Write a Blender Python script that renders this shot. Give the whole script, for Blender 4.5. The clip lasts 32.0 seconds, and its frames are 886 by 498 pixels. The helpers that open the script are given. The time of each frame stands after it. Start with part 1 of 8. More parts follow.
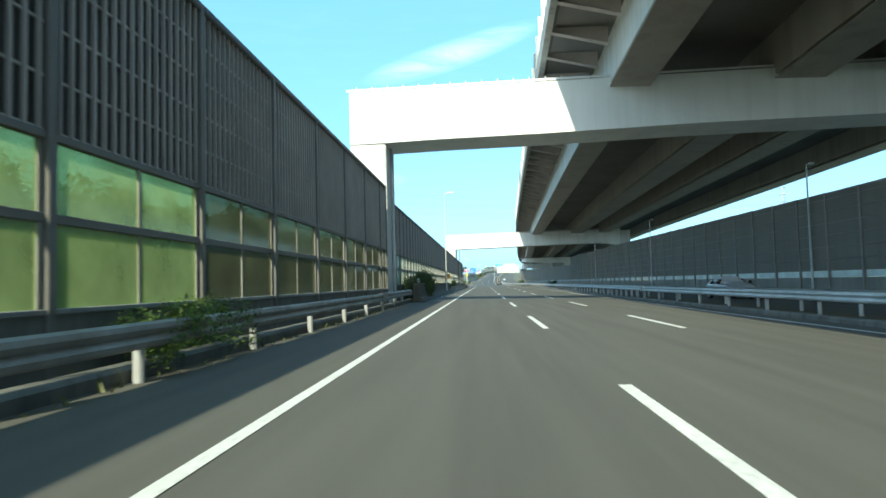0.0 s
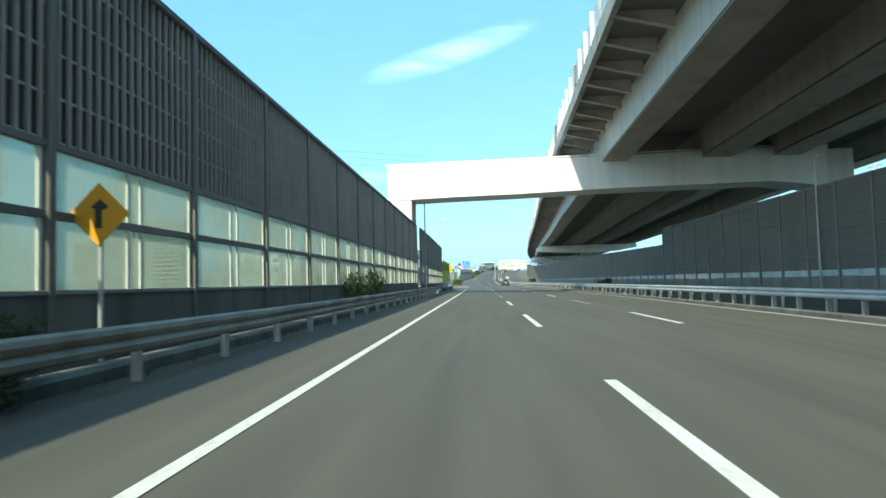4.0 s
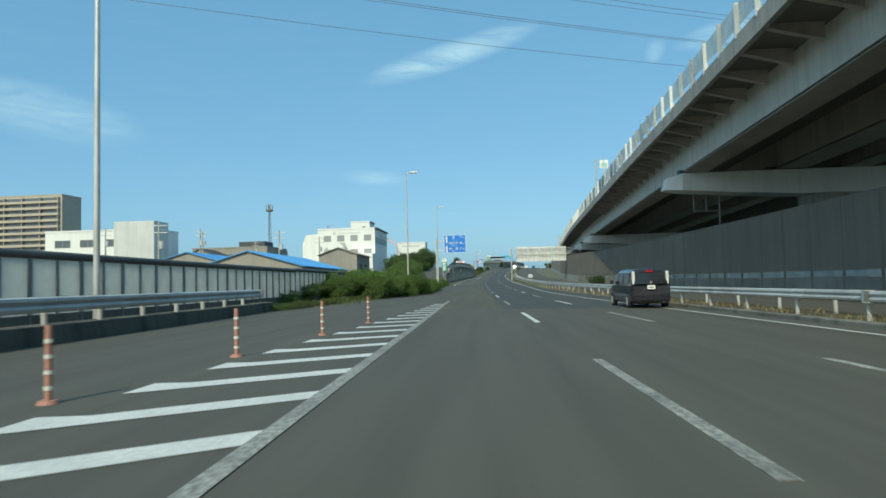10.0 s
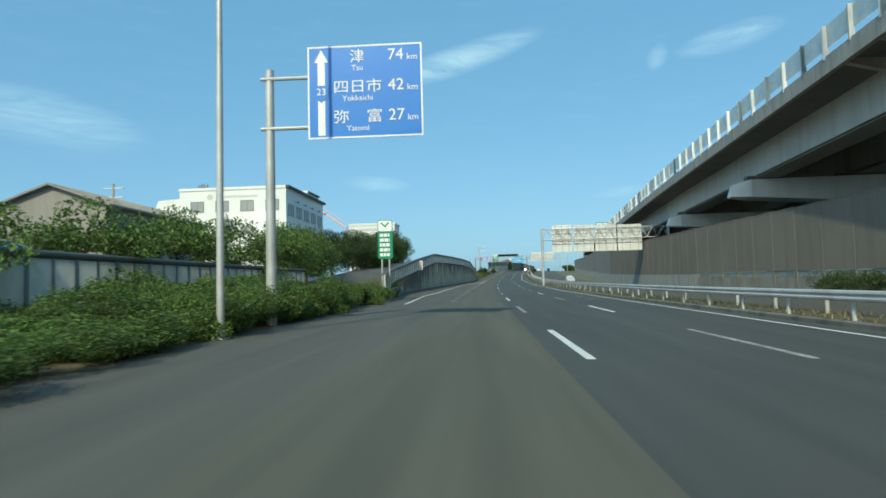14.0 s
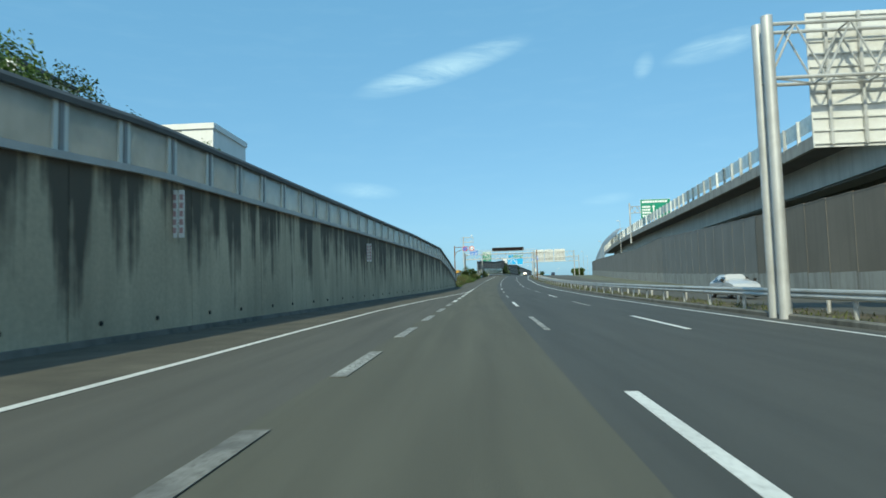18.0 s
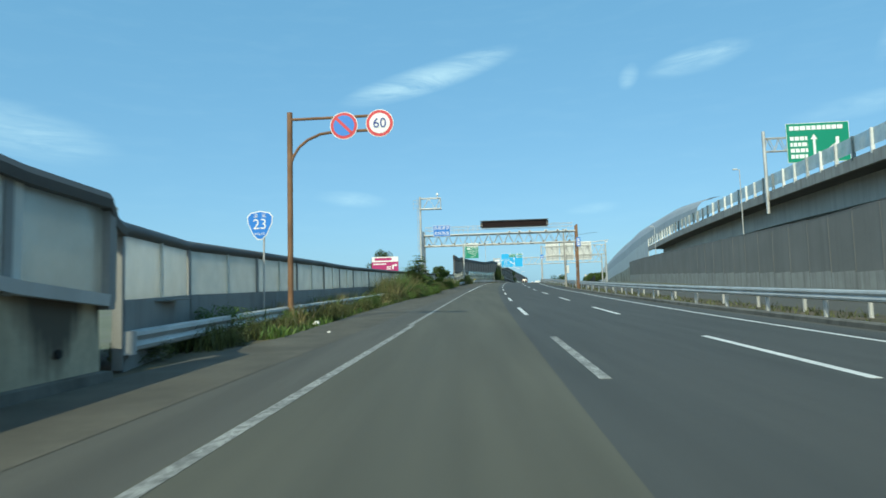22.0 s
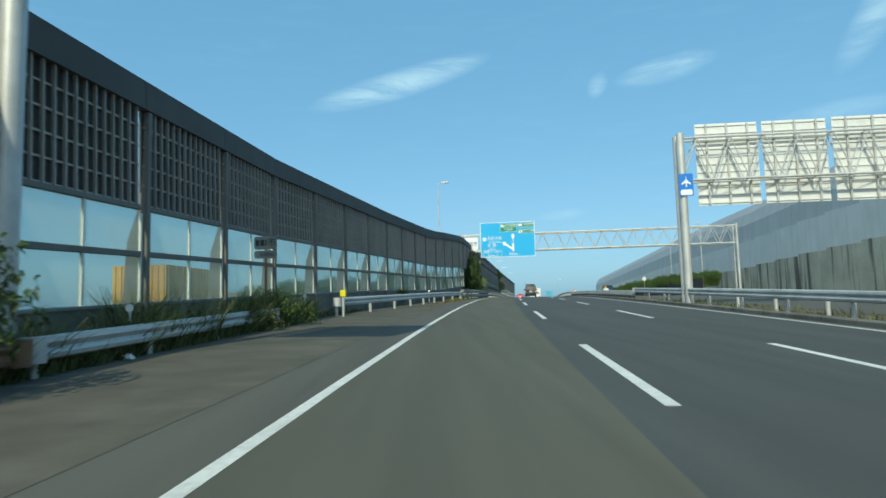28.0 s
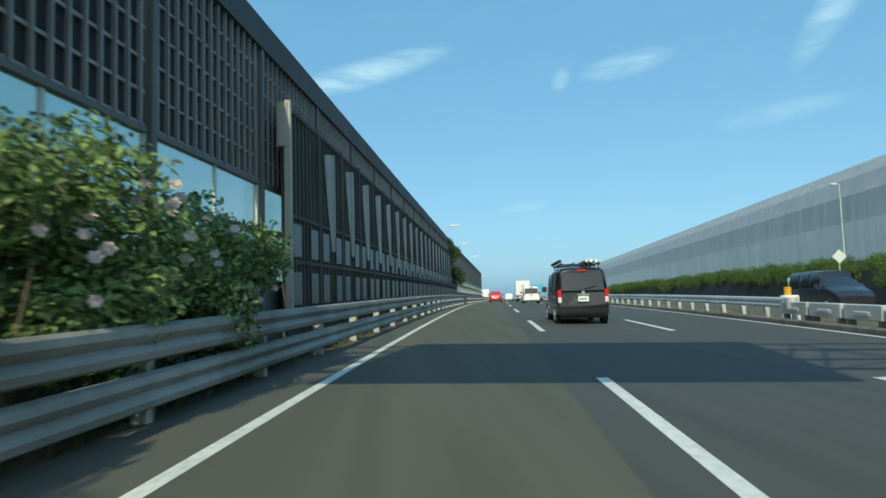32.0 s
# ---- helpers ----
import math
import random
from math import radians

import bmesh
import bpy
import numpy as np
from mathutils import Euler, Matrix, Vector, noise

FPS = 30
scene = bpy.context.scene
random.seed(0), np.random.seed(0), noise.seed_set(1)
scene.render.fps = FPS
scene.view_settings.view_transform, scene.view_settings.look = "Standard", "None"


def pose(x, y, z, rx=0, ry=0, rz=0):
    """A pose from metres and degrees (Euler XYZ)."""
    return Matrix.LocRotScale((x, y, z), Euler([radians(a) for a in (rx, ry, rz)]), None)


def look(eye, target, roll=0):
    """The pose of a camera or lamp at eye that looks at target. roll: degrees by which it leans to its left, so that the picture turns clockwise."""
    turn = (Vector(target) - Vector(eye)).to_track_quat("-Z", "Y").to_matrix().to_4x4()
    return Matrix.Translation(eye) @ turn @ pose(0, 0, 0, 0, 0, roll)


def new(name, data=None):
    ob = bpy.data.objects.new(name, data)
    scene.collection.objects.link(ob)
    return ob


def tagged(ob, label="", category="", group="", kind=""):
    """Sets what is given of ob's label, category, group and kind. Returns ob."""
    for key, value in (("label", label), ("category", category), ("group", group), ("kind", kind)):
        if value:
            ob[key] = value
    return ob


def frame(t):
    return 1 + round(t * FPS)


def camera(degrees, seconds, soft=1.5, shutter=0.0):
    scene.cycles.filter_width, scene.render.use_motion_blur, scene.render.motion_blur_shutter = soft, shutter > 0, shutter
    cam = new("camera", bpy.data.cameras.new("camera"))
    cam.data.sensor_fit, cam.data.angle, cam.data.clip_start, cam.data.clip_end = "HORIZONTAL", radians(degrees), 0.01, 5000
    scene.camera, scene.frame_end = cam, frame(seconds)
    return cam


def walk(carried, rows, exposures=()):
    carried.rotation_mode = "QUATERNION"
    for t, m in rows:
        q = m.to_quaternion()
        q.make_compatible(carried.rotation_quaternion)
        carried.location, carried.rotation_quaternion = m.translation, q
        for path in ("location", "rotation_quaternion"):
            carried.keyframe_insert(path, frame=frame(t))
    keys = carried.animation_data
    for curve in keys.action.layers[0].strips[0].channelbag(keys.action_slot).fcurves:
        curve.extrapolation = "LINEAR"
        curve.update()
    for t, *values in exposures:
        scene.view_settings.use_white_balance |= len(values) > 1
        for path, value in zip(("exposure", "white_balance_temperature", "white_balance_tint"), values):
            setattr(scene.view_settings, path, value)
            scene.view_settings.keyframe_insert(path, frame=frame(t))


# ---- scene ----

def camera_rows():
    return [
        (0.0, 0.107, -1.502, 1.191, 93.079, 1.487, 3.489),
        (0.5, 0.095, 9.785, 1.192, 93.093, 1.487, 3.339),
        (1.0, 0.098, 21.093, 1.192, 93.055, 1.487, 3.327),
        (1.5, 0.118, 32.243, 1.191, 93.024, 1.487, 3.384),
        (2.0, 0.150, 43.336, 1.191, 92.860, 1.487, 3.439),
        (2.5, 0.193, 54.416, 1.191, 93.003, 1.487, 3.265),
        (3.0, 0.217, 65.685, 1.190, 92.994, 1.487, 3.259),
        (3.5, 0.244, 76.954, 1.190, 92.986, 1.487, 3.253),
        (4.0, 0.273, 88.224, 1.190, 92.977, 1.487, 3.248),
        (4.5, 0.305, 99.493, 1.190, 92.968, 1.487, 3.242),
        (5.0, 0.350, 110.928, 1.190, 92.952, 1.487, 3.474),
        (5.5, 0.358, 122.194, 1.190, 93.131, 1.487, 3.476),
        (6.0, 0.338, 133.416, 1.191, 92.908, 1.487, 3.656),
        (6.5, 0.282, 144.847, 1.192, 92.965, 1.487, 3.501),
        (7.0, 0.188, 156.353, 1.193, 93.147, 1.487, 3.661),
        (7.5, 0.086, 167.570, 1.194, 93.126, 1.487, 3.794),
        (8.0, -0.009, 178.601, 1.195, 92.997, 1.487, 3.939),
        (8.5, -0.101, 189.599, 1.196, 93.174, 1.487, 3.803),
        (9.0, -0.195, 200.398, 1.196, 93.246, 1.487, 3.603),
        (9.5, -0.285, 210.863, 1.196, 93.181, 1.487, 3.617),
        (10.0, -0.373, 221.055, 1.195, 93.063, 1.487, 3.532),
        (10.5, -0.465, 231.429, 1.195, 93.195, 1.487, 3.747),
        (11.0, -0.567, 241.764, 1.194, 93.199, 1.487, 3.778),
        (11.5, -0.689, 252.214, 1.197, 93.160, 1.487, 3.978),
        (12.0, -0.830, 263.15, 1.210, 93.289, 1.487, 4.017),
        (12.5, -0.938, 273.116, 1.237, 93.064, 1.487, 4.056),
        (13.0, -1.036, 283.676, 1.281, 93.373, 1.486, 4.041),
        (13.5, -1.103, 294.497, 1.341, 93.516, 1.486, 3.832),
        (14.0, -1.175, 304.944, 1.414, 93.597, 1.486, 3.768),
        (14.5, -1.231, 315.392, 1.500, 93.677, 1.486, 3.704),
        (15.0, -1.272, 325.839, 1.601, 93.757, 1.486, 3.639),
        (15.5, -1.298, 336.287, 1.715, 93.837, 1.486, 3.573),
        (16.0, -1.274, 346.734, 1.843, 93.877, 1.486, 3.406),
        (16.5, -1.266, 357.291, 1.987, 93.943, 1.486, 3.208),
        (17.0, -1.249, 367.920, 2.145, 94.065, 1.485, 3.078),
        (17.5, -1.185, 378.405, 2.315, 94.177, 1.485, 2.979),
        (18.0, -1.057, 388.883, 2.497, 94.188, 1.485, 2.695),
        (18.5, -0.863, 399.563, 2.696, 94.274, 1.485, 2.359),
        (19.0, -0.616, 410.014, 2.903, 94.393, 1.485, 2.187),
        (19.5, -0.338, 420.363, 3.122, 94.563, 1.484, 2.124),
        (20.0, -0.051, 430.572, 3.352, 94.688, 1.484, 1.948),
        (20.5, 0.253, 440.847, 3.600, 94.586, 1.484, 1.785),
        (21.0, 0.562, 451.199, 3.870, 94.715, 1.484, 1.769),
        (21.5, 0.858, 461.542, 4.161, 94.800, 1.484, 1.573),
        (22.0, 1.171, 471.921, 4.473, 94.937, 1.484, 1.478),
        (22.5, 1.538, 482.326, 4.805, 94.911, 1.484, 1.353),
        (23.0, 1.954, 492.727, 5.156, 94.980, 1.483, 1.279),
        (23.5, 2.396, 503.040, 5.522, 95.187, 1.483, 0.943),
        (24.0, 2.872, 513.315, 5.904, 95.302, 1.483, 0.938),
        (24.5, 3.400, 523.541, 6.298, 95.418, 1.482, 0.851),
        (25.0, 3.962, 533.753, 6.704, 95.524, 1.482, 0.653),
        (25.5, 4.513, 543.766, 7.114, 95.440, 1.482, 0.227),
        (26.0, 5.135, 553.714, 7.528, 95.434, 1.482, 0.002),
        (26.5, 5.801, 563.660, 7.945, 95.396, 1.482, -0.225),
        (27.0, 6.513, 573.602, 8.359, 95.348, 1.483, -0.456),
        (27.5, 7.274, 583.541, 8.772, 95.298, 1.483, -0.737),
        (28.0, 8.060, 593.446, 9.178, 95.365, 1.483, -1.161),
        (28.5, 8.975, 603.394, 9.573, 95.598, 1.482, -1.720),
        (29.0, 9.995, 613.278, 9.943, 95.584, 1.482, -2.076),
        (29.5, 11.113, 623.244, 10.291, 95.317, 1.483, -2.781),
        (30.0, 12.290, 633.003, 10.607, 95.204, 1.483, -2.999),
        (30.5, 13.521, 642.655, 10.893, 94.845, 1.484, -3.650),
        (31.0, 14.801, 652.295, 11.152, 94.825, 1.484, -3.893),
        (31.5, 16.159, 662.023, 11.387, 94.684, 1.484, -4.203),
        (32.0, 17.585, 671.695, 11.594, 94.542, 1.484, -4.431),
    ]


cam = camera(69.40, 32.0, soft=1.6, shutter=0.1)
walk(cam, [(t, pose(*p)) for t, *p in camera_rows()], exposures=[(0.0, 1.6, 6950, -8), (1.0, 1.65, 6950, -8), (2.0, 2.02, 7150, -8), (2.5, 2.0, 7150, -8), (4.5, 1.3, 7050, -8), (5.0, 1.22, 7050, -7), (6.0, 1.33, 7050, -7), (7.0, 1.54, 7350, -5), (8.0, 1.05, 7150, -6), (10.0, 0.53, 7300, -7), (13.0, 0.55, 7250, -8), (16.0, 0.67, 7150, -8), (24.0, 0.65, 7150, -8), (25.0, 0.53, 7150, -8), (25.5, 0.44, 7150, -8), (28.0, 0.6, 7200, -8), (30.0, 0.6, 7150, -8), (32.0, 0.66, 7250, -8)])

# ---- world, sun ----
SUN_TO = Vector((0.37, 1.26, -1.0)).normalized()
world = bpy.data.worlds.new("sky")
scene.world = world
world.use_nodes = True
wn, wl = world.node_tree.nodes, world.node_tree.links
wn.clear()


def wnode(kind, **kw):
    n = wn.new(kind)
    for k, v in kw.items():
        n.inputs[k].default_value = v
    return n


def wmath(op, a, b=None, clamp=False):
    n = wn.new("ShaderNodeMath")
    n.operation, n.use_clamp = op, clamp
    for i, v in enumerate((a, b)):
        if v is None:
            continue
        if isinstance(v, (int, float)):
            n.inputs[i].default_value = v
        else:
            wl.new(v, n.inputs[i])
    return n.outputs[0]


sky = wn.new("ShaderNodeTexSky")
sky.sky_type, sky.sun_disc = "NISHITA", False
sky.sun_elevation = math.asin(-SUN_TO.z)
sky.sun_rotation = math.atan2(-SUN_TO.x, -SUN_TO.y)
sky.air_density, sky.dust_density, sky.ozone_density, sky.altitude = 0.8, 2.2, 2.0, 200
tc = wn.new("ShaderNodeTexCoord")
sep = wn.new("ShaderNodeSeparateXYZ")
wl.new(tc.outputs["Generated"], sep.inputs[0])
az = wmath("ARCTAN2", sep.outputs[0], sep.outputs[1])
el = wmath("ARCSINE", sep.outputs[2])


def wisp(a0, e0, tilt, la, le, amount):
    """A thin wisp of cloud about the direction (azimuth, elevation in degrees)."""
    da, de = wmath("SUBTRACT", az, radians(a0)), wmath("SUBTRACT", el, radians(e0))
    c, s = math.cos(radians(tilt)), math.sin(radians(tilt))
    p = wmath("ADD", wmath("MULTIPLY", da, c), wmath("MULTIPLY", de, s))
    q = wmath("SUBTRACT", wmath("MULTIPLY", de, c), wmath("MULTIPLY", da, s))
    r = wmath("ADD", wmath("POWER", wmath("ABSOLUTE", wmath("MULTIPLY", p, 1 / radians(la))), 2.0), wmath("POWER", wmath("ABSOLUTE", wmath("MULTIPLY", q, 1 / radians(le))), 2.0))
    return wmath("MULTIPLY", wmath("POWER", wmath("SUBTRACT", 1.0, r, True), 1.4), amount)


dirs = wn.new("ShaderNodeCombineXYZ")
wl.new(az, dirs.inputs[0])
wl.new(el, dirs.inputs[1])
stretch = wn.new("ShaderNodeMapping")
stretch.inputs["Rotation"].default_value = (0, 0, radians(-16))
stretch.inputs["Scale"].default_value = (4.5, 24.0, 1.0)
wl.new(dirs.outputs[0], stretch.inputs[0])
fib = wnode("ShaderNodeTexNoise", Scale=1.3, Detail=10.0, Roughness=0.66, Distortion=1.2)
wl.new(stretch.outputs[0], fib.inputs["Vector"])
fibre = wmath("MULTIPLY", wmath("SUBTRACT", fib.outputs["Fac"], 0.28), 1.9, True)
mask = None
for spec in ((-2.2, 19.9, 15, 9.0, 1.35, 0.62), (-35.5, 13.6, -8, 8.0, 2.4, 0.35), (21.3, 19.4, 8, 4.6, 1.2, 0.42), (38, 22, 52, 7, 1.6, 0.42), (-9.5, 9.5, -4, 3.6, 0.8, 0.25), (15.6, 18.8, 60, 1.3, 0.9, 0.3), (60, 30, 20, 14, 4, 0.4), (-70, 25, -10, 16, 4, 0.4), (12.0, 8.0, 5, 2.6, 0.6, 0.2), (33, 14, 5, 6, 1.0, 0.2)):
    w_ = wisp(*spec)
    mask = w_ if mask is None else wmath("MAXIMUM", mask, w_)
mask = wmath("MULTIPLY", mask, fibre)
veil = wnode("ShaderNodeTexNoise", Scale=2.2, Detail=5.0, Roughness=0.6)
wl.new(stretch.outputs[0], veil.inputs["Vector"])
mask = wmath("ADD", mask, wmath("MULTIPLY", wmath("SUBTRACT", veil.outputs["Fac"], 0.5, True), 0.07), True)
mix = wn.new("ShaderNodeMix")
mix.data_type = "RGBA"
wl.new(mask, mix.inputs[0])
even = wn.new("ShaderNodeMix")
even.data_type = "RGBA"
even.inputs[0].default_value = 0.66
wl.new(sky.outputs[0], even.inputs[6])
even.inputs[7].default_value = (0.60, 1.82, 3.55, 1)
wl.new(even.outputs[2], mix.inputs[6])
mix.inputs[7].default_value = (4.7, 6.0, 6.7, 1)
bg = wn.new("ShaderNodeBackground")
bg.inputs["Strength"].default_value = 0.15
wl.new(mix.outputs[2], bg.inputs[0])
wo = wn.new("ShaderNodeOutputWorld")
wl.new(bg.outputs[0], wo.inputs[0])

sun = new("sun", bpy.data.lights.new("sun", "SUN"))
sun.data.energy, sun.data.angle, sun.data.color = 2.1, radians(0.6), (1.0, 0.93, 0.82)
sun.matrix_world = look((0, 0, 60), Vector((0, 0, 60)) + SUN_TO)

# ---- the road's line: s metres along, u to the right of the lane's middle, h above the road ----
HEAD = [(-600, 0), (0, 0), (133, .15), (200, -.5), (240, -.8), (284, -.6), (347, -.1), (389, .7), (430, 1.5), (472, 2.1), (513, 2.8), (534, 3.3), (584, 4.6), (614, 6.0), (652, 7.6), (672, 8.2), (760, 10), (5000, 10)]
GRADE = [(-600, 0), (250, 0), (284, .005), (347, .013), (430, .023), (472, .031), (513, .038), (550, .042), (594, .041), (614, .036), (633, .031), (672, .020), (740, 0), (5000, 0)]
CROSS = -0.016
LS = np.arange(-600, 4001, 2.0)


def eased(table):
    a = np.interp(LS, [t[0] for t in table], [t[1] for t in table])
    k = np.hanning(21)
    return np.convolve(np.r_[[a[0]] * 10, a, [a[-1]] * 10], k / k.sum(), "valid")


def summed(a):
    c = np.r_[0, np.cumsum(a[1:] + a[:-1])]
    return c - np.interp(0, LS, c)


L_TURN, L_RISE = np.radians(eased(HEAD)), eased(GRADE)
L_X, L_Y, L_Z = summed(np.sin(L_TURN)), summed(np.cos(L_TURN)), summed(L_RISE)


def ip(s, table):
    return float(np.interp(s, [t[0] for t in table], [t[1] for t in table]))


def turn(s):
    return float(np.interp(s, LS, L_TURN))


def W(s, u=0.0, h=0.0):
    i = np.interp(s, LS, L_X), np.interp(s, LS, L_Y), np.interp(s, LS, L_Z)
    a = turn(s)
    return Vector((i[0] + u * math.cos(a), i[1] - u * math.sin(a), i[2] + h + CROSS * max(-12, min(60, u))))


def at(s, u=0.0, h=0.0, extra=0.0):
    """The pose of a thing at (s, u, h): its y runs along the road, its x to the right."""
    return Matrix.Translation(W(s, u, h)) @ Matrix.Rotation(-turn(s) + radians(extra), 4, "Z")


def between(p, q):
    """A pose at p whose y runs towards q, x level."""
    y = (q - p).normalized()
    x = y.cross(Vector((0, 0, 1))).normalized()
    z = x.cross(y)
    m = Matrix((x, y, z)).transposed().to_4x4()
    return Matrix.Translation(p) @ m


# ---- materials ----
def mat(name, color, rough=0.6, metal=0.0, var=0.15, scale=6.0, bump=0.0, bscale=60.0, dirt=None, streak=0.0, spec=0.5, alpha=1.0, trans=0.0, island=0.0, fine=0.5, emit=None, lo=0.46, hi=0.68, along=False):
    m = bpy.data.materials.new(name)
    m.use_nodes = True
    n, l = m.node_tree.nodes, m.node_tree.links
    b = n["Principled BSDF"]
    b.inputs["Roughness"].default_value = rough
    b.inputs["Metallic"].default_value = metal
    b.inputs["Specular IOR Level"].default_value = spec
    if trans:
        b.inputs["Transmission Weight"].default_value = trans
    co = n.new("ShaderNodeTexCoord")
    src = co.outputs["Object"]
    big = n.new("ShaderNodeTexNoise")
    big.inputs["Scale"].default_value, big.inputs["Detail"].default_value = scale / 8, 4
    small = n.new("ShaderNodeTexNoise")
    small.inputs["Scale"].default_value, small.inputs["Detail"].default_value = scale * 4, 5
    geo = n.new("ShaderNodeNewGeometry")
    if along:
        am = n.new("ShaderNodeMapping")
        am.inputs["Scale"].default_value = (1.0, 0.045, 1.0)
        l.new(geo.outputs["Position"], am.inputs[0])
        l.new(am.outputs[0], big.inputs["Vector"])
    else:
        l.new(geo.outputs["Position"], big.inputs["Vector"])
    l.new(src, small.inputs["Vector"])
    add = n.new("ShaderNodeMath")
    add.operation = "MULTIPLY_ADD"
    l.new(small.outputs["Fac"], add.inputs[0])
    add.inputs[1].default_value = fine
    l.new(big.outputs["Fac"], add.inputs[2])
    last = add.outputs[0]
    if island:
        isl = n.new("ShaderNodeMath")
        isl.operation = "MULTIPLY_ADD"
        l.new(geo.outputs["Random Per Island"], isl.inputs[0])
        isl.inputs[1].default_value = island
        l.new(last, isl.inputs[2])
        sub = n.new("ShaderNodeMath")
        sub.operation = "SUBTRACT"
        l.new(isl.outputs[0], sub.inputs[0])
        sub.inputs[1].default_value = island / 2
        last = sub.outputs[0]
    ramp = n.new("ShaderNodeMapRange")
    ramp.inputs[1].default_value, ramp.inputs[2].default_value = 0.35 + fine * 0.3, 0.65 + fine * 0.7
    ramp.inputs[3].default_value, ramp.inputs[4].default_value = 1 - var, 1 + var
    l.new(last, ramp.inputs[0])
    mul = n.new("ShaderNodeMix")
    mul.data_type, mul.blend_type = "RGBA", "MULTIPLY"
    mul.inputs[0].default_value = 1.0
    mul.inputs[6].default_value = (*color, 1)
    l.new(ramp.outputs[0], mul.inputs[7])
    out = mul.outputs[2]
    if dirt:
        mp = n.new("ShaderNodeMapping")
        mp.inputs["Scale"].default_value = (1.0, 0.045 if along else 1.0, 0.06 if streak else 1.0)
        l.new(geo.outputs["Position"], mp.inputs[0])
        dn = n.new("ShaderNodeTexNoise")
        dn.inputs["Scale"].default_value, dn.inputs["Detail"].default_value, dn.inputs["Roughness"].default_value = (streak or 0.6), 5, 0.65
        l.new(mp.outputs[0], dn.inputs["Vector"])
        dr = n.new("ShaderNodeMapRange")
        dr.inputs[1].default_value, dr.inputs[2].default_value = lo, hi
        dr.inputs[4].default_value = dirt[3]
        l.new(dn.outputs["Fac"], dr.inputs[0])
        dm = n.new("ShaderNodeMix")
        dm.data_type = "RGBA"
        l.new(dr.outputs[0], dm.inputs[0])
        l.new(out, dm.inputs[6])
        dm.inputs[7].default_value = (*dirt[:3], 1)
        out = dm.outputs[2]
    l.new(out, b.inputs["Base Color"])
    rr = n.new("ShaderNodeMapRange")
    rr.inputs[3].default_value, rr.inputs[4].default_value = max(0.02, rough - 0.1), min(1, rough + 0.1)
    l.new(small.outputs["Fac"], rr.inputs[0])
    l.new(rr.outputs[0], b.inputs["Roughness"])
    if bump:
        bn = n.new("ShaderNodeTexNoise")
        bn.inputs["Scale"].default_value, bn.inputs["Detail"].default_value = bscale, 4
        l.new(src, bn.inputs["Vector"])
        bp = n.new("ShaderNodeBump")
        bp.inputs["Strength"].default_value, bp.inputs["Distance"].default_value = bump, 0.02
        l.new(bn.outputs["Fac"], bp.inputs["Height"])
        l.new(bp.outputs[0], b.inputs["Normal"])
    if alpha < 1:
        b.inputs["Alpha"].default_value = alpha
    if emit:
        b.inputs["Emission Color"].default_value = (*emit[:3], 1)
        b.inputs["Emission Strength"].default_value = emit[3]
    return m


def leaf_mat(name, color, var=0.5):
    m = mat(name, color, rough=0.55, var=var, scale=3.0, island=1.0, fine=0.3)
    n, l = m.node_tree.nodes, m.node_tree.links
    b, o = n["Principled BSDF"], n["Material Output"]
    tr = n.new("ShaderNodeBsdfTranslucent")
    mx = n.new("ShaderNodeMixShader")
    mx.inputs[0].default_value = 0.36
    src = b.inputs["Base Color"].links[0].from_socket
    l.new(src, tr.inputs[0])
    l.new(b.outputs[0], mx.inputs[1])
    l.new(tr.outputs[0], mx.inputs[2])
    l.new(mx.outputs[0], o.inputs[0])
    return m


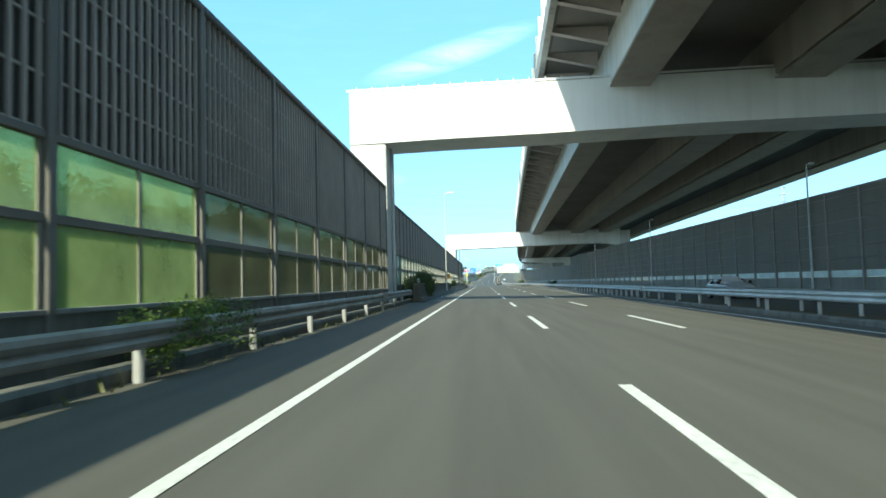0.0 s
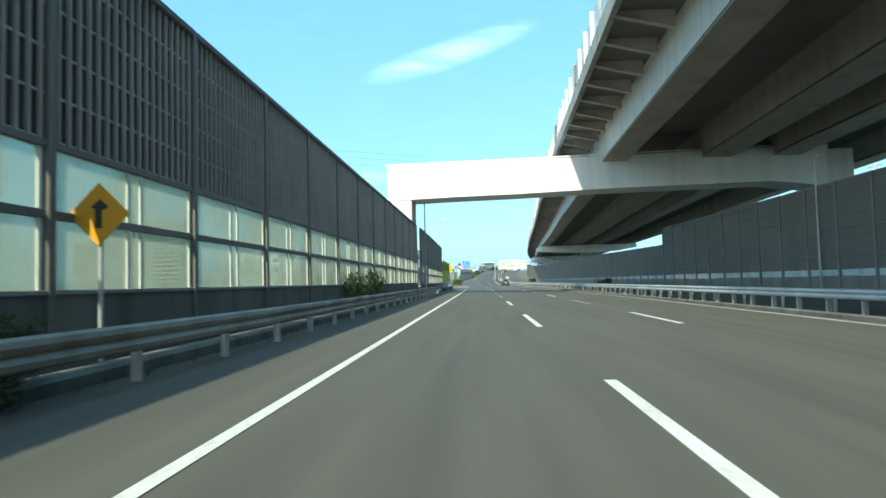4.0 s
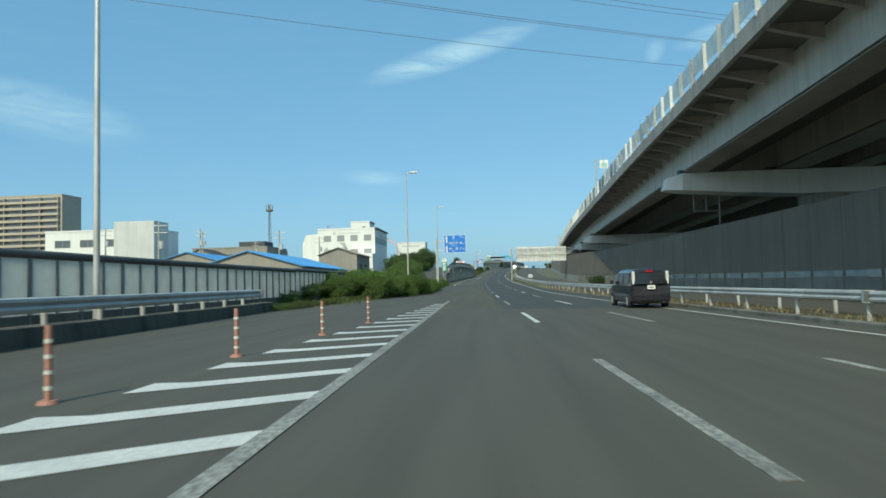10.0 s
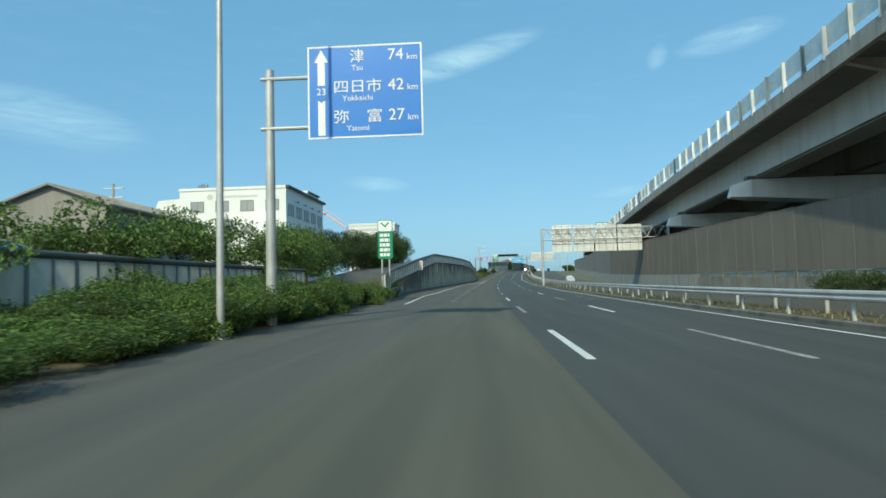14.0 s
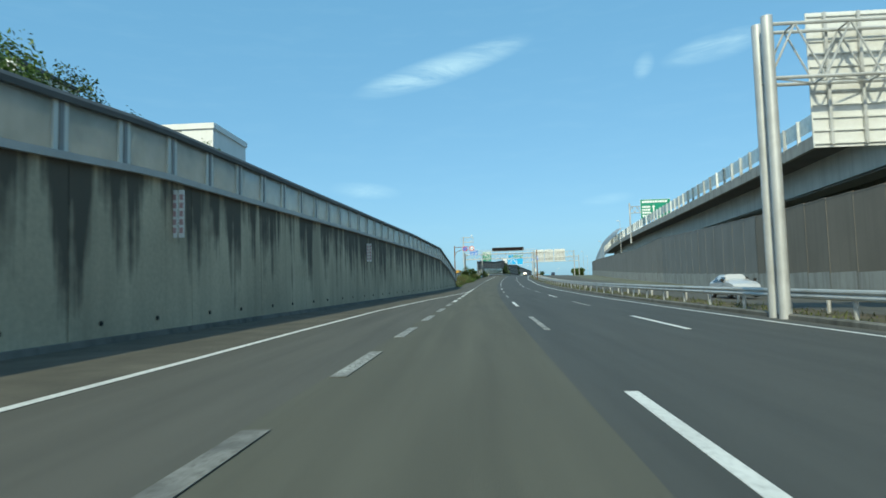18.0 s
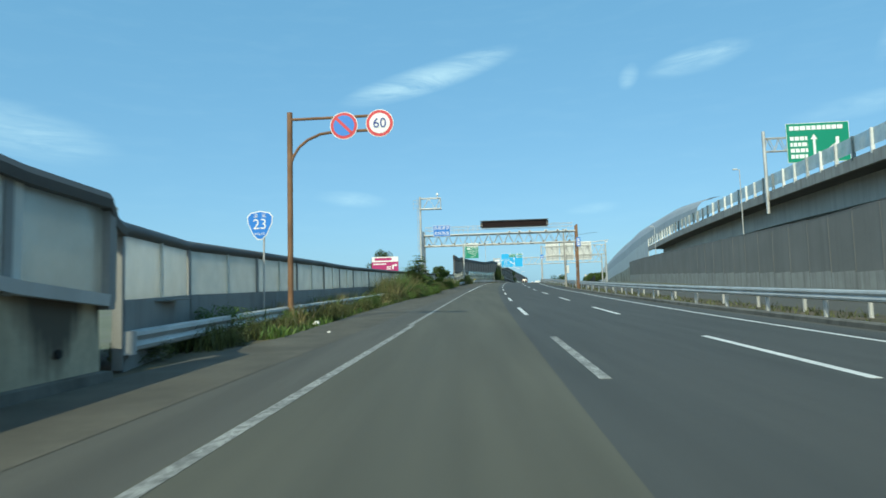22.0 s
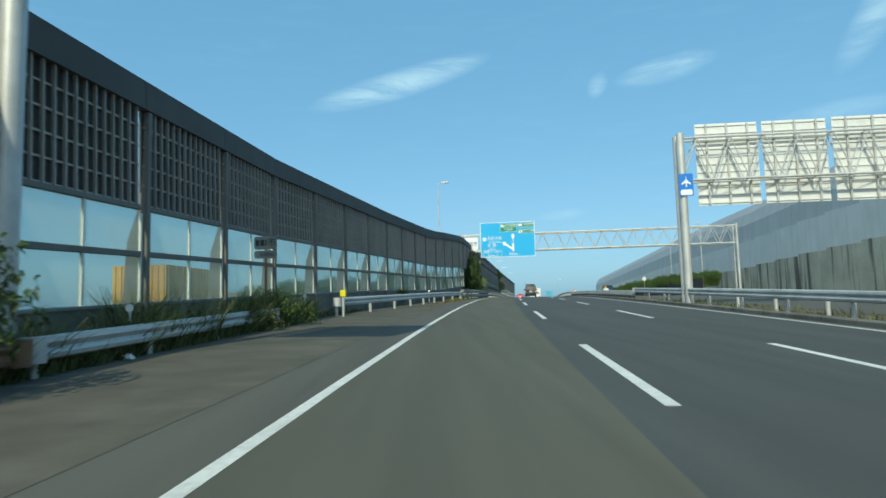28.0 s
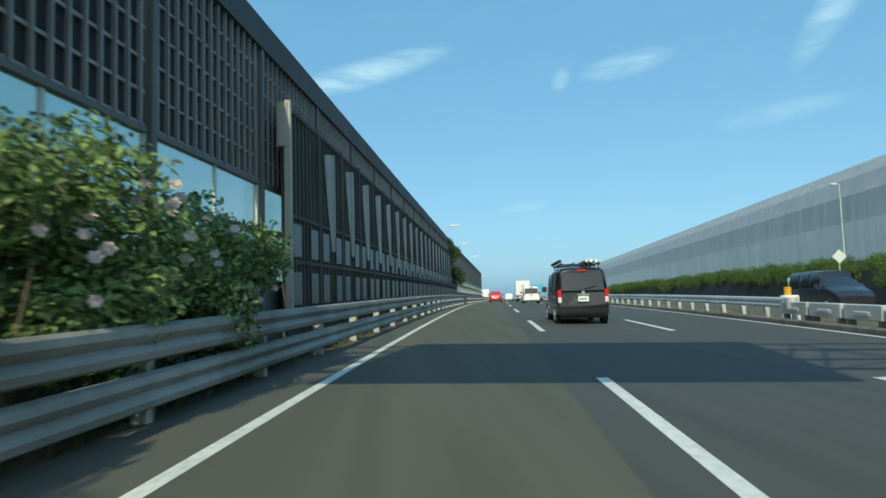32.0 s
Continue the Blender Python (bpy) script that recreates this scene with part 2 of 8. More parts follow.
def frosted(name, tint, amount, rough, dull=(0.58, 0.64, 0.57), clear=(0.80, 0.84, 0.78), gloss=0.5):
    """Weathered clear panel: part glass seen through, part dusty film that scatters light."""
    m = bpy.data.materials.new(name)
    m.use_nodes = True
    n, l = m.node_tree.nodes, m.node_tree.links
    n.clear()
    o = n.new("ShaderNodeOutputMaterial")
    tr = n.new("ShaderNodeBsdfTransparent")
    tr.inputs[0].default_value = (*tint, 1)
    tl = n.new("ShaderNodeBsdfTranslucent")
    df = n.new("ShaderNodeBsdfDiffuse")
    gl = n.new("ShaderNodeBsdfGlossy")
    gl.inputs["Roughness"].default_value = rough
    geo = n.new("ShaderNodeNewGeometry")
    no = n.new("ShaderNodeTexNoise")
    no.inputs["Scale"].default_value, no.inputs["Detail"].default_value = 0.8, 6
    l.new(geo.outputs["Position"], no.inputs["Vector"])
    col = n.new("ShaderNodeMix")
    col.data_type = "RGBA"
    l.new(no.outputs["Fac"], col.inputs[0])
    col.inputs[6].default_value, col.inputs[7].default_value = (*dull, 1), (*clear, 1)
    l.new(col.outputs[2], tl.inputs[0])
    l.new(col.outputs[2], df.inputs[0])
    m1 = n.new("ShaderNodeMixShader")
    m1.inputs[0].default_value = 0.22
    l.new(tl.outputs[0], m1.inputs[1])
    l.new(df.outputs[0], m1.inputs[2])
    rng = n.new("ShaderNodeMapRange")
    rng.inputs[1].default_value, rng.inputs[2].default_value = 0.3, 0.7
    rng.inputs[3].default_value, rng.inputs[4].default_value = amount * 0.7, min(1, amount * 1.3)
    l.new(no.outputs["Fac"], rng.inputs[0])
    m2 = n.new("ShaderNodeMixShader")
    l.new(rng.outputs[0], m2.inputs[0])
    l.new(tr.outputs[0], m2.inputs[1])
    l.new(m1.outputs[0], m2.inputs[2])
    fc = n.new("ShaderNodeLayerWeight")
    fc.inputs[0].default_value = 0.5
    pw = n.new("ShaderNodeMath")
    pw.operation = "POWER"
    l.new(fc.outputs["Facing"], pw.inputs[0])
    pw.inputs[1].default_value = 4.0
    fr = n.new("ShaderNodeMath")
    fr.operation = "MULTIPLY_ADD"
    l.new(pw.outputs[0], fr.inputs[0])
    fr.inputs[1].default_value, fr.inputs[2].default_value = gloss, 0.02
    m3 = n.new("ShaderNodeMixShader")
    l.new(fr.outputs[0], m3.inputs[0])
    l.new(m2.outputs[0], m3.inputs[1])
    l.new(gl.outputs[0], m3.inputs[2])
    l.new(m3.outputs[0], o.inputs[0])
    return m


M = {}
M["asphalt"] = mat("asphalt", (0.095, 0.092, 0.077), 0.85, var=0.2, scale=16, bump=0.35, bscale=90, along=True, dirt=(0.112, 0.107, 0.088, 0.6))
M["asphalt_new"] = mat("asphalt_new", (0.066, 0.068, 0.062), 0.8, var=0.2, scale=16, bump=0.35, bscale=90, along=True, dirt=(0.082, 0.082, 0.073, 0.6))
M["asphalt_brown"] = mat("asphalt_brown", (0.101, 0.099, 0.0755), 0.9, var=0.2, scale=16, bump=0.35, bscale=90, along=True, dirt=(0.086, 0.087, 0.070, 0.6))
M["shoulder"] = mat("shoulder", (0.106, 0.098, 0.076), 0.9, var=0.3, scale=8, bump=0.4, bscale=70, dirt=(0.07, 0.065, 0.05, 0.7))
M["paint"] = mat("paint", (0.74, 0.74, 0.70), 0.6, var=0.12, scale=10, bump=0.2, dirt=(0.38, 0.38, 0.35, 0.6), streak=15, lo=0.46, hi=0.68)
M["paint_worn"] = mat("paint_worn", (0.40, 0.40, 0.37), 0.75, var=0.45, scale=16, bump=0.2, dirt=(0.11, 0.11, 0.10, 0.9), streak=17, lo=0.40, hi=0.62)
M["paint_faint"] = mat("paint_faint", (0.20, 0.20, 0.185), 0.8, var=0.5, scale=18, bump=0.2, dirt=(0.1, 0.095, 0.08, 0.9), streak=17)
M["paint_yellow"] = mat("paint_yellow", (0.36, 0.24, 0.08), 0.75, var=0.4, scale=10, dirt=(0.1, 0.1, 0.09, 0.8))
M["soil"] = mat("soil", (0.12, 0.095, 0.06), 0.95, var=0.4, scale=6, bump=0.6, bscale=30, dirt=(0.07, 0.08, 0.035, 0.8))
M["ground"] = mat("ground", (0.13, 0.14, 0.09), 0.95, var=0.4, scale=1.0, dirt=(0.16, 0.155, 0.14, 0.9))
M["concrete"] = mat("concrete", (0.36, 0.35, 0.32), 0.85, var=0.15, scale=5, bump=0.15, bscale=25, dirt=(0.2, 0.19, 0.17, 0.7), streak=1.6)
M["concrete_dirty"] = mat("concrete_dirty", (0.41, 0.395, 0.32), 0.9, var=0.25, scale=2.2, bump=0.2, bscale=20, dirt=(0.06, 0.06, 0.052, 0.9), streak=0.95, lo=0.51, hi=0.63)
M["milky_ramp"] = frosted("milky_ramp", (0.86, 0.91, 0.92), 0.72, 0.25, (0.74, 0.76, 0.72), (0.88, 0.90, 0.86))
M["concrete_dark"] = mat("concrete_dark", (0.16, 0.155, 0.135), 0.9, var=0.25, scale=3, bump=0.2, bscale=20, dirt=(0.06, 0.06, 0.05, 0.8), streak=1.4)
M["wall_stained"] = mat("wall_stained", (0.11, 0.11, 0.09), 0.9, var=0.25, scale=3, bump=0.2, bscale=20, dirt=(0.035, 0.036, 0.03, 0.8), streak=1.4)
M["steel_white"] = mat("steel_white", (0.78, 0.79, 0.77), 0.5, var=0.05, scale=3, dirt=(0.5, 0.5, 0.47, 0.35), streak=0.9)
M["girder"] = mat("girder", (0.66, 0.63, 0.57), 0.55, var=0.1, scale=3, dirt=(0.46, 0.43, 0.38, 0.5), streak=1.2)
M["bracket"] = mat("bracket", (0.46, 0.40, 0.36), 0.6, var=0.12, scale=3, dirt=(0.2, 0.16, 0.14, 0.5))
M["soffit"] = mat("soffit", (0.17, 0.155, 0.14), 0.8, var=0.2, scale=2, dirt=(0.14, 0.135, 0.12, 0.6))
M["galv"] = mat("galv", (0.56, 0.57, 0.56), 0.45, metal=0.3, var=0.12, scale=8, dirt=(0.32, 0.31, 0.29, 0.5))
M["fence_white"] = mat("fence_white", (0.82, 0.83, 0.81), 0.5, var=0.05, scale=3, dirt=(0.74, 0.74, 0.71, 0.35), streak=0.9)
M["steel_grey"] = mat("steel_grey", (0.58, 0.575, 0.55), 0.55, var=0.1, scale=1.5, dirt=(0.44, 0.42, 0.38, 0.6), streak=0.8)
# Girder paint darkened to hold the shade of undersides and inner girders.
M["girder_shaded"] = mat("girder_shaded", (0.36, 0.325, 0.28), 0.6, var=0.12, scale=1.5, dirt=(0.24, 0.21, 0.17, 0.6), streak=0.8)
M["litter"] = mat("litter", (0.15, 0.115, 0.07), 0.9, var=0.5, scale=8)
M["rail"] = mat("rail", (0.55, 0.56, 0.55), 0.5, metal=0.25, var=0.12, scale=8, dirt=(0.33, 0.32, 0.29, 0.55))
M["rail_old"] = mat("rail_old", (0.33, 0.325, 0.30), 0.65, metal=0.15, var=0.2, scale=6, dirt=(0.17, 0.15, 0.12, 0.7), lo=0.42, hi=0.62)
M["rust"] = mat("rust", (0.24, 0.13, 0.07), 0.8, var=0.35, scale=12, dirt=(0.13, 0.075, 0.05, 0.7))
M["post_dark"] = mat("post_dark", (0.17, 0.163, 0.15), 0.6, metal=0.2, var=0.15, scale=8)
M["louvre"] = mat("louvre", (0.42, 0.385, 0.35), 0.6, metal=0.2, var=0.12, scale=8, dirt=(0.30, 0.28, 0.26, 0.5))
M["cap_band"] = mat("cap_band", (0.085, 0.08, 0.075), 0.7, var=0.2, scale=4, dirt=(0.06, 0.056, 0.05, 0.5))
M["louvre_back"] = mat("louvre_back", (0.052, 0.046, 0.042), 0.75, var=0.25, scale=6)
M["wall_grey"] = mat("wall_grey", (0.215, 0.188, 0.155), 0.8, var=0.10, scale=2, dirt=(0.165, 0.142, 0.115, 0.5), streak=1.0, spec=0.2)
M["wall_pale"] = mat("wall_pale", (0.225, 0.217, 0.2), 0.75, var=0.10, scale=2, dirt=(0.175, 0.168, 0.155, 0.5), streak=1.0, spec=0.3)
M["wall_rib"] = mat("wall_rib", (0.30, 0.27, 0.235), 0.75, var=0.15, scale=4, spec=0.2)
M["plinth"] = mat("plinth", (0.17, 0.165, 0.145), 0.8, var=0.2, scale=4, dirt=(0.07, 0.075, 0.055, 0.7), streak=1.5)
M["mullion"] = mat("mullion", (0.68, 0.69, 0.64), 0.5, var=0.08, scale=5)
M["panel_pale"] = mat("panel_pale", (0.57, 0.585, 0.575), 0.55, var=0.07, scale=3, dirt=(0.42, 0.43, 0.41, 0.5), streak=1.2)
M["fence_grey"] = mat("fence_grey", (0.28, 0.285, 0.275), 0.6, var=0.12, scale=4, dirt=(0.17, 0.17, 0.16, 0.6), streak=1.3)
M["cap_dark"] = mat("cap_dark", (0.10, 0.10, 0.095), 0.6, var=0.2, scale=6)
M["glass_wall"] = frosted("glass_wall", (0.80, 0.87, 0.80), 0.66, 0.15, (0.34, 0.38, 0.31), (0.55, 0.59, 0.50))
M["milky"] = frosted("milky", (0.86, 0.88, 0.86), 0.93, 0.25, (0.72, 0.73, 0.70), (0.86, 0.87, 0.84))
M["milky_parapet"] = frosted("milky_parapet", (0.80, 0.85, 0.85), 0.72, 0.25, (0.54, 0.56, 0.53), (0.66, 0.68, 0.65))
M["board_brown"] = mat("board_brown", (0.27, 0.245, 0.21), 0.85, var=0.25, scale=4, dirt=(0.17, 0.15, 0.125, 0.6), streak=1.2)
M["glass_clear"] = frosted("glass_clear", (0.80, 0.86, 0.84), 0.20, 0.05, gloss=0.25)
M["glass_hazy"] = frosted("glass_hazy", (0.78, 0.86, 0.83), 0.2, 0.06, (0.56, 0.66, 0.62), (0.78, 0.85, 0.81), gloss=0.3)
# Pane colour carries the bright green of sunlit leaves behind it.
M["glass_leaf_lit"] = frosted("glass_leaf_lit", (0.72, 0.80, 0.50), 0.5, 0.10, (0.20, 0.28, 0.13), (0.52, 0.64, 0.36), gloss=0.3)
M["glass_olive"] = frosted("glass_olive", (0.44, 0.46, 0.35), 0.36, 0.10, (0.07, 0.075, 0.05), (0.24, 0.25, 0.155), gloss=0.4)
M["tunnel_shell"] = mat("tunnel_shell", (0.40, 0.405, 0.40), 0.5, metal=0.15, var=0.08, scale=2, dirt=(0.25, 0.26, 0.26, 0.5), streak=0.8)
M["leaf"] = leaf_mat("leaf", (0.105, 0.168, 0.040))
M["leaf_light"] = leaf_mat("leaf_light", (0.138, 0.215, 0.050))
M["leaf_dark"] = leaf_mat("leaf_dark", (0.062, 0.100, 0.030))
M["straw"] = leaf_mat("straw", (0.30, 0.24, 0.11), 0.4)
M["weed"] = leaf_mat("weed", (0.13, 0.145, 0.05), 0.5)
M["grass_pale"] = leaf_mat("grass_pale", (0.185, 0.20, 0.075), 0.45)
M["bark"] = mat("bark", (0.12, 0.09, 0.06), 0.9, var=0.3, scale=12, bump=0.6, bscale=30)
M["rose_leaf"] = leaf_mat("rose_leaf", (0.22, 0.30, 0.11), 0.6)
M["petal"] = leaf_mat("petal", (0.86, 0.70, 0.67), 0.12)


def stained_wall(name, color, stain, lo=1.11, hi=1.27):
    """Cast concrete under a leaking joint: black algae runs down from the top of each panel in ragged tongues."""
    m = mat(name, color, 0.9, var=0.22, scale=2.4, bump=0.2, bscale=20, dirt=(0.31, 0.265, 0.185, 0.6), streak=0.7)
    n, l = m.node_tree.nodes, m.node_tree.links
    b = n["Principled BSDF"]
    base = b.inputs["Base Color"].links[0].from_socket
    co = n.new("ShaderNodeTexCoord")
    geo = n.new("ShaderNodeNewGeometry")
    sep = n.new("ShaderNodeSeparateXYZ")
    l.new(co.outputs["Generated"], sep.inputs[0])
    fac = []
    for zs, sc, amp in ((0.035, 0.75, 0.8), (0.05, 2.6, 0.75), (1.0, 1.6, 0.2)):
        mp = n.new("ShaderNodeMapping")
        mp.inputs["Scale"].default_value = (1.0, 1.0, zs)
        l.new(geo.outputs["Position"], mp.inputs[0])
        t = n.new("ShaderNodeTexNoise")
        t.inputs["Scale"].default_value, t.inputs["Detail"].default_value = sc, 4
        l.new(mp.outputs[0], t.inputs["Vector"])
        k = n.new("ShaderNodeMath")
        k.operation = "MULTIPLY_ADD"
        k.inputs[1].default_value = amp
        l.new(t.outputs["Fac"], k.inputs[0])
        if fac:
            l.new(fac[-1], k.inputs[2])
        else:
            k.inputs[2].default_value = 0.0
        fac.append(k.outputs[0])
    k = n.new("ShaderNodeMath")
    k.operation = "MULTIPLY_ADD"
    k.inputs[1].default_value = 0.45
    l.new(sep.outputs[2], k.inputs[0])
    l.new(fac[-1], k.inputs[2])
    r = n.new("ShaderNodeMapRange")
    r.inputs[1].default_value, r.inputs[2].default_value, r.inputs[4].default_value = lo, hi, 0.9
    l.new(k.outputs[0], r.inputs[0])
    mx = n.new("ShaderNodeMix")
    mx.data_type = "RGBA"
    l.new(r.outputs[0], mx.inputs[0])
    l.new(base, mx.inputs[6])
    mx.inputs[7].default_value = (*stain, 1)
    l.new(mx.outputs[2], b.inputs["Base Color"])
    return m


M["ramp_concrete"] = stained_wall("ramp_concrete", (0.52, 0.45, 0.32), (0.075, 0.066, 0.052))
M["ramp_worn"] = stained_wall("ramp_worn", (0.48, 0.425, 0.32), (0.065, 0.06, 0.05), 1.0, 1.19)
M["ramp_black"] = stained_wall("ramp_black", (0.46, 0.41, 0.32), (0.065, 0.06, 0.05), 0.86, 1.08)


# ---- builders ----
def shape(rings, close=False, cap=False):
    """A skin over rings of points (lists of Vectors of one length)."""
    bm = bmesh.new()
    vs = [[bm.verts.new(p) for p in r] for r in rings]
    n = len(rings[0])
    for a, b in zip(vs, vs[1:]):
        for i in range(n if close else n - 1):
            j = (i + 1) % n
            bm.faces.new((a[i], a[j], b[j], b[i]))
    if cap and close:
        bm.faces.new(vs[0][::-1])
        bm.faces.new(vs[-1])
    return bm


def steps(s0, s1, step):
    n = max(1, round((s1 - s0) / step))
    return [s0 + (s1 - s0) * i / n for i in range(n + 1)]


def sweep(s0, s1, profile, step=6.0, du=0.0, dh=0.0, close=True):
    """A profile of (u, h) swept along the road. du, dh: numbers or tables over s."""
    rings = []
    for s in steps(s0, s1, step):
        a = du if isinstance(du, (int, float)) else ip(s, du)
        b = dh if isinstance(dh, (int, float)) else ip(s, dh)
        rings.append([W(s, u + a, h + b) for u, h in profile])
    return shape(rings, close, close)


def box(bm, x, y, z, sx, sy, sz, m=None):
    """A box with its middle at (x, y) and its foot at z."""
    r = bmesh.ops.create_cube(bm, size=1.0)
    t = Matrix.Translation((x, y, z + sz / 2)) @ Matrix.Diagonal((sx, sy, sz, 1))
    bmesh.ops.transform(bm, matrix=(m @ t if m else t), verts=r["verts"])
    return bm


def bar(bm, p, q, r, n=8, r2=None):
    """A round bar from p to q."""
    p, q = Vector(p), Vector(q)
    d = q - p
    k = bmesh.ops.create_cone(bm, cap_ends=True, segments=n, radius1=r, radius2=r if r2 is None else r2, depth=d.length)
    bmesh.ops.transform(bm, matrix=Matrix.Translation((p + q) / 2) @ d.to_track_quat("Z", "Y").to_matrix().to_4x4(), verts=k["verts"])
    return bm


def bevelled(bm, w=0.02, seg=2):
    bmesh.ops.bevel(bm, geom=list(bm.edges), offset=w, segments=seg, affect="EDGES", clamp_overlap=True)
    return bm


def mesh_of(name, bm, material, smooth=False):
    me = bpy.data.meshes.new(name)
    bmesh.ops.recalc_face_normals(bm, faces=bm.faces)
    bm.to_mesh(me)
    bm.free()
    me.materials.append(M[material] if isinstance(material, str) else material)
    if smooth:
        me.shade_smooth()
        me.set_sharp_from_angle(angle=radians(40))
    return me


def part(name, bm, material, parent=None, label="", smooth=False, m=None):
    me = bm if isinstance(bm, bpy.types.Mesh) else mesh_of(name, bm, material, smooth)
    ob = new(name, me)
    if parent:
        ob.parent = parent
    if m is not None:
        ob.matrix_basis = m
    if label:
        ob["label"] = label
    return ob


def structure(name, bm, material, label, category, smooth=False):
    return tagged(part(name, bm, material, smooth=smooth), label, category, kind="structure")


def thing(name, m, label, category, group="", kind=""):
    e = new(name)
    e.empty_display_size = 0.2
    e.matrix_basis = m
    return tagged(e, label, category, group, kind)


def cube_mesh(name, sx, sy, sz, material, bev=0.0, x=0, y=0, z=0):
    bm = box(bmesh.new(), x, y, z, sx, sy, sz)
    if bev:
        bevelled(bm, bev, 1)
    return mesh_of(name, bm, material)

# ---- ground and carriageways ----
US = [-2500, -900, -300, -120, -60, -30, -14, 26, 60, 120, 300, 900, 2500]
gr = []
for s in steps(-560, 1600, 24) + [2000, 2600, 3900]:
    gr.append([W(s, u, -0.12 if abs(u) < 40 else -0.5) for u in US])
structure("ground", shape(gr), "ground", "flat green and grey land under the road and town", "ground")

LEFT_EDGE = [(-200, -4.3), (30, -4.3), (60, -4.6), (190, -4.9), (206, -4.9), (213, -4.6), (225, -8.6), (248, -8.8), (262, -8.4), (272, -6.4), (300, -5.6), (330, -5.8), (345, -6.4), (362, -8.1), (395, -8.1), (440, -6.1), (470, -5.0), (486, -4.4), (510, -5.0), (560, -5.5), (600, -6.2), (622, -6.3), (642, -4.9), (660, -3.8), (682, -3.4), (900, -3.4)]
RIGHT_EDGE = [(-200, 9.5), (60, 9.7), (110, 10.6), (130, 10.75), (160, 10.4), (215, 9.4), (280, 8.8), (360, 9.1), (700, 9.1), (1600, 9.2)]


def band(s0, s1, ua, ub, h, step=6.0):
    f = lambda t, s: t if isinstance(t, (int, float)) else ip(s, t)
    rings = [[W(s, f(ua, s), h), W(s, f(ub, s), h)] for s in steps(s0, s1, step)]
    return shape(rings)


road = structure("road", band(-120, 1500, LEFT_EDGE, RIGHT_EDGE, 0.0), "asphalt", "three-lane expressway carriageway of worn grey asphalt", "road")
part("patch", band(250, 1500, -1.9, 1.15, 0.004), "asphalt_brown", road, "paler brownish asphalt of the inner lane")
part("patch", band(250, 1500, 1.15, [(250, 8.8), (292, 8.7), (1500, 9.0)], 0.004), "asphalt_new", road, "darker newer asphalt")
part("patch", band(440, 690, [(440, -5.9), (470, -4.9), (486, -4.3), (560, -5.3), (600, -6.0), (622, -6.1), (642, -4.7), (690, -3.3)], [(440, -3.0), (486, -2.9), (690, -2.7)], 0.004), "shoulder", road, "dusty sandy shoulder")
structure("opposite_road", band(-120, 1500, 13.0, 22.6, -0.02), "asphalt", "opposite carriageway of grey asphalt beyond the median", "road")
structure("median", band(-120, 1500, RIGHT_EDGE, 13.0, -0.03), "soil", "dry grassy earth strip between the carriageways", "median")
structure("verge", sweep(-120, 900, [(-3.2, -0.1), (0.0, -0.02), (0.0, -0.1)], du=LEFT_EDGE, close=False), "soil", "weedy earth verge beside the shoulder", "verge")

# lane lines
REDGE = [(-120, 8.6), (20, 8.65), (60, 9.2), (110, 10.1), (130, 10.3), (144, 10.1), (160, 9.9), (195, 9.4), (215, 8.75), (276, 7.45), (287, 7.35), (330, 8.25), (360, 8.5), (403, 8.2), (485, 7.6), (498, 7.7), (527, 8.1), (547, 7.95), (608, 8.6), (647, 8.2), (687, 8.8), (1300, 8.8)]
DASH = mesh_of("dash", box(bmesh.new(), 0, 3.0, 0.0, 0.15, 6.0, 0.006), "paint")
DASH_W = mesh_of("dash", box(bmesh.new(), 0, 3.0, 0.0, 0.15, 6.0, 0.006), "paint_worn")
RLANE = [(0, 5.12), (70, 5.15), (110, 5.65), (172, 5.72), (200, 5.4), (225, 5.15), (262, 4.85), (280, 4.8), (300, 5.0), (340, 5.12), (440, 5.12), (475, 4.88), (490, 4.88), (515, 5.12)]
for lane, shift in (([(0, 1.70)], 0.0), (RLANE, 1.0)):
    line = tagged(new("lane_line"), "broken white lane line of painted dashes", "road marking", kind="structure")
    for k in range(-3, 66):
        s = 15.0 * k + (shift if 95 < 15.0 * k < 190 else 0.0)
        worn = 120 < s < 490 and (k * 7 + round(ip(s, lane))) % 5 < 3
        part("dash", DASH_W if worn else DASH, None, line, "worn white dash" if worn else "", m=between(W(s, ip(s, lane), 0.004), W(s + 6, ip(s + 6, lane), 0.004)))
for s0, s1, ua, ub, mt in ((-120, 60, -1.83, -1.83, "paint"), (60, 174, -1.82, -1.82, "paint"), (174, 188, -1.80, -1.80, "paint_worn"), (188, 212, -1.80, -1.80, "paint_faint"), (470, 490, -1.80, -1.80, "paint_worn"), (490, 536, -1.88, -1.88, "paint_worn"), (536, 1200, -1.82, -1.82, "paint")):
    structure("edge_line", band(s0, s1, ua - 0.07, ub + 0.07, 0.008), mt, "solid white painted edge line", "road marking")
RAMP_LINE = [(340, -4.2), (353, -4.63), (357, -4.83), (361, -4.83), (368, -4.62), (375, -4.62), (383, -4.8), (396, -4.55), (404, -4.6), (417, -4.45), (425.5, -4.0), (435.5, -3.4), (442, -2.83), (448.7, -2.25), (455, -1.85), (470, -1.79)]
part("patch", band(362, 446, [(362, -7.9), (395, -7.9), (425, -7.0), (446, -6.0)], [(a, b - 0.12) for a, b in RAMP_LINE], 0.004), "shoulder", road, "dusty brown strip beside the ramp wall")
structure("edge_line", band(340, 470, [(a, b - 0.08) for a, b in RAMP_LINE], [(a, b + 0.08) for a, b in RAMP_LINE], 0.009), "paint", "solid white edge line of the slip road", "road marking")
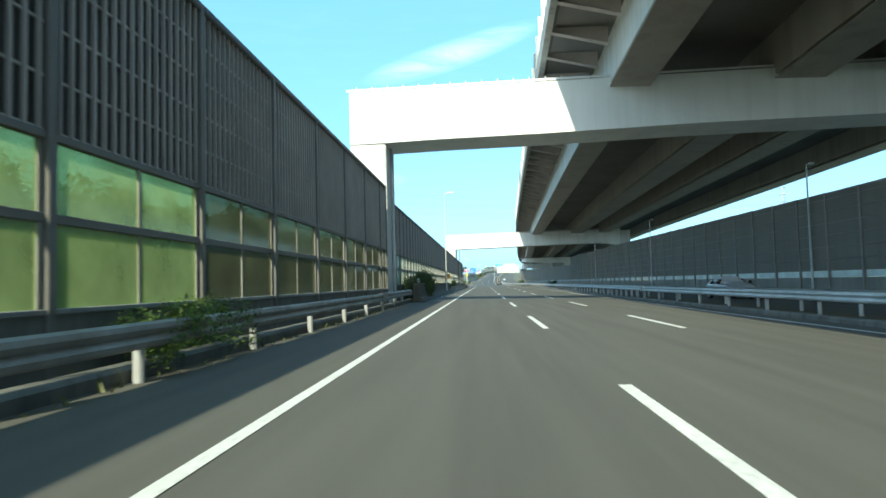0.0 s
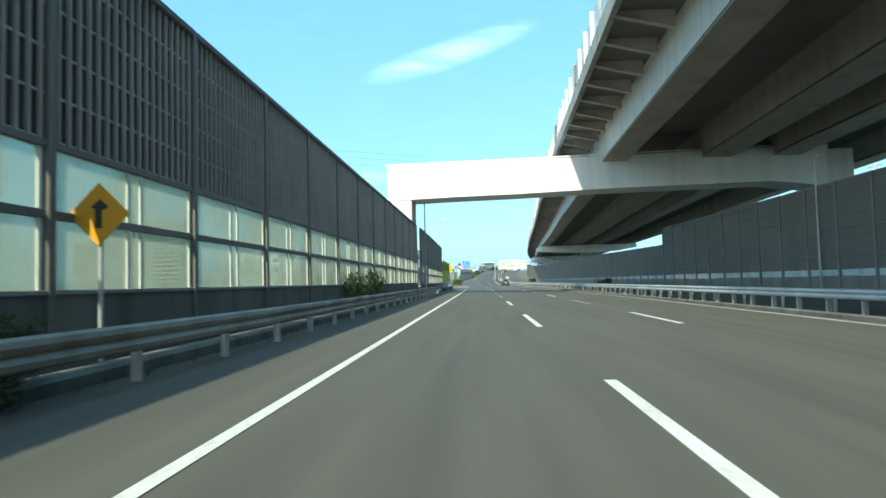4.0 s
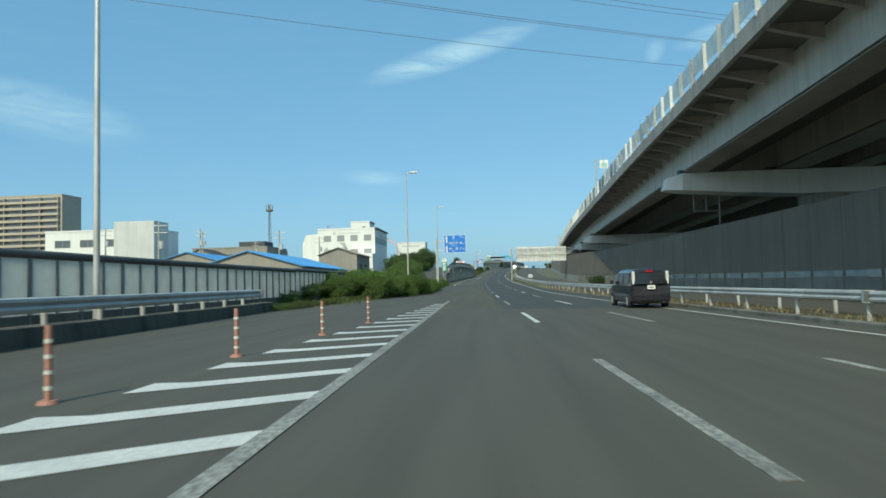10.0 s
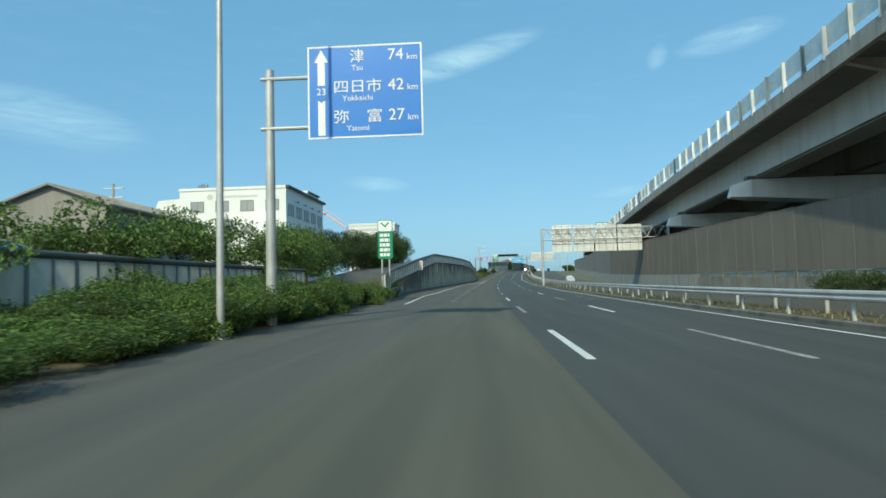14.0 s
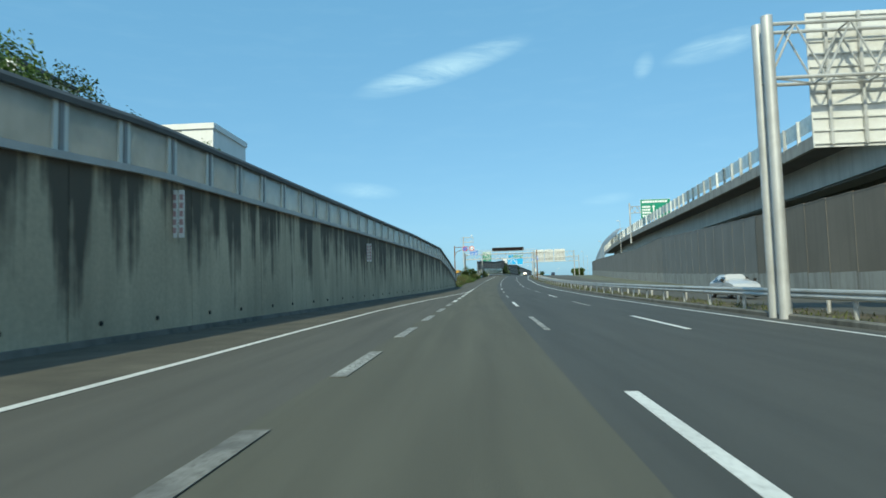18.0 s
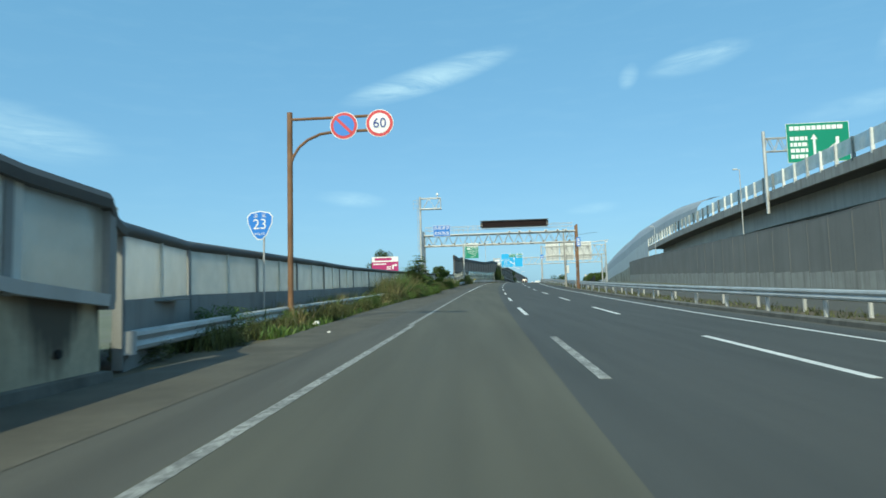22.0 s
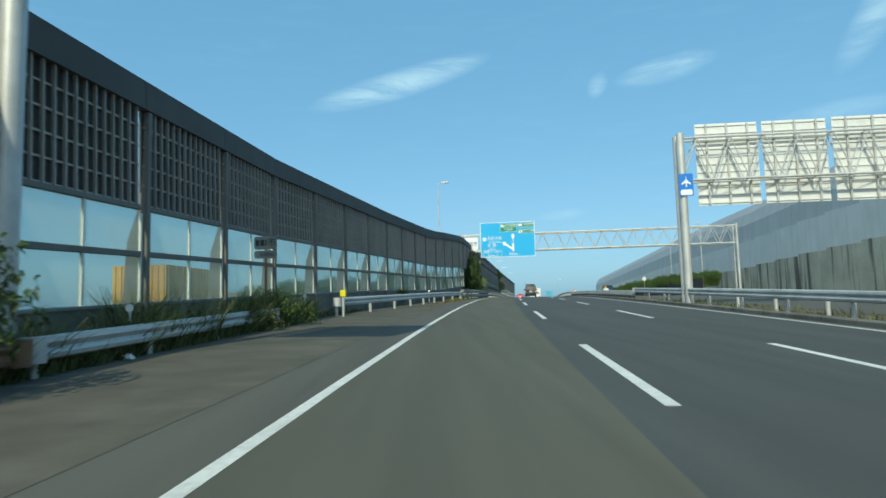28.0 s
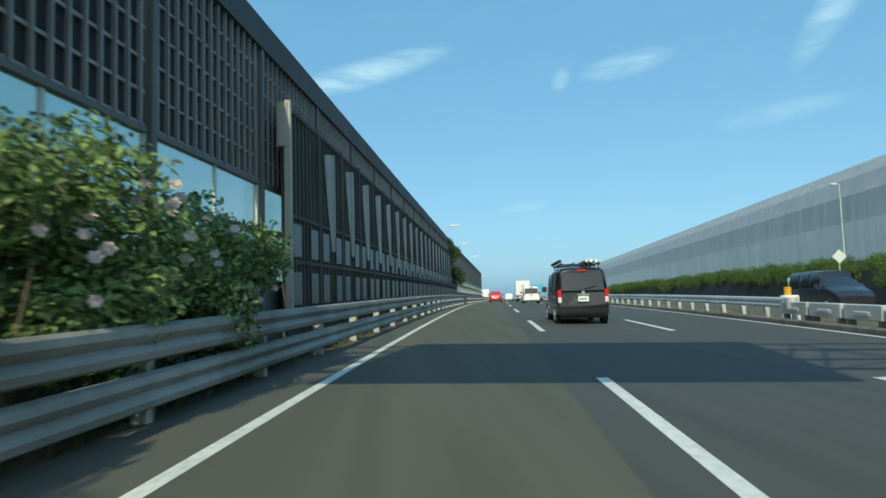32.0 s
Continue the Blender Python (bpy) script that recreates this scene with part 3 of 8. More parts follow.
structure("edge_line", band(-120, 1300, REDGE, [(a, b + 0.15) for a, b in REDGE], 0.008), "paint", "solid white edge line beside the median", "road marking")
line = tagged(new("merge_line"), "wide broken white merge line of worn blocks", "road marking", kind="structure")
WIDE = mesh_of("dash", box(bmesh.new(), 0, 1.5, 0.0, 0.24, 3.0, 0.006), "paint_faint")
WIDE_W = mesh_of("dash", box(bmesh.new(), 0, 1.5, 0.0, 0.22, 3.0, 0.006), "paint_worn")
WIDE_N = mesh_of("dash", box(bmesh.new(), 0, 1.5, 0.0, 0.23, 3.0, 0.006), "paint")
for k in range(20):
    s = 343.35 + 5.97 * k
    part("dash", WIDE if s < 370 or 378 < s < 392 else WIDE_W if s < 425 else WIDE_N, None, line, m=between(W(s, -1.75, 0.01), W(s + 3, -1.75, 0.01)))
line = tagged(new("zebra_marking"), "white diagonal chevron stripes on the merge nose", "road marking", kind="structure")
for k in range(24):
    s = 212.5 + 1.9 * k
    wl_ = ip(s, [(211, 2.7), (225, 2.45), (233, 2.0), (240, 1.4), (249, 0.85), (258, 0.4)])
    bm = shape([[W(s - 0.74 * b + (a if b < wl_ - 0.1 else a * 1.5), -1.85 - b, 0.008) for b in (0, wl_ * 0.8, wl_)] for a in (0.0, 0.5)])
    part("stripe", bm, "paint", line)
structure("edge_line", band(212, 262, -1.88, -1.7, 0.009), "paint_worn", "worn white line along the chevrons", "road marking")
structure("edge_line", band(196, 224, [(196, -7.9), (224, -6.6)], [(196, -7.75), (224, -6.45)], 0.006), "paint_worn", "worn white edge line of the slip road", "road marking")
structure("slip_road", band(150, 262, [(150, -11.0), (225, -10.4), (248, -9.6), (262, -8.4)], [(150, -5.6), (200, -5.4), (213, -4.6), (225, -4.5), (262, -4.5)], -0.004), "shoulder", "slip road of brownish asphalt joining the expressway", "road")
for a, b in ((346.0, 347.4), (351.6, 352.5)):
    structure("edge_line", band(a, b, [(a, 6.9), (b, 6.8)], [(a, 7.2), (b, 7.0)], 0.012), "paint_yellow", "faded yellow paint scrape on asphalt", "road marking")


# ---- noise barriers beside the road ----
def louvre_mesh(L, z0, z1, fins, rows, lean=0.0):
    bm = bmesh.new()
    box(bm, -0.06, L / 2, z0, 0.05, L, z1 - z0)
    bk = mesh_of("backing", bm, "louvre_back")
    bm = bmesh.new()
    for i in range(fins):
        box(bm, 0.03, L * (i + 0.5) / fins, z0, 0.06, 0.035, z1 - z0)
    for j in range(rows + 1):
        box(bm, 0.005, L / 2, z0 + (z1 - z0 - 0.035) * j / rows, 0.03, L, 0.035)
    return bk, mesh_of("grille", bm, "louvre")


def noise_barrier(name, label, s0, s1, bay, du, zs, glass, fins, rows, dh=0.0, mull=True, cap="cap_dark", cap_h=0.16, jambs=False, last=True, rise=0.0, stays=False, slim="mullion"):
    """Posts, plinth boards, two rows of clear panels with a rail between, and a louvred absorber above. zs: plinth top, middle rail, foot and top of the louvre; rise: growth of the top along the road; last: whether it ends in a post."""
    z0, zm, z1, z2 = zs
    wall = tagged(new(name), label, "noise barrier", kind="structure")
    k1, k2 = louvre_mesh(bay - 0.14, z1, z2, fins, rows)
    deep = cap_h > 0.3
    post = cube_mesh("post", 0.2, 0.15, z2 - 0.07 if deep else z2 + cap_h - 0.06, "post_dark", 0.012)
    mul = cube_mesh("mullion", 0.05, 0.07, z1 - z0, slim, z=z0)
    pla = cube_mesh("board", 0.1, bay - 0.14, z0, "plinth", 0.01, y=(bay - 0.14) / 2)
    g1 = cube_mesh("pane", 0.012, bay - 0.16, zm - z0 - 0.06, glass, y=(bay - 0.14) / 2, z=z0 + 0.03)
    g2 = cube_mesh("pane", 0.012, bay - 0.16, z1 - zm - 0.1, glass, y=(bay - 0.14) / 2, z=zm + 0.06)
    ra = cube_mesh("rail", 0.1, bay - 0.14, 0.12, "post_dark", 0.01, y=(bay - 0.14) / 2, z=zm - 0.06)
    rb = cube_mesh("rail", 0.12, bay - 0.14, 0.1, "post_dark", 0.01, y=(bay - 0.14) / 2, z=z1 - 0.1)
    rc = cube_mesh("sill", 0.16, bay - 0.14, 0.07, "fence_grey", 0.01, y=(bay - 0.14) / 2, z=z0 - 0.04)
    cp = cube_mesh("cap", 0.24, bay + 0.01 if deep else bay - 0.14, cap_h, cap, 0.0 if deep else 0.03, y=(bay - 0.14) / 2, z=z2 - 0.06)
    st = bmesh.new()
    for y in (-0.06, 0.06):
        v = [st.verts.new((x, y, z)) for x, z in ((-0.1, z0), (-0.42, z0), (-0.34, z1 - 0.75), (-0.1, z1))]
        st.faces.new(v if y < 0 else v[::-1])
    st.verts.ensure_lookup_table()
    for k in range(4):
        st.faces.new([st.verts[j] for j in (k, k + 4, (k + 1) % 4 + 4, (k + 1) % 4)])
    stay = mesh_of("stay", st, "cap_dark") if stays else st.free()
    n = round((s1 - s0) / bay)
    f = lambda t, s: t if isinstance(t, (int, float)) else ip(s, t)
    for i in range(n + 1):
        s = s0 + bay * i
        if i == n and not last:
            break
        drop = f(dh, s)
        p, q = W(s, f(du, s), drop), W(s + bay, f(du, s + bay), f(dh, s + bay))
        m = between(p, q)
        m2 = Matrix.Translation(p) @ Matrix.Rotation(-math.atan2((q - p).x, (q - p).y), 4, "Z")
        up, up2 = f(rise, s), f(rise, s + bay)
        part("post", post, None, wall, m=m2 @ Matrix.Diagonal((1, 1, 1 + up / z2, 1)))
        if stays:
            part("stay", stay, None, wall, m=m2)
        if i == n:
            break
        mm = m @ Matrix.Translation((0, 0.07, 0))
        tall = mm @ Matrix.Translation((0, 0, z1)) @ Matrix.Diagonal((1, 1, 1 + max(up, up2) / (z2 - z1), 1)) @ Matrix.Translation((0, 0, -z1))
        crown = between(p + Vector((0, 0, up)), q + Vector((0, 0, up2))) @ Matrix.Translation((0, 0.07, 0))
        for nm, me in (("backing", k1), ("grille", k2), ("board", pla), ("pane", g1), ("pane", g2), ("rail", ra), ("rail", rb), ("sill", rc), ("cap", cp)):
            o = part(nm, me, None, wall, m=crown if nm == "cap" else tall if nm in ("backing", "grille") else mm)
            if nm == "pane":
                o.visible_shadow = False
        if jambs:
            for y in (0.15, bay - 0.15) + ((bay * 0.5 - 0.2, bay * 0.5 + 0.2) if mull else ()):
                part("mullion", mul, None, wall, m=m2 @ Matrix.Translation((0.0, y, 0)))
            continue
        part("mullion", mul, None, wall, m=m2 @ Matrix.Translation((0.0, bay - 0.13, 0)))
        if mull:
            part("mullion", mul, None, wall, m=m2 @ Matrix.Translation((0.0, bay / 2, 0)))
    return wall


noise_barrier("noise_barrier", "tall brown louvred noise barrier above panels tinted with leaf light", -23, 9.8, 4.1, -5.0, (0.9, 2.0, 3.03, 6.3), "glass_leaf_lit", 17, 5, last=False, slim="rail_old")
for a, b, bay in ((9.8, 30.3, 4.1), (30.3, 32.35, 2.05)):
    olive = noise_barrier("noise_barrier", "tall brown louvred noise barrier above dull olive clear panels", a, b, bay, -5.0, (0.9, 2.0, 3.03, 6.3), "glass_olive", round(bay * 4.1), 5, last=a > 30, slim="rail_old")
# Unseen panel added to block the sun from the pier's front face.
part("return_panel", box(bmesh.new(), 0, 1.32, -0.2, 0.1, 2.64, 6.65), "louvre_back", olive, "unseen panel closing the gap, added to shade the pier", m=between(W(32.47, -5.08, 0), W(34.2, -7.12, 0)))
noise_barrier("noise_barrier", "tall brown louvred noise barrier above hazy backlit clear panels", 38.37, 95.19, 2.1045, -5.6, (1.1, 2.15, 3.15, 6.3), "glass_wall", 9, 5, mull=False, last=False)
for a, b, bay in ((95.19, 96.45, 1.26), (96.45, 144.41, 4.36), (144.41, 146.6, 2.19)):
    noise_barrier("noise_barrier", "tall brown louvred noise barrier above pale panels with twin mullions", a, b, bay, -5.6, (1.1, 2.15, 3.15, 6.3), "glass_wall", max(5, round(bay * 4.1)), 5, mull=bay > 3, jambs=True, last=a > 140)
for a, b, bay in ((150.9, 163.7, 4.2667), (163.7, 167.4, 3.7), (167.4, 169.3, 1.9), (169.3, 173.3, 4.0), (173.3, 188.09, 2.1129)):
    noise_barrier("noise_barrier", "tall brown louvred noise barrier above milky clear panels", a, b, bay, -5.6, (1.0, 2.0, 2.93, 6.4), "glass_wall", round(bay * 4.1), 5, mull=bay > 3, jambs=True, last=a > 173)
RISE = [(632, 0.0), (642, 0.08), (647, 0.24), (653, 0.45), (660, 0.6), (680, 0.64)]
WALL3 = [(575, -6.0), (600, -7.1), (615, -7.4), (632, -6.45), (640, -5.75), (650, -5.05), (660, -4.4), (672, -4.25), (682, -4.3), (720, -4.2), (900, -4.2)]
noise_barrier("noise_barrier", "tall dark louvred noise barrier above clear panels on posts", 573.38, 631.48, 4.15, WALL3, (1.25, 2.28, 3.3, 5.4), "glass_clear", 14, 5, dh=[(573, -0.95), (597, -0.9), (601, -0.42), (640, -0.3), (665, -0.3), (682, 0.1)], mull=True, cap="cap_band", cap_h=0.6, last=False, stays=True)
DH3 = [(630, -0.32), (646, -0.4), (655.4, -0.15), (664, 0.12), (682, 0.1)]
noise_barrier("noise_barrier", "dark louvred noise barrier over clear panels before bushes", 631.48, 642.6, 3.7067, WALL3, (1.25, 2.28, 3.3, 5.4), "glass_clear", 14, 5, dh=DH3, cap="cap_band", cap_h=0.6, last=False, rise=RISE, stays=True)
noise_barrier("noise_barrier", "tall louvred noise barrier over hazy clear panels beside trees", 642.6, 655.35, 4.25, WALL3, (1.25, 2.28, 3.3, 5.4), "glass_hazy", 14, 5, dh=DH3, cap="cap_band", cap_h=0.6, last=False, rise=RISE, stays=True)
noise_barrier("noise_barrier", "taller louvred noise barrier over hazy panels behind leaning trees", 655.35, 680.85, 4.25, WALL3, (1.25, 2.28, 3.3, 5.4), "glass_hazy", 14, 6, dh=DH3, cap="cap_band", cap_h=0.6, last=False, rise=RISE, stays=True)
noise_barrier("noise_barrier", "tall dark louvred noise barrier running over the crest", 680.85, 829, 4.25, WALL3, (1.25, 2.28, 3.3, 6.1), "glass_clear", 14, 6, dh=[(682, 0.1), (900, 0.0)], cap="cap_band", cap_h=0.6)
low_wall = tagged(new("low_wall"), "dark stained low concrete wall in front of the noise barrier", "wall", kind="structure")
for i in range(9):
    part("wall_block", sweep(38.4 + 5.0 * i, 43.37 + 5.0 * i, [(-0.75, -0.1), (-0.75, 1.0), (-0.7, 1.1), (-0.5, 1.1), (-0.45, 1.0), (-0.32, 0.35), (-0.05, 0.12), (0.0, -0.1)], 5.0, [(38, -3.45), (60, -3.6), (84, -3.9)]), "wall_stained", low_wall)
part("coping", sweep(38.4, 83.4, [(-0.8, 1.1), (-0.8, 1.17), (-0.42, 1.17), (-0.42, 1.1)], 5.0, [(38, -3.45), (60, -3.6), (84, -3.9)]), "concrete_dark", low_wall, "paler concrete coping")

# wall on the far side of the opposite carriageway
def far_wall(name, label, s0, s1, bay, du, base, top, rib, rows, glass=True, face="wall_grey"):
    wall = tagged(new(name), label, "noise barrier", kind="structure")
    n = round((s1 - s0) / bay)
    f = lambda t, s: t if isinstance(t, (int, float)) else ip(s, t)
    for i in range(n + 1):
        s = s0 + bay * i
        p, q = W(s, f(du, s), 0), W(s + bay, f(du, s + bay), 0)
        a = -math.atan2((q - p).x, (q - p).y)
        m = Matrix.Translation(p) @ Matrix.Rotation(a, 4, "Z")
        h0, h1 = f(top, s), f(top, s + bay)
        part("post", box(bmesh.new(), -0.05, 0, -0.3, 0.22 if rib else 0.1, 0.18, h0 + 0.35), "wall_rib" if rib else face, wall, m=m)
        if i == n:
            break
        L = bay - 0.18
        rise = q.z - p.z
        b0 = 1.75 if glass else base
        rings = [[Vector((x, 0.09, b0)), Vector((x, 0.09, h0)), Vector((x, 0.09 + L, h1 + rise)), Vector((x, 0.09 + L, b0 + rise))] for x in (0.0, -0.08)]
        part("panel", shape(rings, True, True), face, wall, m=m)
        bm = bmesh.new()
        for j in range(rows):
            z = b0 + (h0 - b0) * (j + 1) / (rows + 0.5)
            bar(bm, (-0.1, 0.09, z), (-0.1, 0.09 + L, z + rise), 0.03, 4)
        box(bm, -0.02, 0.09 + L / 2, h0 - 0.04, 0.16, L, 0.1)
        part("rails", bm, "wall_rib" if rib else face, wall, m=m)
        if glass:
            o = part("pane", cube_mesh("pane", 0.02, L, 0.42, "milky", y=0.09 + L / 2, z=1.32), None, wall, m=m)
            part("board", cube_mesh("board", 0.14, L, 1.7, "board_brown", y=0.09 + L / 2, z=-0.4), None, wall, m=m)
        else:
            part("board", cube_mesh("board", 0.2, L + 0.18, base + 0.62, "concrete", y=0.09 + L / 2, z=-0.4), None, wall, m=m)
    return wall


far_wall("far_noise_wall", "tall dark grey ribbed noise wall with a pale clear strip at its foot", -40, 172, 4.0, 24.0, 0.4, [(-40, 6.9), (40, 7.05), (105, 7.5), (172, 7.75)], True, 6)
far_wall("far_noise_wall", "plain dark grey noise wall with a pale clear strip at its foot", 172, 380, 4.0, [(172, 24.0), (300, 24.0), (380, 24.4)], 0.4, [(172, 5.65), (200, 5.95), (243, 6.5), (330, 6.4), (380, 6.85)], False, 0)
far_wall("far_noise_wall", "dark grey panel noise wall on a concrete foot", 380, 456, 4.0, [(380, 24.4), (440, 26.5), (508, 31.0)], 1.4, [(380, 6.85), (470, 7.5)], False, 0, glass=False)
far_wall("far_noise_wall", "grey panel noise wall with pale posts on a concrete foot", 456, 640, 4.0, [(440, 26.5), (508, 31.0), (560, 31.0), (640, 32.0)], 1.4, [(380, 6.85), (470, 7.5), (500, 7.9), (508, 8.0), (530, 6.6), (575, 5.7), (640, 4.8)], False, 0, glass=False, face="wall_pale")

# ---- elevated expressway ----
DECK_U = [(-160, 0.6), (0, 2.8), (40, 4.2), (100, 6.4), (150, 8.3), (200, 11.2), (250, 15.0), (300, 18.3), (350, 21.8), (400, 25.0), (450, 28.3), (500, 31.2), (555, 34.0), (620, 36.5), (700, 37.5), (1100, 37.5)]
DECK_H = [(-160, 14.5), (150, 14.5), (285, 13.8), (336, 13.2), (398, 12.2), (480, 10.5), (560, 9.0), (613, 7.4), (700, 4.5), (1100, 3.0)]
DECK_H = [(a, b + 0.032 * ip(a, DECK_U)) for a, b in DECK_H]
viaduct = tagged(new("viaduct"), "elevated expressway on steel girders with a white noise fence", "viaduct", kind="structure")
D0, D1 = -130, 640
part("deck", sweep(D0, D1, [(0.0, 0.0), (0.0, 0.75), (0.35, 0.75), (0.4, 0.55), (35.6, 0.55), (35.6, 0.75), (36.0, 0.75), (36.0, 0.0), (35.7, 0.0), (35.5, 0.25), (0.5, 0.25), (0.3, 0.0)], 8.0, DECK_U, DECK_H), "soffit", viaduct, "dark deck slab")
part("fascia", sweep(D0, D1, [(-0.06, -0.12), (-0.06, 0.95), (0.0, 0.95), (0.0, -0.02), (0.28, -0.02), (0.28, -0.12)], 8.0, DECK_U, DECK_H), "concrete", viaduct, "pale grey edge beam")
# Outer web stays pale; inner webs and flanges carry shade in their colour.
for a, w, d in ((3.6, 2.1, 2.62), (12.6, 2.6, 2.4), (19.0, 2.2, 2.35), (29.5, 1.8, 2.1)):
    g = part("girder", sweep(D0, D1, [(a, -d + 0.25), (a, 0.25), (a + w, 0.25), (a + w, -d + 0.25)], 8.0, DECK_U, DECK_H), "girder" if a < 4 else "girder_shaded", viaduct)
    part("flange", sweep(D0, D1, [(a - 0.06, -d), (a - 0.06, -d + 0.05), (a + w + 0.06, -d + 0.05), (a + w + 0.06, -d)], 8.0, DECK_U, DECK_H), "girder_shaded", g)
BR = bmesh.new()
v = [BR.verts.new(p) for p in ((0.3, -0.06, 0.22), (0.3, -0.06, -0.02), (3.3, -0.06, -0.75), (3.3, -0.06, 0.22), (0.3, 0.06, 0.22), (0.3, 0.06, -0.02), (3.3, 0.06, -0.75), (3.3, 0.06, 0.22))]
for f in ((0, 1, 2, 3), (7, 6, 5, 4), (0, 4, 5, 1), (1, 5, 6, 2), (2, 6, 7, 3), (3, 7, 4, 0)):
    BR.faces.new([v[i] for i in f])
q = [BR.verts.new(p) for p in ((0.3, -0.2, -0.03), (0.3, 0.2, -0.03), (3.3, 0.2, -0.76), (3.3, -0.2, -0.76))]
BR.faces.new(q)
q = [BR.verts.new(p) for p in ((0.3, -0.2, -0.06), (0.3, 0.2, -0.06), (3.3, 0.2, -0.79), (3.3, -0.2, -0.79))]
BR.faces.new(q[::-1])
BRM = mesh_of("bracket", BR, "bracket")
for i in range(96):
    s = -20.8 + 3.83 * i
    if s < 345:
        part("bracket", BRM, None, viaduct, m=at(s, ip(s, DECK_U), ip(s, DECK_H)))
fence = tagged(new("viaduct_fence"), "white steel and clear panel fence on the elevated road's edge", "noise fence", kind="structure")
FP = cube_mesh("post", 0.3, 0.2, 2.15, "fence_white", 0.02, x=-0.06, z=0.75)
for i in range(207):
    s = -20 + 3.2 * i
    if s > 640:
        break
    u, h = ip(s, DECK_U), ip(s, DECK_H)
    u2, h2 = ip(s + 3.2, DECK_U), ip(s + 3.2, DECK_H)
    m = between(W(s, u + 0.1, h), W(s + 3.2, u2 + 0.1, h2))
    part("post", FP, None, fence, m=m)
    bm = bmesh.new()
    box(bm, 0, 1.6, 2.86, 0.12, 2.86, 0.09)
    box(bm, 0, 1.6, 0.95, 0.12, 2.86, 0.5)
    box(bm, 0, 1.6, 1.45, 0.06, 0.1, 1.42)
    part("frame", bm if i == 0 else RAILM, "fence_white", fence, m=m)
    if i == 0:
        RAILM = fence.children[-1].data
        PANEM = cube_mesh("pane", 0.02, 2.86, 1.42, "milky_ramp", y=1.6, z=1.45)
    o = part("pane", PANEM, None, fence, m=m)
    o.visible_shadow = False

# portal piers across the road
def portal(name, s, u0, u1, ucol, h0, h1, dep, label):
    p = thing(name, at(s, 0, 0), label, "pier", "portal piers", kind="structure")
    lift = lambda u: 0.016 * (u + 6) - 0.1
    rings = []
    for u, lo, hi in ((u0, h0 - 0.0, h1), (u0 + 2.1, h0, h1), (-2.0, h0 + 0.05, h1), (4.0, h0 + 0.05, h1), (12.0, h0 + 0.15, h1), (u1 - 5, h0 + 0.1, h1), (u1, h0 - 0.6, h1)):
        rings.append([Vector((u, 0, lo + lift(u))), Vector((u, 0, hi + lift(u))), Vector((u, dep, hi + lift(u))), Vector((u, dep, lo + lift(u)))])
    part("beam", shape(rings, True, True), "steel_white", p)
    part("column", bevelled(box(bmesh.new(), (u0 + ucol) / 2, dep / 2, -0.6, ucol - u0, dep, h0 + 0.45), 0.05, 2), "steel_grey", p, "dull grey painted steel column")
    part("column", bevelled(box(bmesh.new(), u1 + 1.0, dep / 2, -0.6, 2.4, dep, h1 + 0.7), 0.05, 2), "steel_grey", p, "dull grey painted steel column")
    bm = bmesh.new()
    box(bm, (u0 + u1) / 2, 0.15, h1 + 0.1, u1 - u0, 0.05, 0.12, Matrix.Rotation(-0.016, 4, "Y"))
    for i in range(14):
        u = u0 + 0.4 + i * 0.9
        bar(bm, (u, 0.15, h1 + lift(u)), (u, 0.15, h1 + 0.35 + lift(u)), 0.03, 5)
    part("railing", bm, "steel_white", p, "low edge rail")
    part("pipe", bar(bmesh.new(), (ucol + 0.12, dep * 0.5, -0.2), (ucol + 0.12, dep * 0.5, h0), 0.1, 8), "galv", p)
    return p


portal("portal_pier", 34.3, -7.2, 32.0, -5.15, 9.35, 12.35, 3.3, "white steel portal pier spanning the road under the viaduct")
portal("portal_pier", 147.65, -8.3, 32.0, -6.05, 9.1, 12.3, 3.85, "white steel portal pier with a bright sunlit face")

def tee(s, utip, h, label):
    """A hammerhead cap with a tapered tip, on a column."""
    p = thing("tee_pier", at(s, 0, 0), label, "pier", "hammerhead piers", kind="structure")
    rings = []
    for u, lo, wd, dip in ((utip, 1.55, 0.55, 0.35), (utip + 1.3, 1.7, 1.3, 0.0), (utip + 7.0, 2.1, 1.3, 0.0), (utip + 12.0, 2.4, 1.3, 0.0), (utip + 20.0, 2.4, 1.3, 0.0), (utip + 25.0, 1.9, 1.3, 0.0), (utip + 30.0, 1.1, 1.3, 0.0)):
        z = h + 0.016 * utip + 0.004 * (u - utip)
        rings.append([Vector((u - dip, -wd, z - lo)), Vector((u, -wd, z - dip)), Vector((u, wd, z - dip)), Vector((u - dip, wd, z - lo))])
    part("cap", bevelled(shape(rings, True, True), 0.04, 1), "steel_white", p)
    part("column", box(bmesh.new(), utip + 16, 0, -0.6, 5.0, 2.4, h - 1.0), "concrete", p)
    for x in (3.3, 11.8, 18.3):
        part("bearing", box(bmesh.new(), utip - 1.6 + x, 0, h + 0.016 * utip, 0.8, 0.8, 0.45), "post_dark", p)


tee(286, 19.3, 11.0, "white hammerhead pier cap under the viaduct girders")
tee(369, 24.6, 9.8, "white hammerhead pier cap with a bevelled tip")
tee(399, 26.6, 9.2, "white hammerhead pier cap over the noise wall")

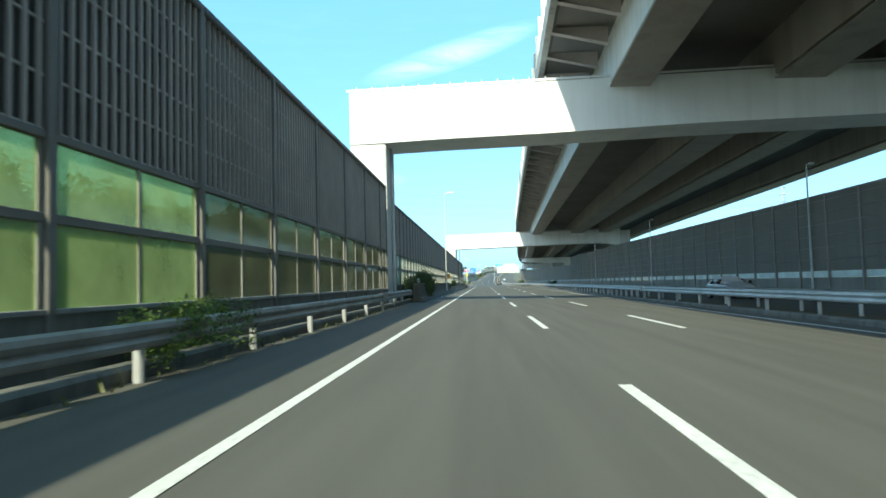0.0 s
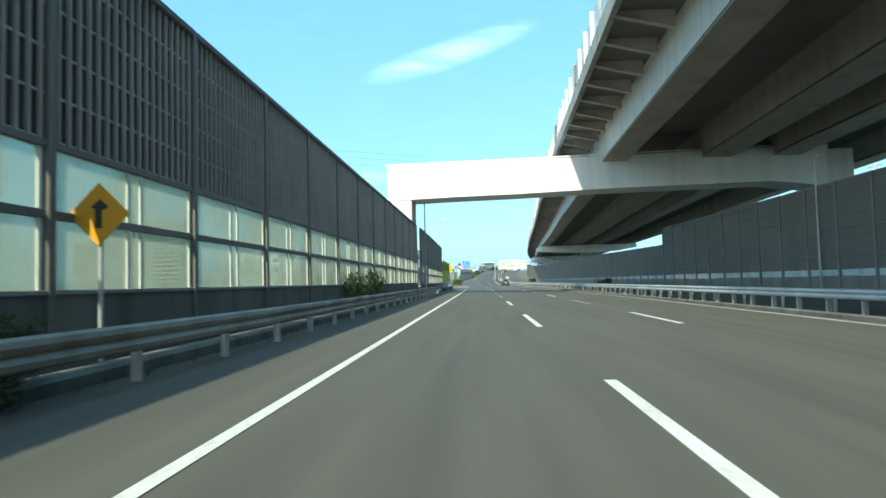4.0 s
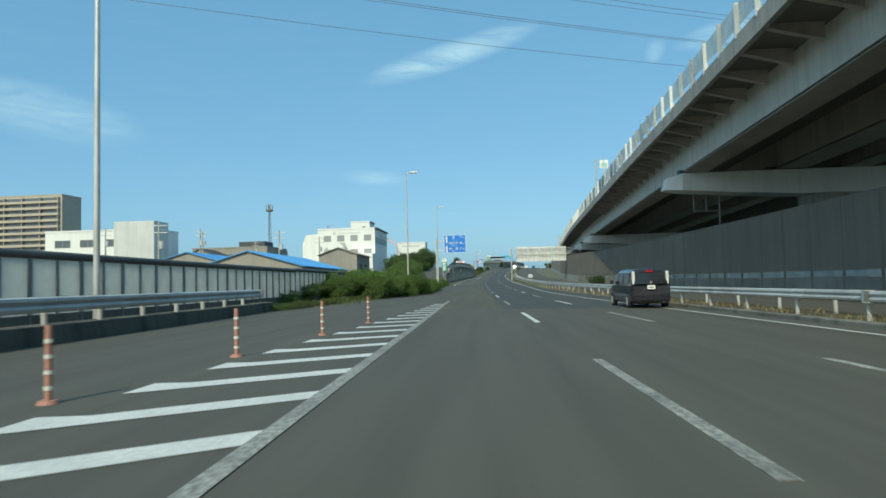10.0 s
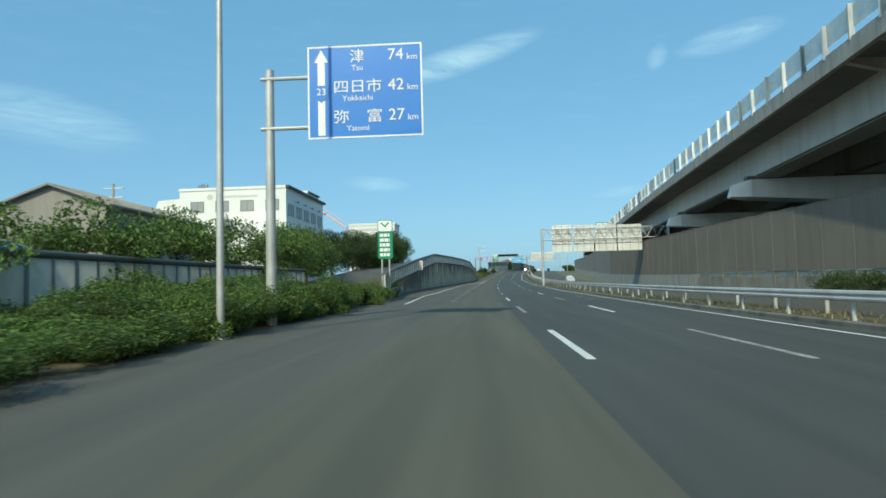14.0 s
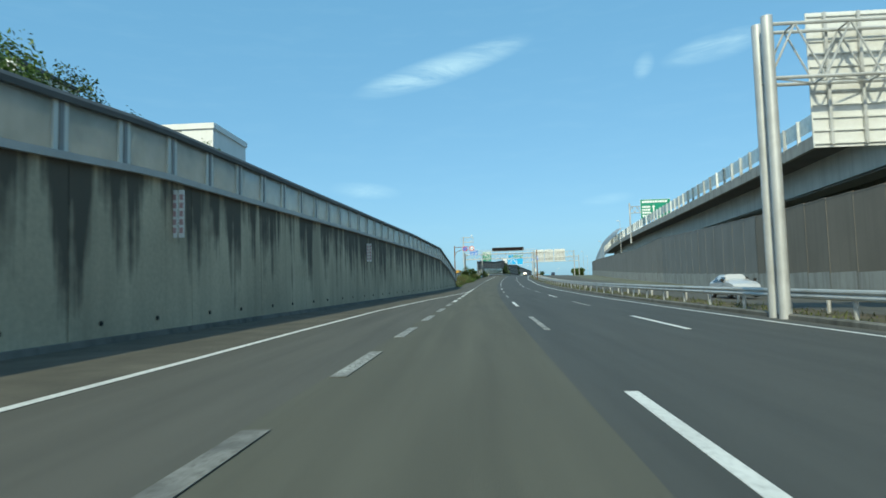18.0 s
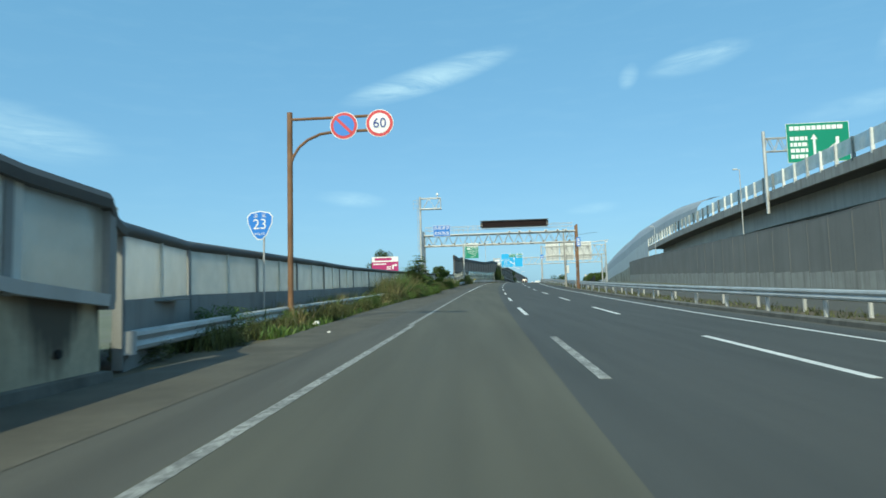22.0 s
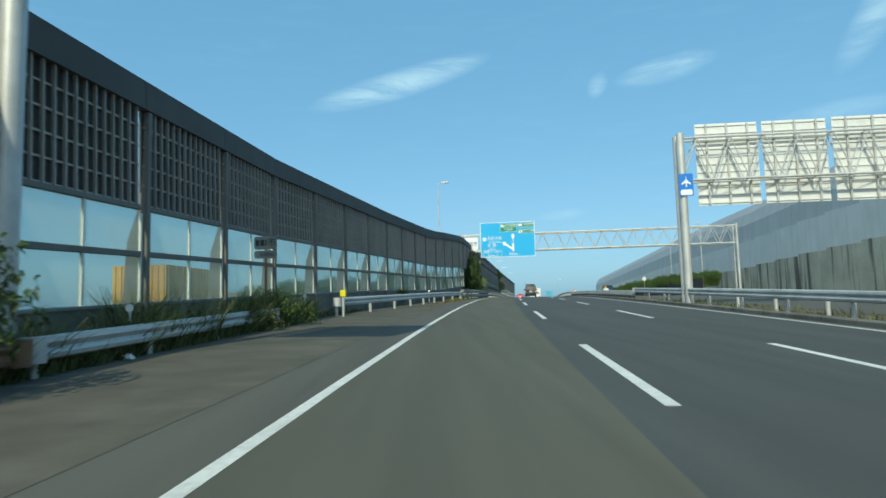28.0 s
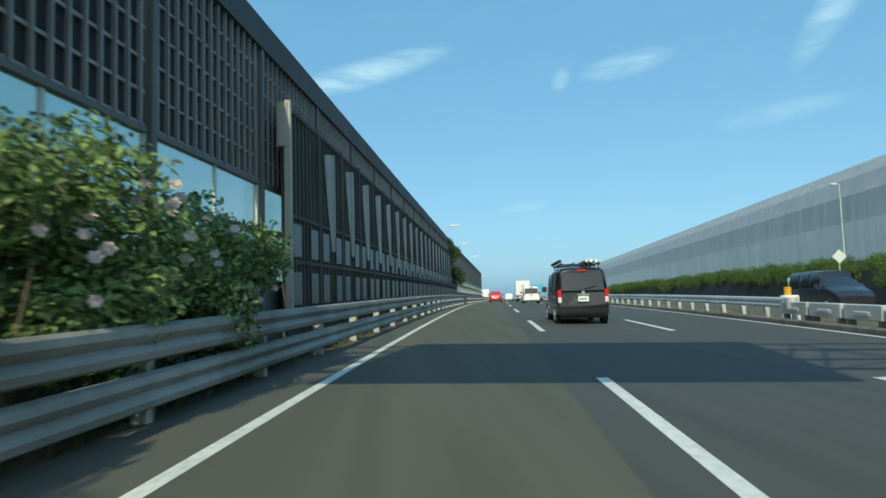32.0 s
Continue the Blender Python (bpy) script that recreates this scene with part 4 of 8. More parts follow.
# curved noise shell on the far road
shell = tagged(new("noise_shell"), "tall smooth grey curved noise shell over the far road's edge", "noise barrier", kind="structure")
for i in range(67):
    s = 586 + 6.0 * i
    rings = []
    for ss in (s + 0.01, s + 5.99):
        u, b = ip(ss, DECK_U) + 0.2, ip(ss, DECK_H) + 2.4
        top = ip(ss, [(586, 2.8), (613, 4.6), (640, 5.2), (680, 6.5), (1000, 7.5)])
        rings.append([W(ss, u, b), W(ss, u + 0.15, b + top * 0.45), W(ss, u + 0.9, b + top * 0.75), W(ss, u + 2.4, b + top), W(ss, u + 4.2, b + top + 0.3)])
    part("shell_panel", shape(rings), "tunnel_shell", shell)
    if i % 2 == 0:
        u, b = ip(s, DECK_U) + 0.1, ip(s, DECK_H) + 0.6
        part("rib", box(bmesh.new(), 0, 0, 0, 0.14, 0.14, 1.9), "steel_white", shell, m=at(s, u, b))
low = tagged(new("shell_wall"), "pale panel and stained concrete wall under the noise shell", "wall", kind="structure")
for i in range(45):
    s = 640 + 8.0 * i
    b = ip(s, DECK_H)
    m = between(W(s, ip(s, DECK_U), 0), W(s + 8, ip(s + 8, DECK_U), 0))
    part("panel", box(bmesh.new(), 0, 4.0, b - 1.6, 0.15, 7.9, 4.1), "panel_pale", low, m=m)
    part("base", box(bmesh.new(), 0, 4.0, -0.5, 0.3, 7.96, b - 1.1), "concrete_dirty", low, m=m)

# ---- retaining wall of the on-ramp, with its parapet ----
RW_U = [(346, -6.2), (362, -7.9), (380, -8.0), (400, -8.0), (425, -7.2), (445, -6.2), (462, -5.3), (480, -4.7)]
RW_H = [(346, 0.7), (362, 1.3), (383, 2.6), (404, 3.95), (425, 4.15), (445, 4.05), (462, 3.6), (471, 2.6), (474, 2.0), (478.5, 1.15), (480, 1.0)]
PAR_H = [(346, 1.0), (362, 1.0), (383, 1.15), (425, 1.15), (462, 1.2), (471, 0.97), (474, 1.1), (478.5, 1.22), (480, 1.29)]
M["black_hole"] = mat("black_hole", (0.02, 0.02, 0.018), 0.9, var=0.2, scale=20)
wall = tagged(new("retaining_wall"), "rain-streaked concrete retaining wall beside the slip road", "wall", kind="structure")
for i in range(27):
    s, e = 346 + 5.0 * i, min(346 + 5.0 * (i + 1) - 0.03, 480)
    if s >= 480:
        break
    rings = [[W(x, ip(x, RW_U), -0.4), W(x, ip(x, RW_U) - 0.05, ip(x, RW_H)), W(x, ip(x, RW_U) - 0.6, ip(x, RW_H)), W(x, ip(x, RW_U) - 0.6, -0.4)] for x in (s, e)]
    part("wall_panel", shape(rings, True, True), "ramp_black" if s < 382 else "ramp_worn" if s < 394 else "ramp_concrete", wall)
    if s > 375:
        for o in (1.0, 3.2):
            part("weep_hole", bar(bmesh.new(), (-0.02, 0, 0), (0.02, 0, 0), 0.055, 10), "black_hole", wall, m=at(s + o, ip(s + o, RW_U), 0.42))
part("foot", sweep(346, 480, [(-0.3, -0.1), (-0.3, 0.12), (0.15, 0.12), (0.2, -0.1)], 5.0, RW_U), "concrete_dark", wall, "dark stained concrete foot")
parapet = tagged(new("ramp_parapet"), "pale panelled parapet with a dark rounded cap on the ramp wall", "parapet", kind="structure")
for i in range(64):
    s, e = 346 + 2.1 * i, 346 + 2.1 * (i + 1)
    if e > 481:
        break
    P_ = lambda x, o, f: W(x, ip(x, RW_U) + o, ip(x, RW_H) + ip(x, PAR_H) * f)
    part("panel", shape([[P_(x, -0.02, 0.0), P_(x, -0.02, 1.0), P_(x, -0.14, 1.0), P_(x, -0.14, 0.0)] for x in (s + 0.05, e - 0.05)], True, True), "milky_parapet", parapet)
    part("post", shape([[P_(x, 0.05, -0.05), P_(x, 0.05, 1.0), P_(x, -0.1, 1.0), P_(x, -0.1, -0.05)] for x in (s - 0.02, s + 0.1)], True, True), "fence_grey", parapet)
    part("jamb", shape([[P_(x, 0.03, 0.0), P_(x, 0.03, 1.0), P_(x, -0.02, 1.0), P_(x, -0.02, 0.0)] for x in (s - 0.17, s - 0.04)], True, True), "mullion", parapet)
    part("jamb", shape([[P_(x, 0.03, 0.0), P_(x, 0.03, 1.0), P_(x, -0.02, 1.0), P_(x, -0.02, 0.0)] for x in (s + 0.12, s + 0.25)], True, True), "mullion", parapet)
part("end_cap", sweep(479.98, 480.8, [(0.12, -0.06), (0.14, 0.05), (0.08, 0.14), (-0.08, 0.16), (-0.2, 0.12), (-0.24, 0.0), (-0.2, -0.06)], 0.25, [(480, ip(480, RW_U)), (480.8, -4.95)], [(480, 2.29), (480.3, 2.02), (480.8, 1.98)]), "cap_dark", parapet, smooth=True)
part("end_post", shape([[W(x, -4.62, 0.9), W(x, -4.62, 2.2), W(x, -4.85, 2.2), W(x, -4.85, 0.9)] for x in (480.02, 480.16)], True, True), "fence_grey", parapet)
part("cap", sweep(346, 480.0, [(0.12, -0.06), (0.14, 0.05), (0.08, 0.14), (-0.08, 0.16), (-0.2, 0.12), (-0.24, 0.0), (-0.2, -0.06)], 1.5, RW_U, [(a, ip(a, RW_H) + ip(a, PAR_H)) for a in range(346, 482)]), "cap_dark", parapet, "dark rounded cap", smooth=True)
part("ledge", sweep(346, 480, [(0.1, -0.05), (0.12, 0.1), (-0.02, 0.1), (-0.02, -0.05)], 1.5, RW_U, [(a, ip(a, RW_H)) for a in range(346, 482)]), "panel_pale", parapet)
structure("ramp", sweep(346, 484, [(-0.6, -0.06), (-8.5, -0.06)], 4.0, RW_U, RW_H, close=False), "asphalt", "raised on-ramp road behind the wall", "road")

# ---- low panel fences ----
def panel_fence(name, label, s0, s1, bay, du, base, top, dh=0.0, pan="milky", board="plinth", mid="fence_grey"):
    w = tagged(new(name), label, "fence", kind="structure")
    f = lambda t, s: t if isinstance(t, (int, float)) else ip(s, t)
    n = round((s1 - s0) / bay)
    for i in range(n):
        s = s0 + bay * i
        m = between(W(s, f(du, s), f(dh, s)), W(s + bay, f(du, s + bay), f(dh, s + bay)))
        part("board", box(bmesh.new(), 0, bay / 2, -0.4, 0.14, bay - 0.02, base + 0.4) if i == 0 else BRD, board, w, m=m)
        if i == 0:
            BRD = w.children[-1].data
            PAN = cube_mesh("panel", 0.05, bay - 0.1, top - base, pan, y=bay / 2, z=base)
            PST = cube_mesh("post", 0.14, 0.12, top + 0.02, "fence_grey", 0.01)
            PS2 = cube_mesh("post", 0.14, 0.06, top - base, mid, z=base, y=bay / 2)
            bm = bar(bmesh.new(), (0, 0, top + 0.03), (0, bay, top + 0.03), 0.11, 10)
            CAP = mesh_of("cap", bm, "cap_dark", True)
        for nm, me in (("panel", PAN), ("post", PST), ("post", PS2), ("cap", CAP)):
            part(nm, me, None, w, m=m)
    return w


panel_fence("panel_fence", "long pale panel fence with grey posts beside the slip road", 176, 258, 2.0, [(176, -11.4), (225, -11.0), (258, -10.6)], 0.5, 1.95)
panel_fence("panel_fence", "pale panel fence on concrete behind the hedge", 258, 346, 2.0, [(258, -10.6), (300, -10.8), (346, -11.5)], 0.5, 2.0)
panel_fence("panel_fence", "pale translucent panel fence with a dark pipe cap on a grey base", 480.9, 573.3, 4.4, [(480.9, -5.0), (483.2, -5.7), (485.5, -6.12), (490, -6.2), (501, -6.65), (505, -7.2), (545, -6.8), (575, -6.0)], 1.0, 2.02, dh=[(477, 0.0), (487, 0.0), (575, -0.25)], board="fence_grey", mid="mullion")

inner = tagged(new("board_wall"), "dark ribbed inner wall with built-in sunlight wedges and pale end post", "noise barrier", kind="structure")
M["rib_dark"] = mat("rib_dark", (0.075, 0.066, 0.056), 0.8, var=0.3, scale=6, dirt=(0.12, 0.11, 0.09, 0.6), streak=1.6)
# Weathered end post colour, also used for the painted sunlight wedges.
M["pale_worn_sunlit"] = mat("pale_worn_sunlit", (0.46, 0.44, 0.38), 0.75, var=0.25, scale=5, dirt=(0.18, 0.17, 0.14, 0.7), streak=1.8)
IB = 2.5
M["slate"] = mat("slate", (0.11, 0.112, 0.108), 0.4, var=0.25, scale=4, dirt=(0.09, 0.09, 0.08, 0.7), streak=1.6)
IPOST = cube_mesh("post", 0.16, 0.14, 5.2, "rib_dark", 0.01)
bm = box(bmesh.new(), 0, IB / 2, 0.6, 0.05, IB - 0.16, 4.5)
for k in range(8):
    box(bm, 0.04, 0.2 + 0.3 * k, 0.65, 0.04, 0.06, 4.4)
IPAN = mesh_of("ribbed_panel", bm, "rib_dark")
IGLS = cube_mesh("pane", 0.03, 0.62, 0.72, "slate")
IRAIL = [cube_mesh("rail", 0.09, IB - 0.16, 0.08, "rib_dark", y=IB / 2, z=z) for z in (0.5, 1.75, 2.75, 5.05)]
# Sunlight patches on the dark wall, built as thin pale wedges.
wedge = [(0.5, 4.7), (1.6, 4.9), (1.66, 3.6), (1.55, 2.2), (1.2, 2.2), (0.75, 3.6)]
IWED = mesh_of("pale_panel", shape([[Vector((x, y, z)) for y, z in wedge] for x in (0.0, 0.02)], True, True), "pale_worn_sunlit")
for i in range(24):
    s = 685.8 + IB * i
    m = between(W(s, -3.95, 0.0), W(s + IB, -3.95, 0.0))
    part("post", IPOST, None, inner, m=m)
    part("ribbed_panel", IPAN, None, inner, m=m)
    for me in IRAIL:
        part("rail", me, None, inner, m=m @ Matrix.Translation((0.03, 0, 0)))
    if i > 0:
        part("pale_panel", IWED, None, inner, "tapered pale patch standing in for sunlight on the wall", m=m @ Matrix.Translation((0.06, 0, 0)))
    for z in (0.85, 1.9):
        for y in (0.55, 1.95):
            part("pane", IGLS, None, inner, m=m @ Matrix.Translation((0.07, y, z)))
part("end_post", bevelled(box(bmesh.new(), 0.1, -0.12, 0.5, 0.15, 0.12, 4.7), 0.015, 1), "pale_worn_sunlit", inner, "pale weathered end post", m=between(W(685.8, -3.95, 0), W(690, -3.95, 0)))
part("end_plate", bevelled(box(bmesh.new(), 0.0, -0.2, 4.2, 0.22, 0.05, 0.95), 0.01, 1), "pale_worn_sunlit", inner, "pale end plate", m=between(W(685.8, -3.95, 0), W(690, -3.95, 0)))

# ---- guard rails ----
def rail_profile(top):
    z = top - 0.33
    return [(0.0, z), (0.06, z + 0.03), (0.075, z + 0.09), (0.05, z + 0.13), (0.012, z + 0.165), (0.05, z + 0.20), (0.075, z + 0.24), (0.06, z + 0.30), (0.0, z + 0.33), (-0.01, z + 0.33), (0.04, z + 0.29), (0.055, z + 0.24), (0.035, z + 0.205), (-0.005, z + 0.165), (0.035, z + 0.125), (0.055, z + 0.09), (0.045, z + 0.04), (-0.01, z)]


def guard_rail(label, s0, s1, du, top, gap, side=1, tiers=1, fat=False, posts="round", dh=0.0, rail="rail"):
    """W-beam rails on posts; side 1 faces right, -1 faces left."""
    g = thing("guard_rail", Matrix.Identity(4), label, "guard rail", "guard rails")
    f = lambda t, s: t if isinstance(t, (int, float)) else ip(s, t)
    for k in range(tiers):
        prof = [(side * a, b) for a, b in rail_profile(top - 0.42 * k)]
        part("rail_beam", sweep(s0, s1, prof, 4.0, du, dh), rail, g, smooth=True)
    if posts == "round":
        pm = mesh_of("post", box(bar(bmesh.new(), (-0.1 * side, 0, -0.2), (-0.1 * side, 0, top - 0.06), 0.07, 10), -0.04 * side, 0, top - 0.26, 0.08, 0.14, 0.16), "rail")
    else:
        bm = bmesh.new()
        box(bm, -0.14 * side, 0, -0.2, 0.16, 0.12, top + 0.12)
        pm = mesh_of("post", bevelled(bm, 0.01, 1), "rail")
    n = int((s1 - s0) / gap)
    for i in range(n + 1):
        s = s0 + 0.2 + gap * i
        if s > s1:
            break
        m = at(s, f(du, s), f(dh, s))
        part("post", pm, None, g, m=m)
    # turned-down end
    e = bmesh.new()
    bmesh.ops.create_cone(e, cap_ends=True, segments=14, radius1=0.17, radius2=0.17, depth=0.34)
    bmesh.ops.transform(e, matrix=Matrix.Translation((0, 0.05, top - 0.17)), verts=e.verts)
    em = mesh_of("end_piece", e, rail, True)
    part("end_piece", em, None, g, m=at(s0, f(du, s0), f(dh, s0)))
    part("end_piece", em, None, g, m=at(s1, f(du, s1), f(dh, s1)))
    return g


guard_rail("grey steel W-beam guard rail before the noise barrier", -30, 25.8, [(-30, -3.9), (20, -4.1), (40, -4.45)], 0.75, 4.0, rail="rail_old")
guard_rail("dull dark guard rail beside the portal pier", 26, 38, [(26, -4.15), (38, -4.4)], 0.78, 4.0, rail="fence_grey")
guard_rail("grey steel guard rail in the barrier's shade", 88, 156.5, [(88, -4.2), (100, -3.9), (151, -4.0), (156.5, -4.2)], 0.72, 2.6, rail="rail_old")
guard_rail("grey steel guard rail on close-set pale posts", 171, 205.4, [(171, -4.55), (205, -4.75)], 1.17, 2.0, fat=True)
guard_rail("dull grey guard rail in the noise barrier's shade", 157, 170, [(157, -4.5), (170, -4.7)], 0.75, 2.6, rail="fence_grey")
guard_rail("pale steel guard rail along the slip road", 160, 248, [(160, -9.35), (225, -9.15), (240, -9.1), (248, -9.3)], 0.98, 2.0)
guard_rail("short grey guard rail among the weeds", 338, 359.6, [(338, -6.6), (350, -6.9), (359.6, -7.0)], 0.8, 3.0)
guard_rail("weathered grey guard rail overgrown by weeds", 481, 541, [(481, -5.0), (490, -5.6), (541, -6.0)], 0.55, 4.0)
guard_rail("weathered grey guard rail half hidden by brush", 541, 590, [(541, -6.0), (575, -5.6), (590, -5.75)], 0.6, 2.4)
guard_rail("short pale guard rail section in long grass", 601.6, 611.5, [(601, -5.9), (611.5, -6.2)], 0.56, 3.0)
guard_rail("rusty old guard rail in roadside grass", 590.3, 601.3, [(590, -5.75), (601.3, -5.9)], 0.55, 4.0, rail="rust")
guard_rail("clean galvanised guard rail on round posts", 618, 651, [(618, -6.0), (625, -5.1), (642, -4.1), (651, -3.4)], 0.72, 4.0)
guard_rail("double-height galvanised guard rail close to the lane", 651, 840, [(651, -3.4), (660, -2.95), (672, -2.75), (690, -2.7), (840, -2.7)], 0.9, 3.0, tiers=2, posts="square", rail="rail_old")
NEAR_MED = [(-60, 10.9), (20, 11.0), (64, 11.5), (150, 11.6), (222, 11.4), (288, 10.5), (371, 10.9), (457, 10.6), (555, 10.2), (640, 9.6), (673, 9.35), (900, 9.4)]
guard_rail("grey steel guard rail along the median", -60, 44, NEAR_MED, 0.8, 4.0, side=-1)
guard_rail("pale steel guard rail on thick square posts along the median", 44, 240, NEAR_MED, 0.84, 2.0, side=-1, posts="square")
guard_rail("pale steel median guard rail in dry grass", 240, 640, NEAR_MED, 0.86, 4.0, side=-1)
guard_rail("pale steel guard rail beside the bright edge line", 692.5, 900, NEAR_MED, 0.8, 2.0, side=-1, posts="square")
g = thing("guard_rail", Matrix.Identity(4), "pale box-section guard rail in short segments on dark legs", "guard rail", "guard rails")
bm = box(bmesh.new(), 0, 0.84, 0.30, 0.2, 1.62, 0.38)
box(bm, -0.11, 0.84, 0.4, 0.05, 0.7, 0.12)
SEG = mesh_of("rail_segment", bevelled(bm, 0.03, 1), "rail")
LEG = cube_mesh("leg", 0.16, 0.15, 0.5, "post_dark", 0.012, z=-0.2)
for i in range(30):
    s = 640.4 + 1.76 * i
    m = between(W(s, ip(s, NEAR_MED), 0), W(s + 1.76, ip(s + 1.76, NEAR_MED), 0))
    part("rail_segment", SEG, None, g, m=m)
    for y in (0.2, 1.5):
        part("leg", LEG, None, g, m=m @ Matrix.Translation((0.02, y, 0)))
guard_rail("second guard rail facing the opposite road", -60, 640, [(a, b + 1.5) for a, b in NEAR_MED], 0.82, 4.0, dh=0.0)


# ---- street lamps ----
def street_lamp(s, u, H, reach=1.6, label="slim grey street lamp with a flat head", side=1):
    p = thing("street_lamp", at(s, u, -0.1), label, "street lamp", "street lamps")
    bm = bmesh.new()
    bar(bm, (0, 0, 0.1), (0, 0, H * 0.45), 0.088, 10, 0.075)
    bar(bm, (0, 0, H * 0.45), (0, 0, H), 0.075, 10, 0.045)
    part("pole", bm, "galv", p, smooth=True)
    part("base", bevelled(box(bmesh.new(), 0, 0, 0, 0.36, 0.36, 0.12), 0.02, 1), "galv", p)
    bm = bmesh.new()
    bar(bm, (0, 0, H - 0.06), (side * reach * 0.5, 0, H + 0.02), 0.035, 8)
    part("arm", bm, "galv", p)
    bm = box(bmesh.new(), side * reach * 0.45, 0, H - 0.02, reach * 0.5, 0.3, 0.14)
    hd = part("lamp_head", bevelled(bm, 0.04, 2), "steel_white", p)
    part("lens", box(bmesh.new(), side * reach * 0.45, 0, H - 0.045, reach * 0.4, 0.22, 0.03), "panel_pale", hd)
    return p


for s, u, H in ((72.5, -4.04, 11.7), (188.4, -5.75, 11.1), (237.2, -9.9, 12.6), (282.6, -6.5, 11.9), (319, -5.8, 12.5), (660, -6.4, 12.3)):
    street_lamp(s, u, H)
for s, u, H in ((746, -5.0, 9.0), (770, -5.2, 9.0), (800, -5.0, 9.0), (850, 12.0, 9.0)):
    street_lamp(s, u, H, 2.4, "dark street lamp with a long arm")
for s, u, H in ((45.9, 23.7, 9.6), (89.5, 23.7, 9.8), (134, 23.7, 9.8)):
    street_lamp(s, u, H, 0.8, "thin dark pole beside the far noise wall")
for s, u, H in ((553.6, 31.5, 14.5), (610, 33.0, 11.5), (700, 30.5, 11.5), (735, 33.0, 11.0)):
    street_lamp(s, u, H, 1.2, "pale street lamp on the far side road", -1)
# pipe stand beside the portal pier, and pole group at the barrier's end
p = thing("sign_pole", at(153.7, -5.35, -0.1), "tall thin grey pole in front of the noise barrier", "pole")
part("pole", bar(bmesh.new(), (0, 0, 0), (0, 0, 10.5), 0.07, 10), "galv", p, smooth=True)
part("base", box(bmesh.new(), 0, 0, 0, 0.3, 0.3, 0.1), "galv", p)
p = thing("pole", at(189.9, -5.95, -0.1), "grey pole carrying a small faded red box", "pole")
for x, h in ((0.0, 10.5),):
    part("pole", bar(bmesh.new(), (x, 0, 0), (x, 0, h), 0.055, 8), "galv", p, smooth=True)
M["sign_mint"] = mat("sign_mint", (0.40, 0.62, 0.52), 0.5, var=0.08, scale=3)
M["red_faded"] = mat("red_faded", (0.52, 0.33, 0.33), 0.6, var=0.15, scale=8)
part("sign_box", bevelled(box(bmesh.new(), -0.02, -0.1, 5.0, 0.3, 0.16, 0.36), 0.02, 1), "red_faded", p, "faded red box")


# ---- signs ----
M["sign_blue"] = mat("sign_blue", (0.015, 0.20, 0.66), 0.4, var=0.05, scale=2)
M["sign_cyan"] = mat("sign_cyan", (0.02, 0.42, 0.80), 0.35, var=0.06, scale=1.5)
M["sign_green"] = mat("sign_green", (0.005, 0.25, 0.145), 0.4, var=0.05, scale=2)
M["sign_white"] = mat("sign_white", (0.83, 0.84, 0.83), 0.4, var=0.04, scale=2)
M["sign_back"] = mat("sign_back", (0.74, 0.75, 0.73), 0.45, metal=0.1, var=0.08, scale=3, dirt=(0.58, 0.58, 0.54, 0.5))
M["sign_red"] = mat("sign_red", (0.62, 0.03, 0.05), 0.45, var=0.05, scale=4)
M["sign_yellow"] = mat("sign_yellow", (0.85, 0.72, 0.02), 0.45, var=0.05, scale=4)
M["sign_orange"] = mat("sign_orange", (0.72, 0.34, 0.02), 0.5, var=0.08, scale=4)
M["ink"] = mat("ink", (0.03, 0.03, 0.035), 0.5, var=0.1)
M["ink_navy"] = mat("ink_navy", (0.02, 0.06, 0.30), 0.5, var=0.1)
M["magenta"] = mat("magenta", (0.42, 0.015, 0.14), 0.5, var=0.05, scale=2)
TURN_UP = Matrix.Rotation(radians(90), 4, "X")


def lettering(parent, string, x, z, size, material="sign_white", y=-0.012, width=None, align="CENTER", name="lettering"):
    cu = bpy.data.curves.new("t", "FONT")
    cu.body, cu.size, cu.align_x, cu.align_y = string, size, align, "CENTER"
    cu.resolution_u = 3
    cu.extrude = 0.002
    ob = new("t", cu)
    bpy.context.view_layer.update()
    me = bpy.data.meshes.new_from_object(ob.evaluated_get(bpy.context.evaluated_depsgraph_get()))
    bpy.data.objects.remove(ob)
    bpy.data.curves.remove(cu)
    me.name = name
    if width and len(me.vertices):
        xs = [v.co.x for v in me.vertices]
        k = width / max(0.01, max(xs) - min(xs))
        me.transform(Matrix.Diagonal((k, 1, 1, 1)))
    me.materials.clear()
    me.materials.append(M[material])
    return part(name, me, None, parent, m=Matrix.Translation((x, y, z)) @ TURN_UP)


def plate(name, parent, x0, x1, z0, z1, material, y=0.0, t=0.03, label="", rim=0.0):
    w, h = x1 - x0, z1 - z0
    bm = box(bmesh.new(), (x0 + x1) / 2, y + t / 2, z0, w, t, h)
    vert = [e for e in bm.edges if abs((e.verts[0].co - e.verts[1].co).y) > t * 0.5]
    bmesh.ops.bevel(bm, geom=vert, offset=min(0.08, w * 0.06), segments=3, affect="EDGES")
    o = part(name, bm, material, parent, label)
    if rim:
        b2 = bmesh.new()
        for a, b, c, d in ((x0, x0 + rim, z0, z1), (x1 - rim, x1, z0, z1), (x0 + rim, x1 - rim, z0, z0 + rim), (x0 + rim, x1 - rim, z1 - rim, z1)):
            box(b2, (a + b) / 2, y - 0.004, c, b - a, 0.006, d - c)
        part("border", b2, "sign_white", o)
    return o


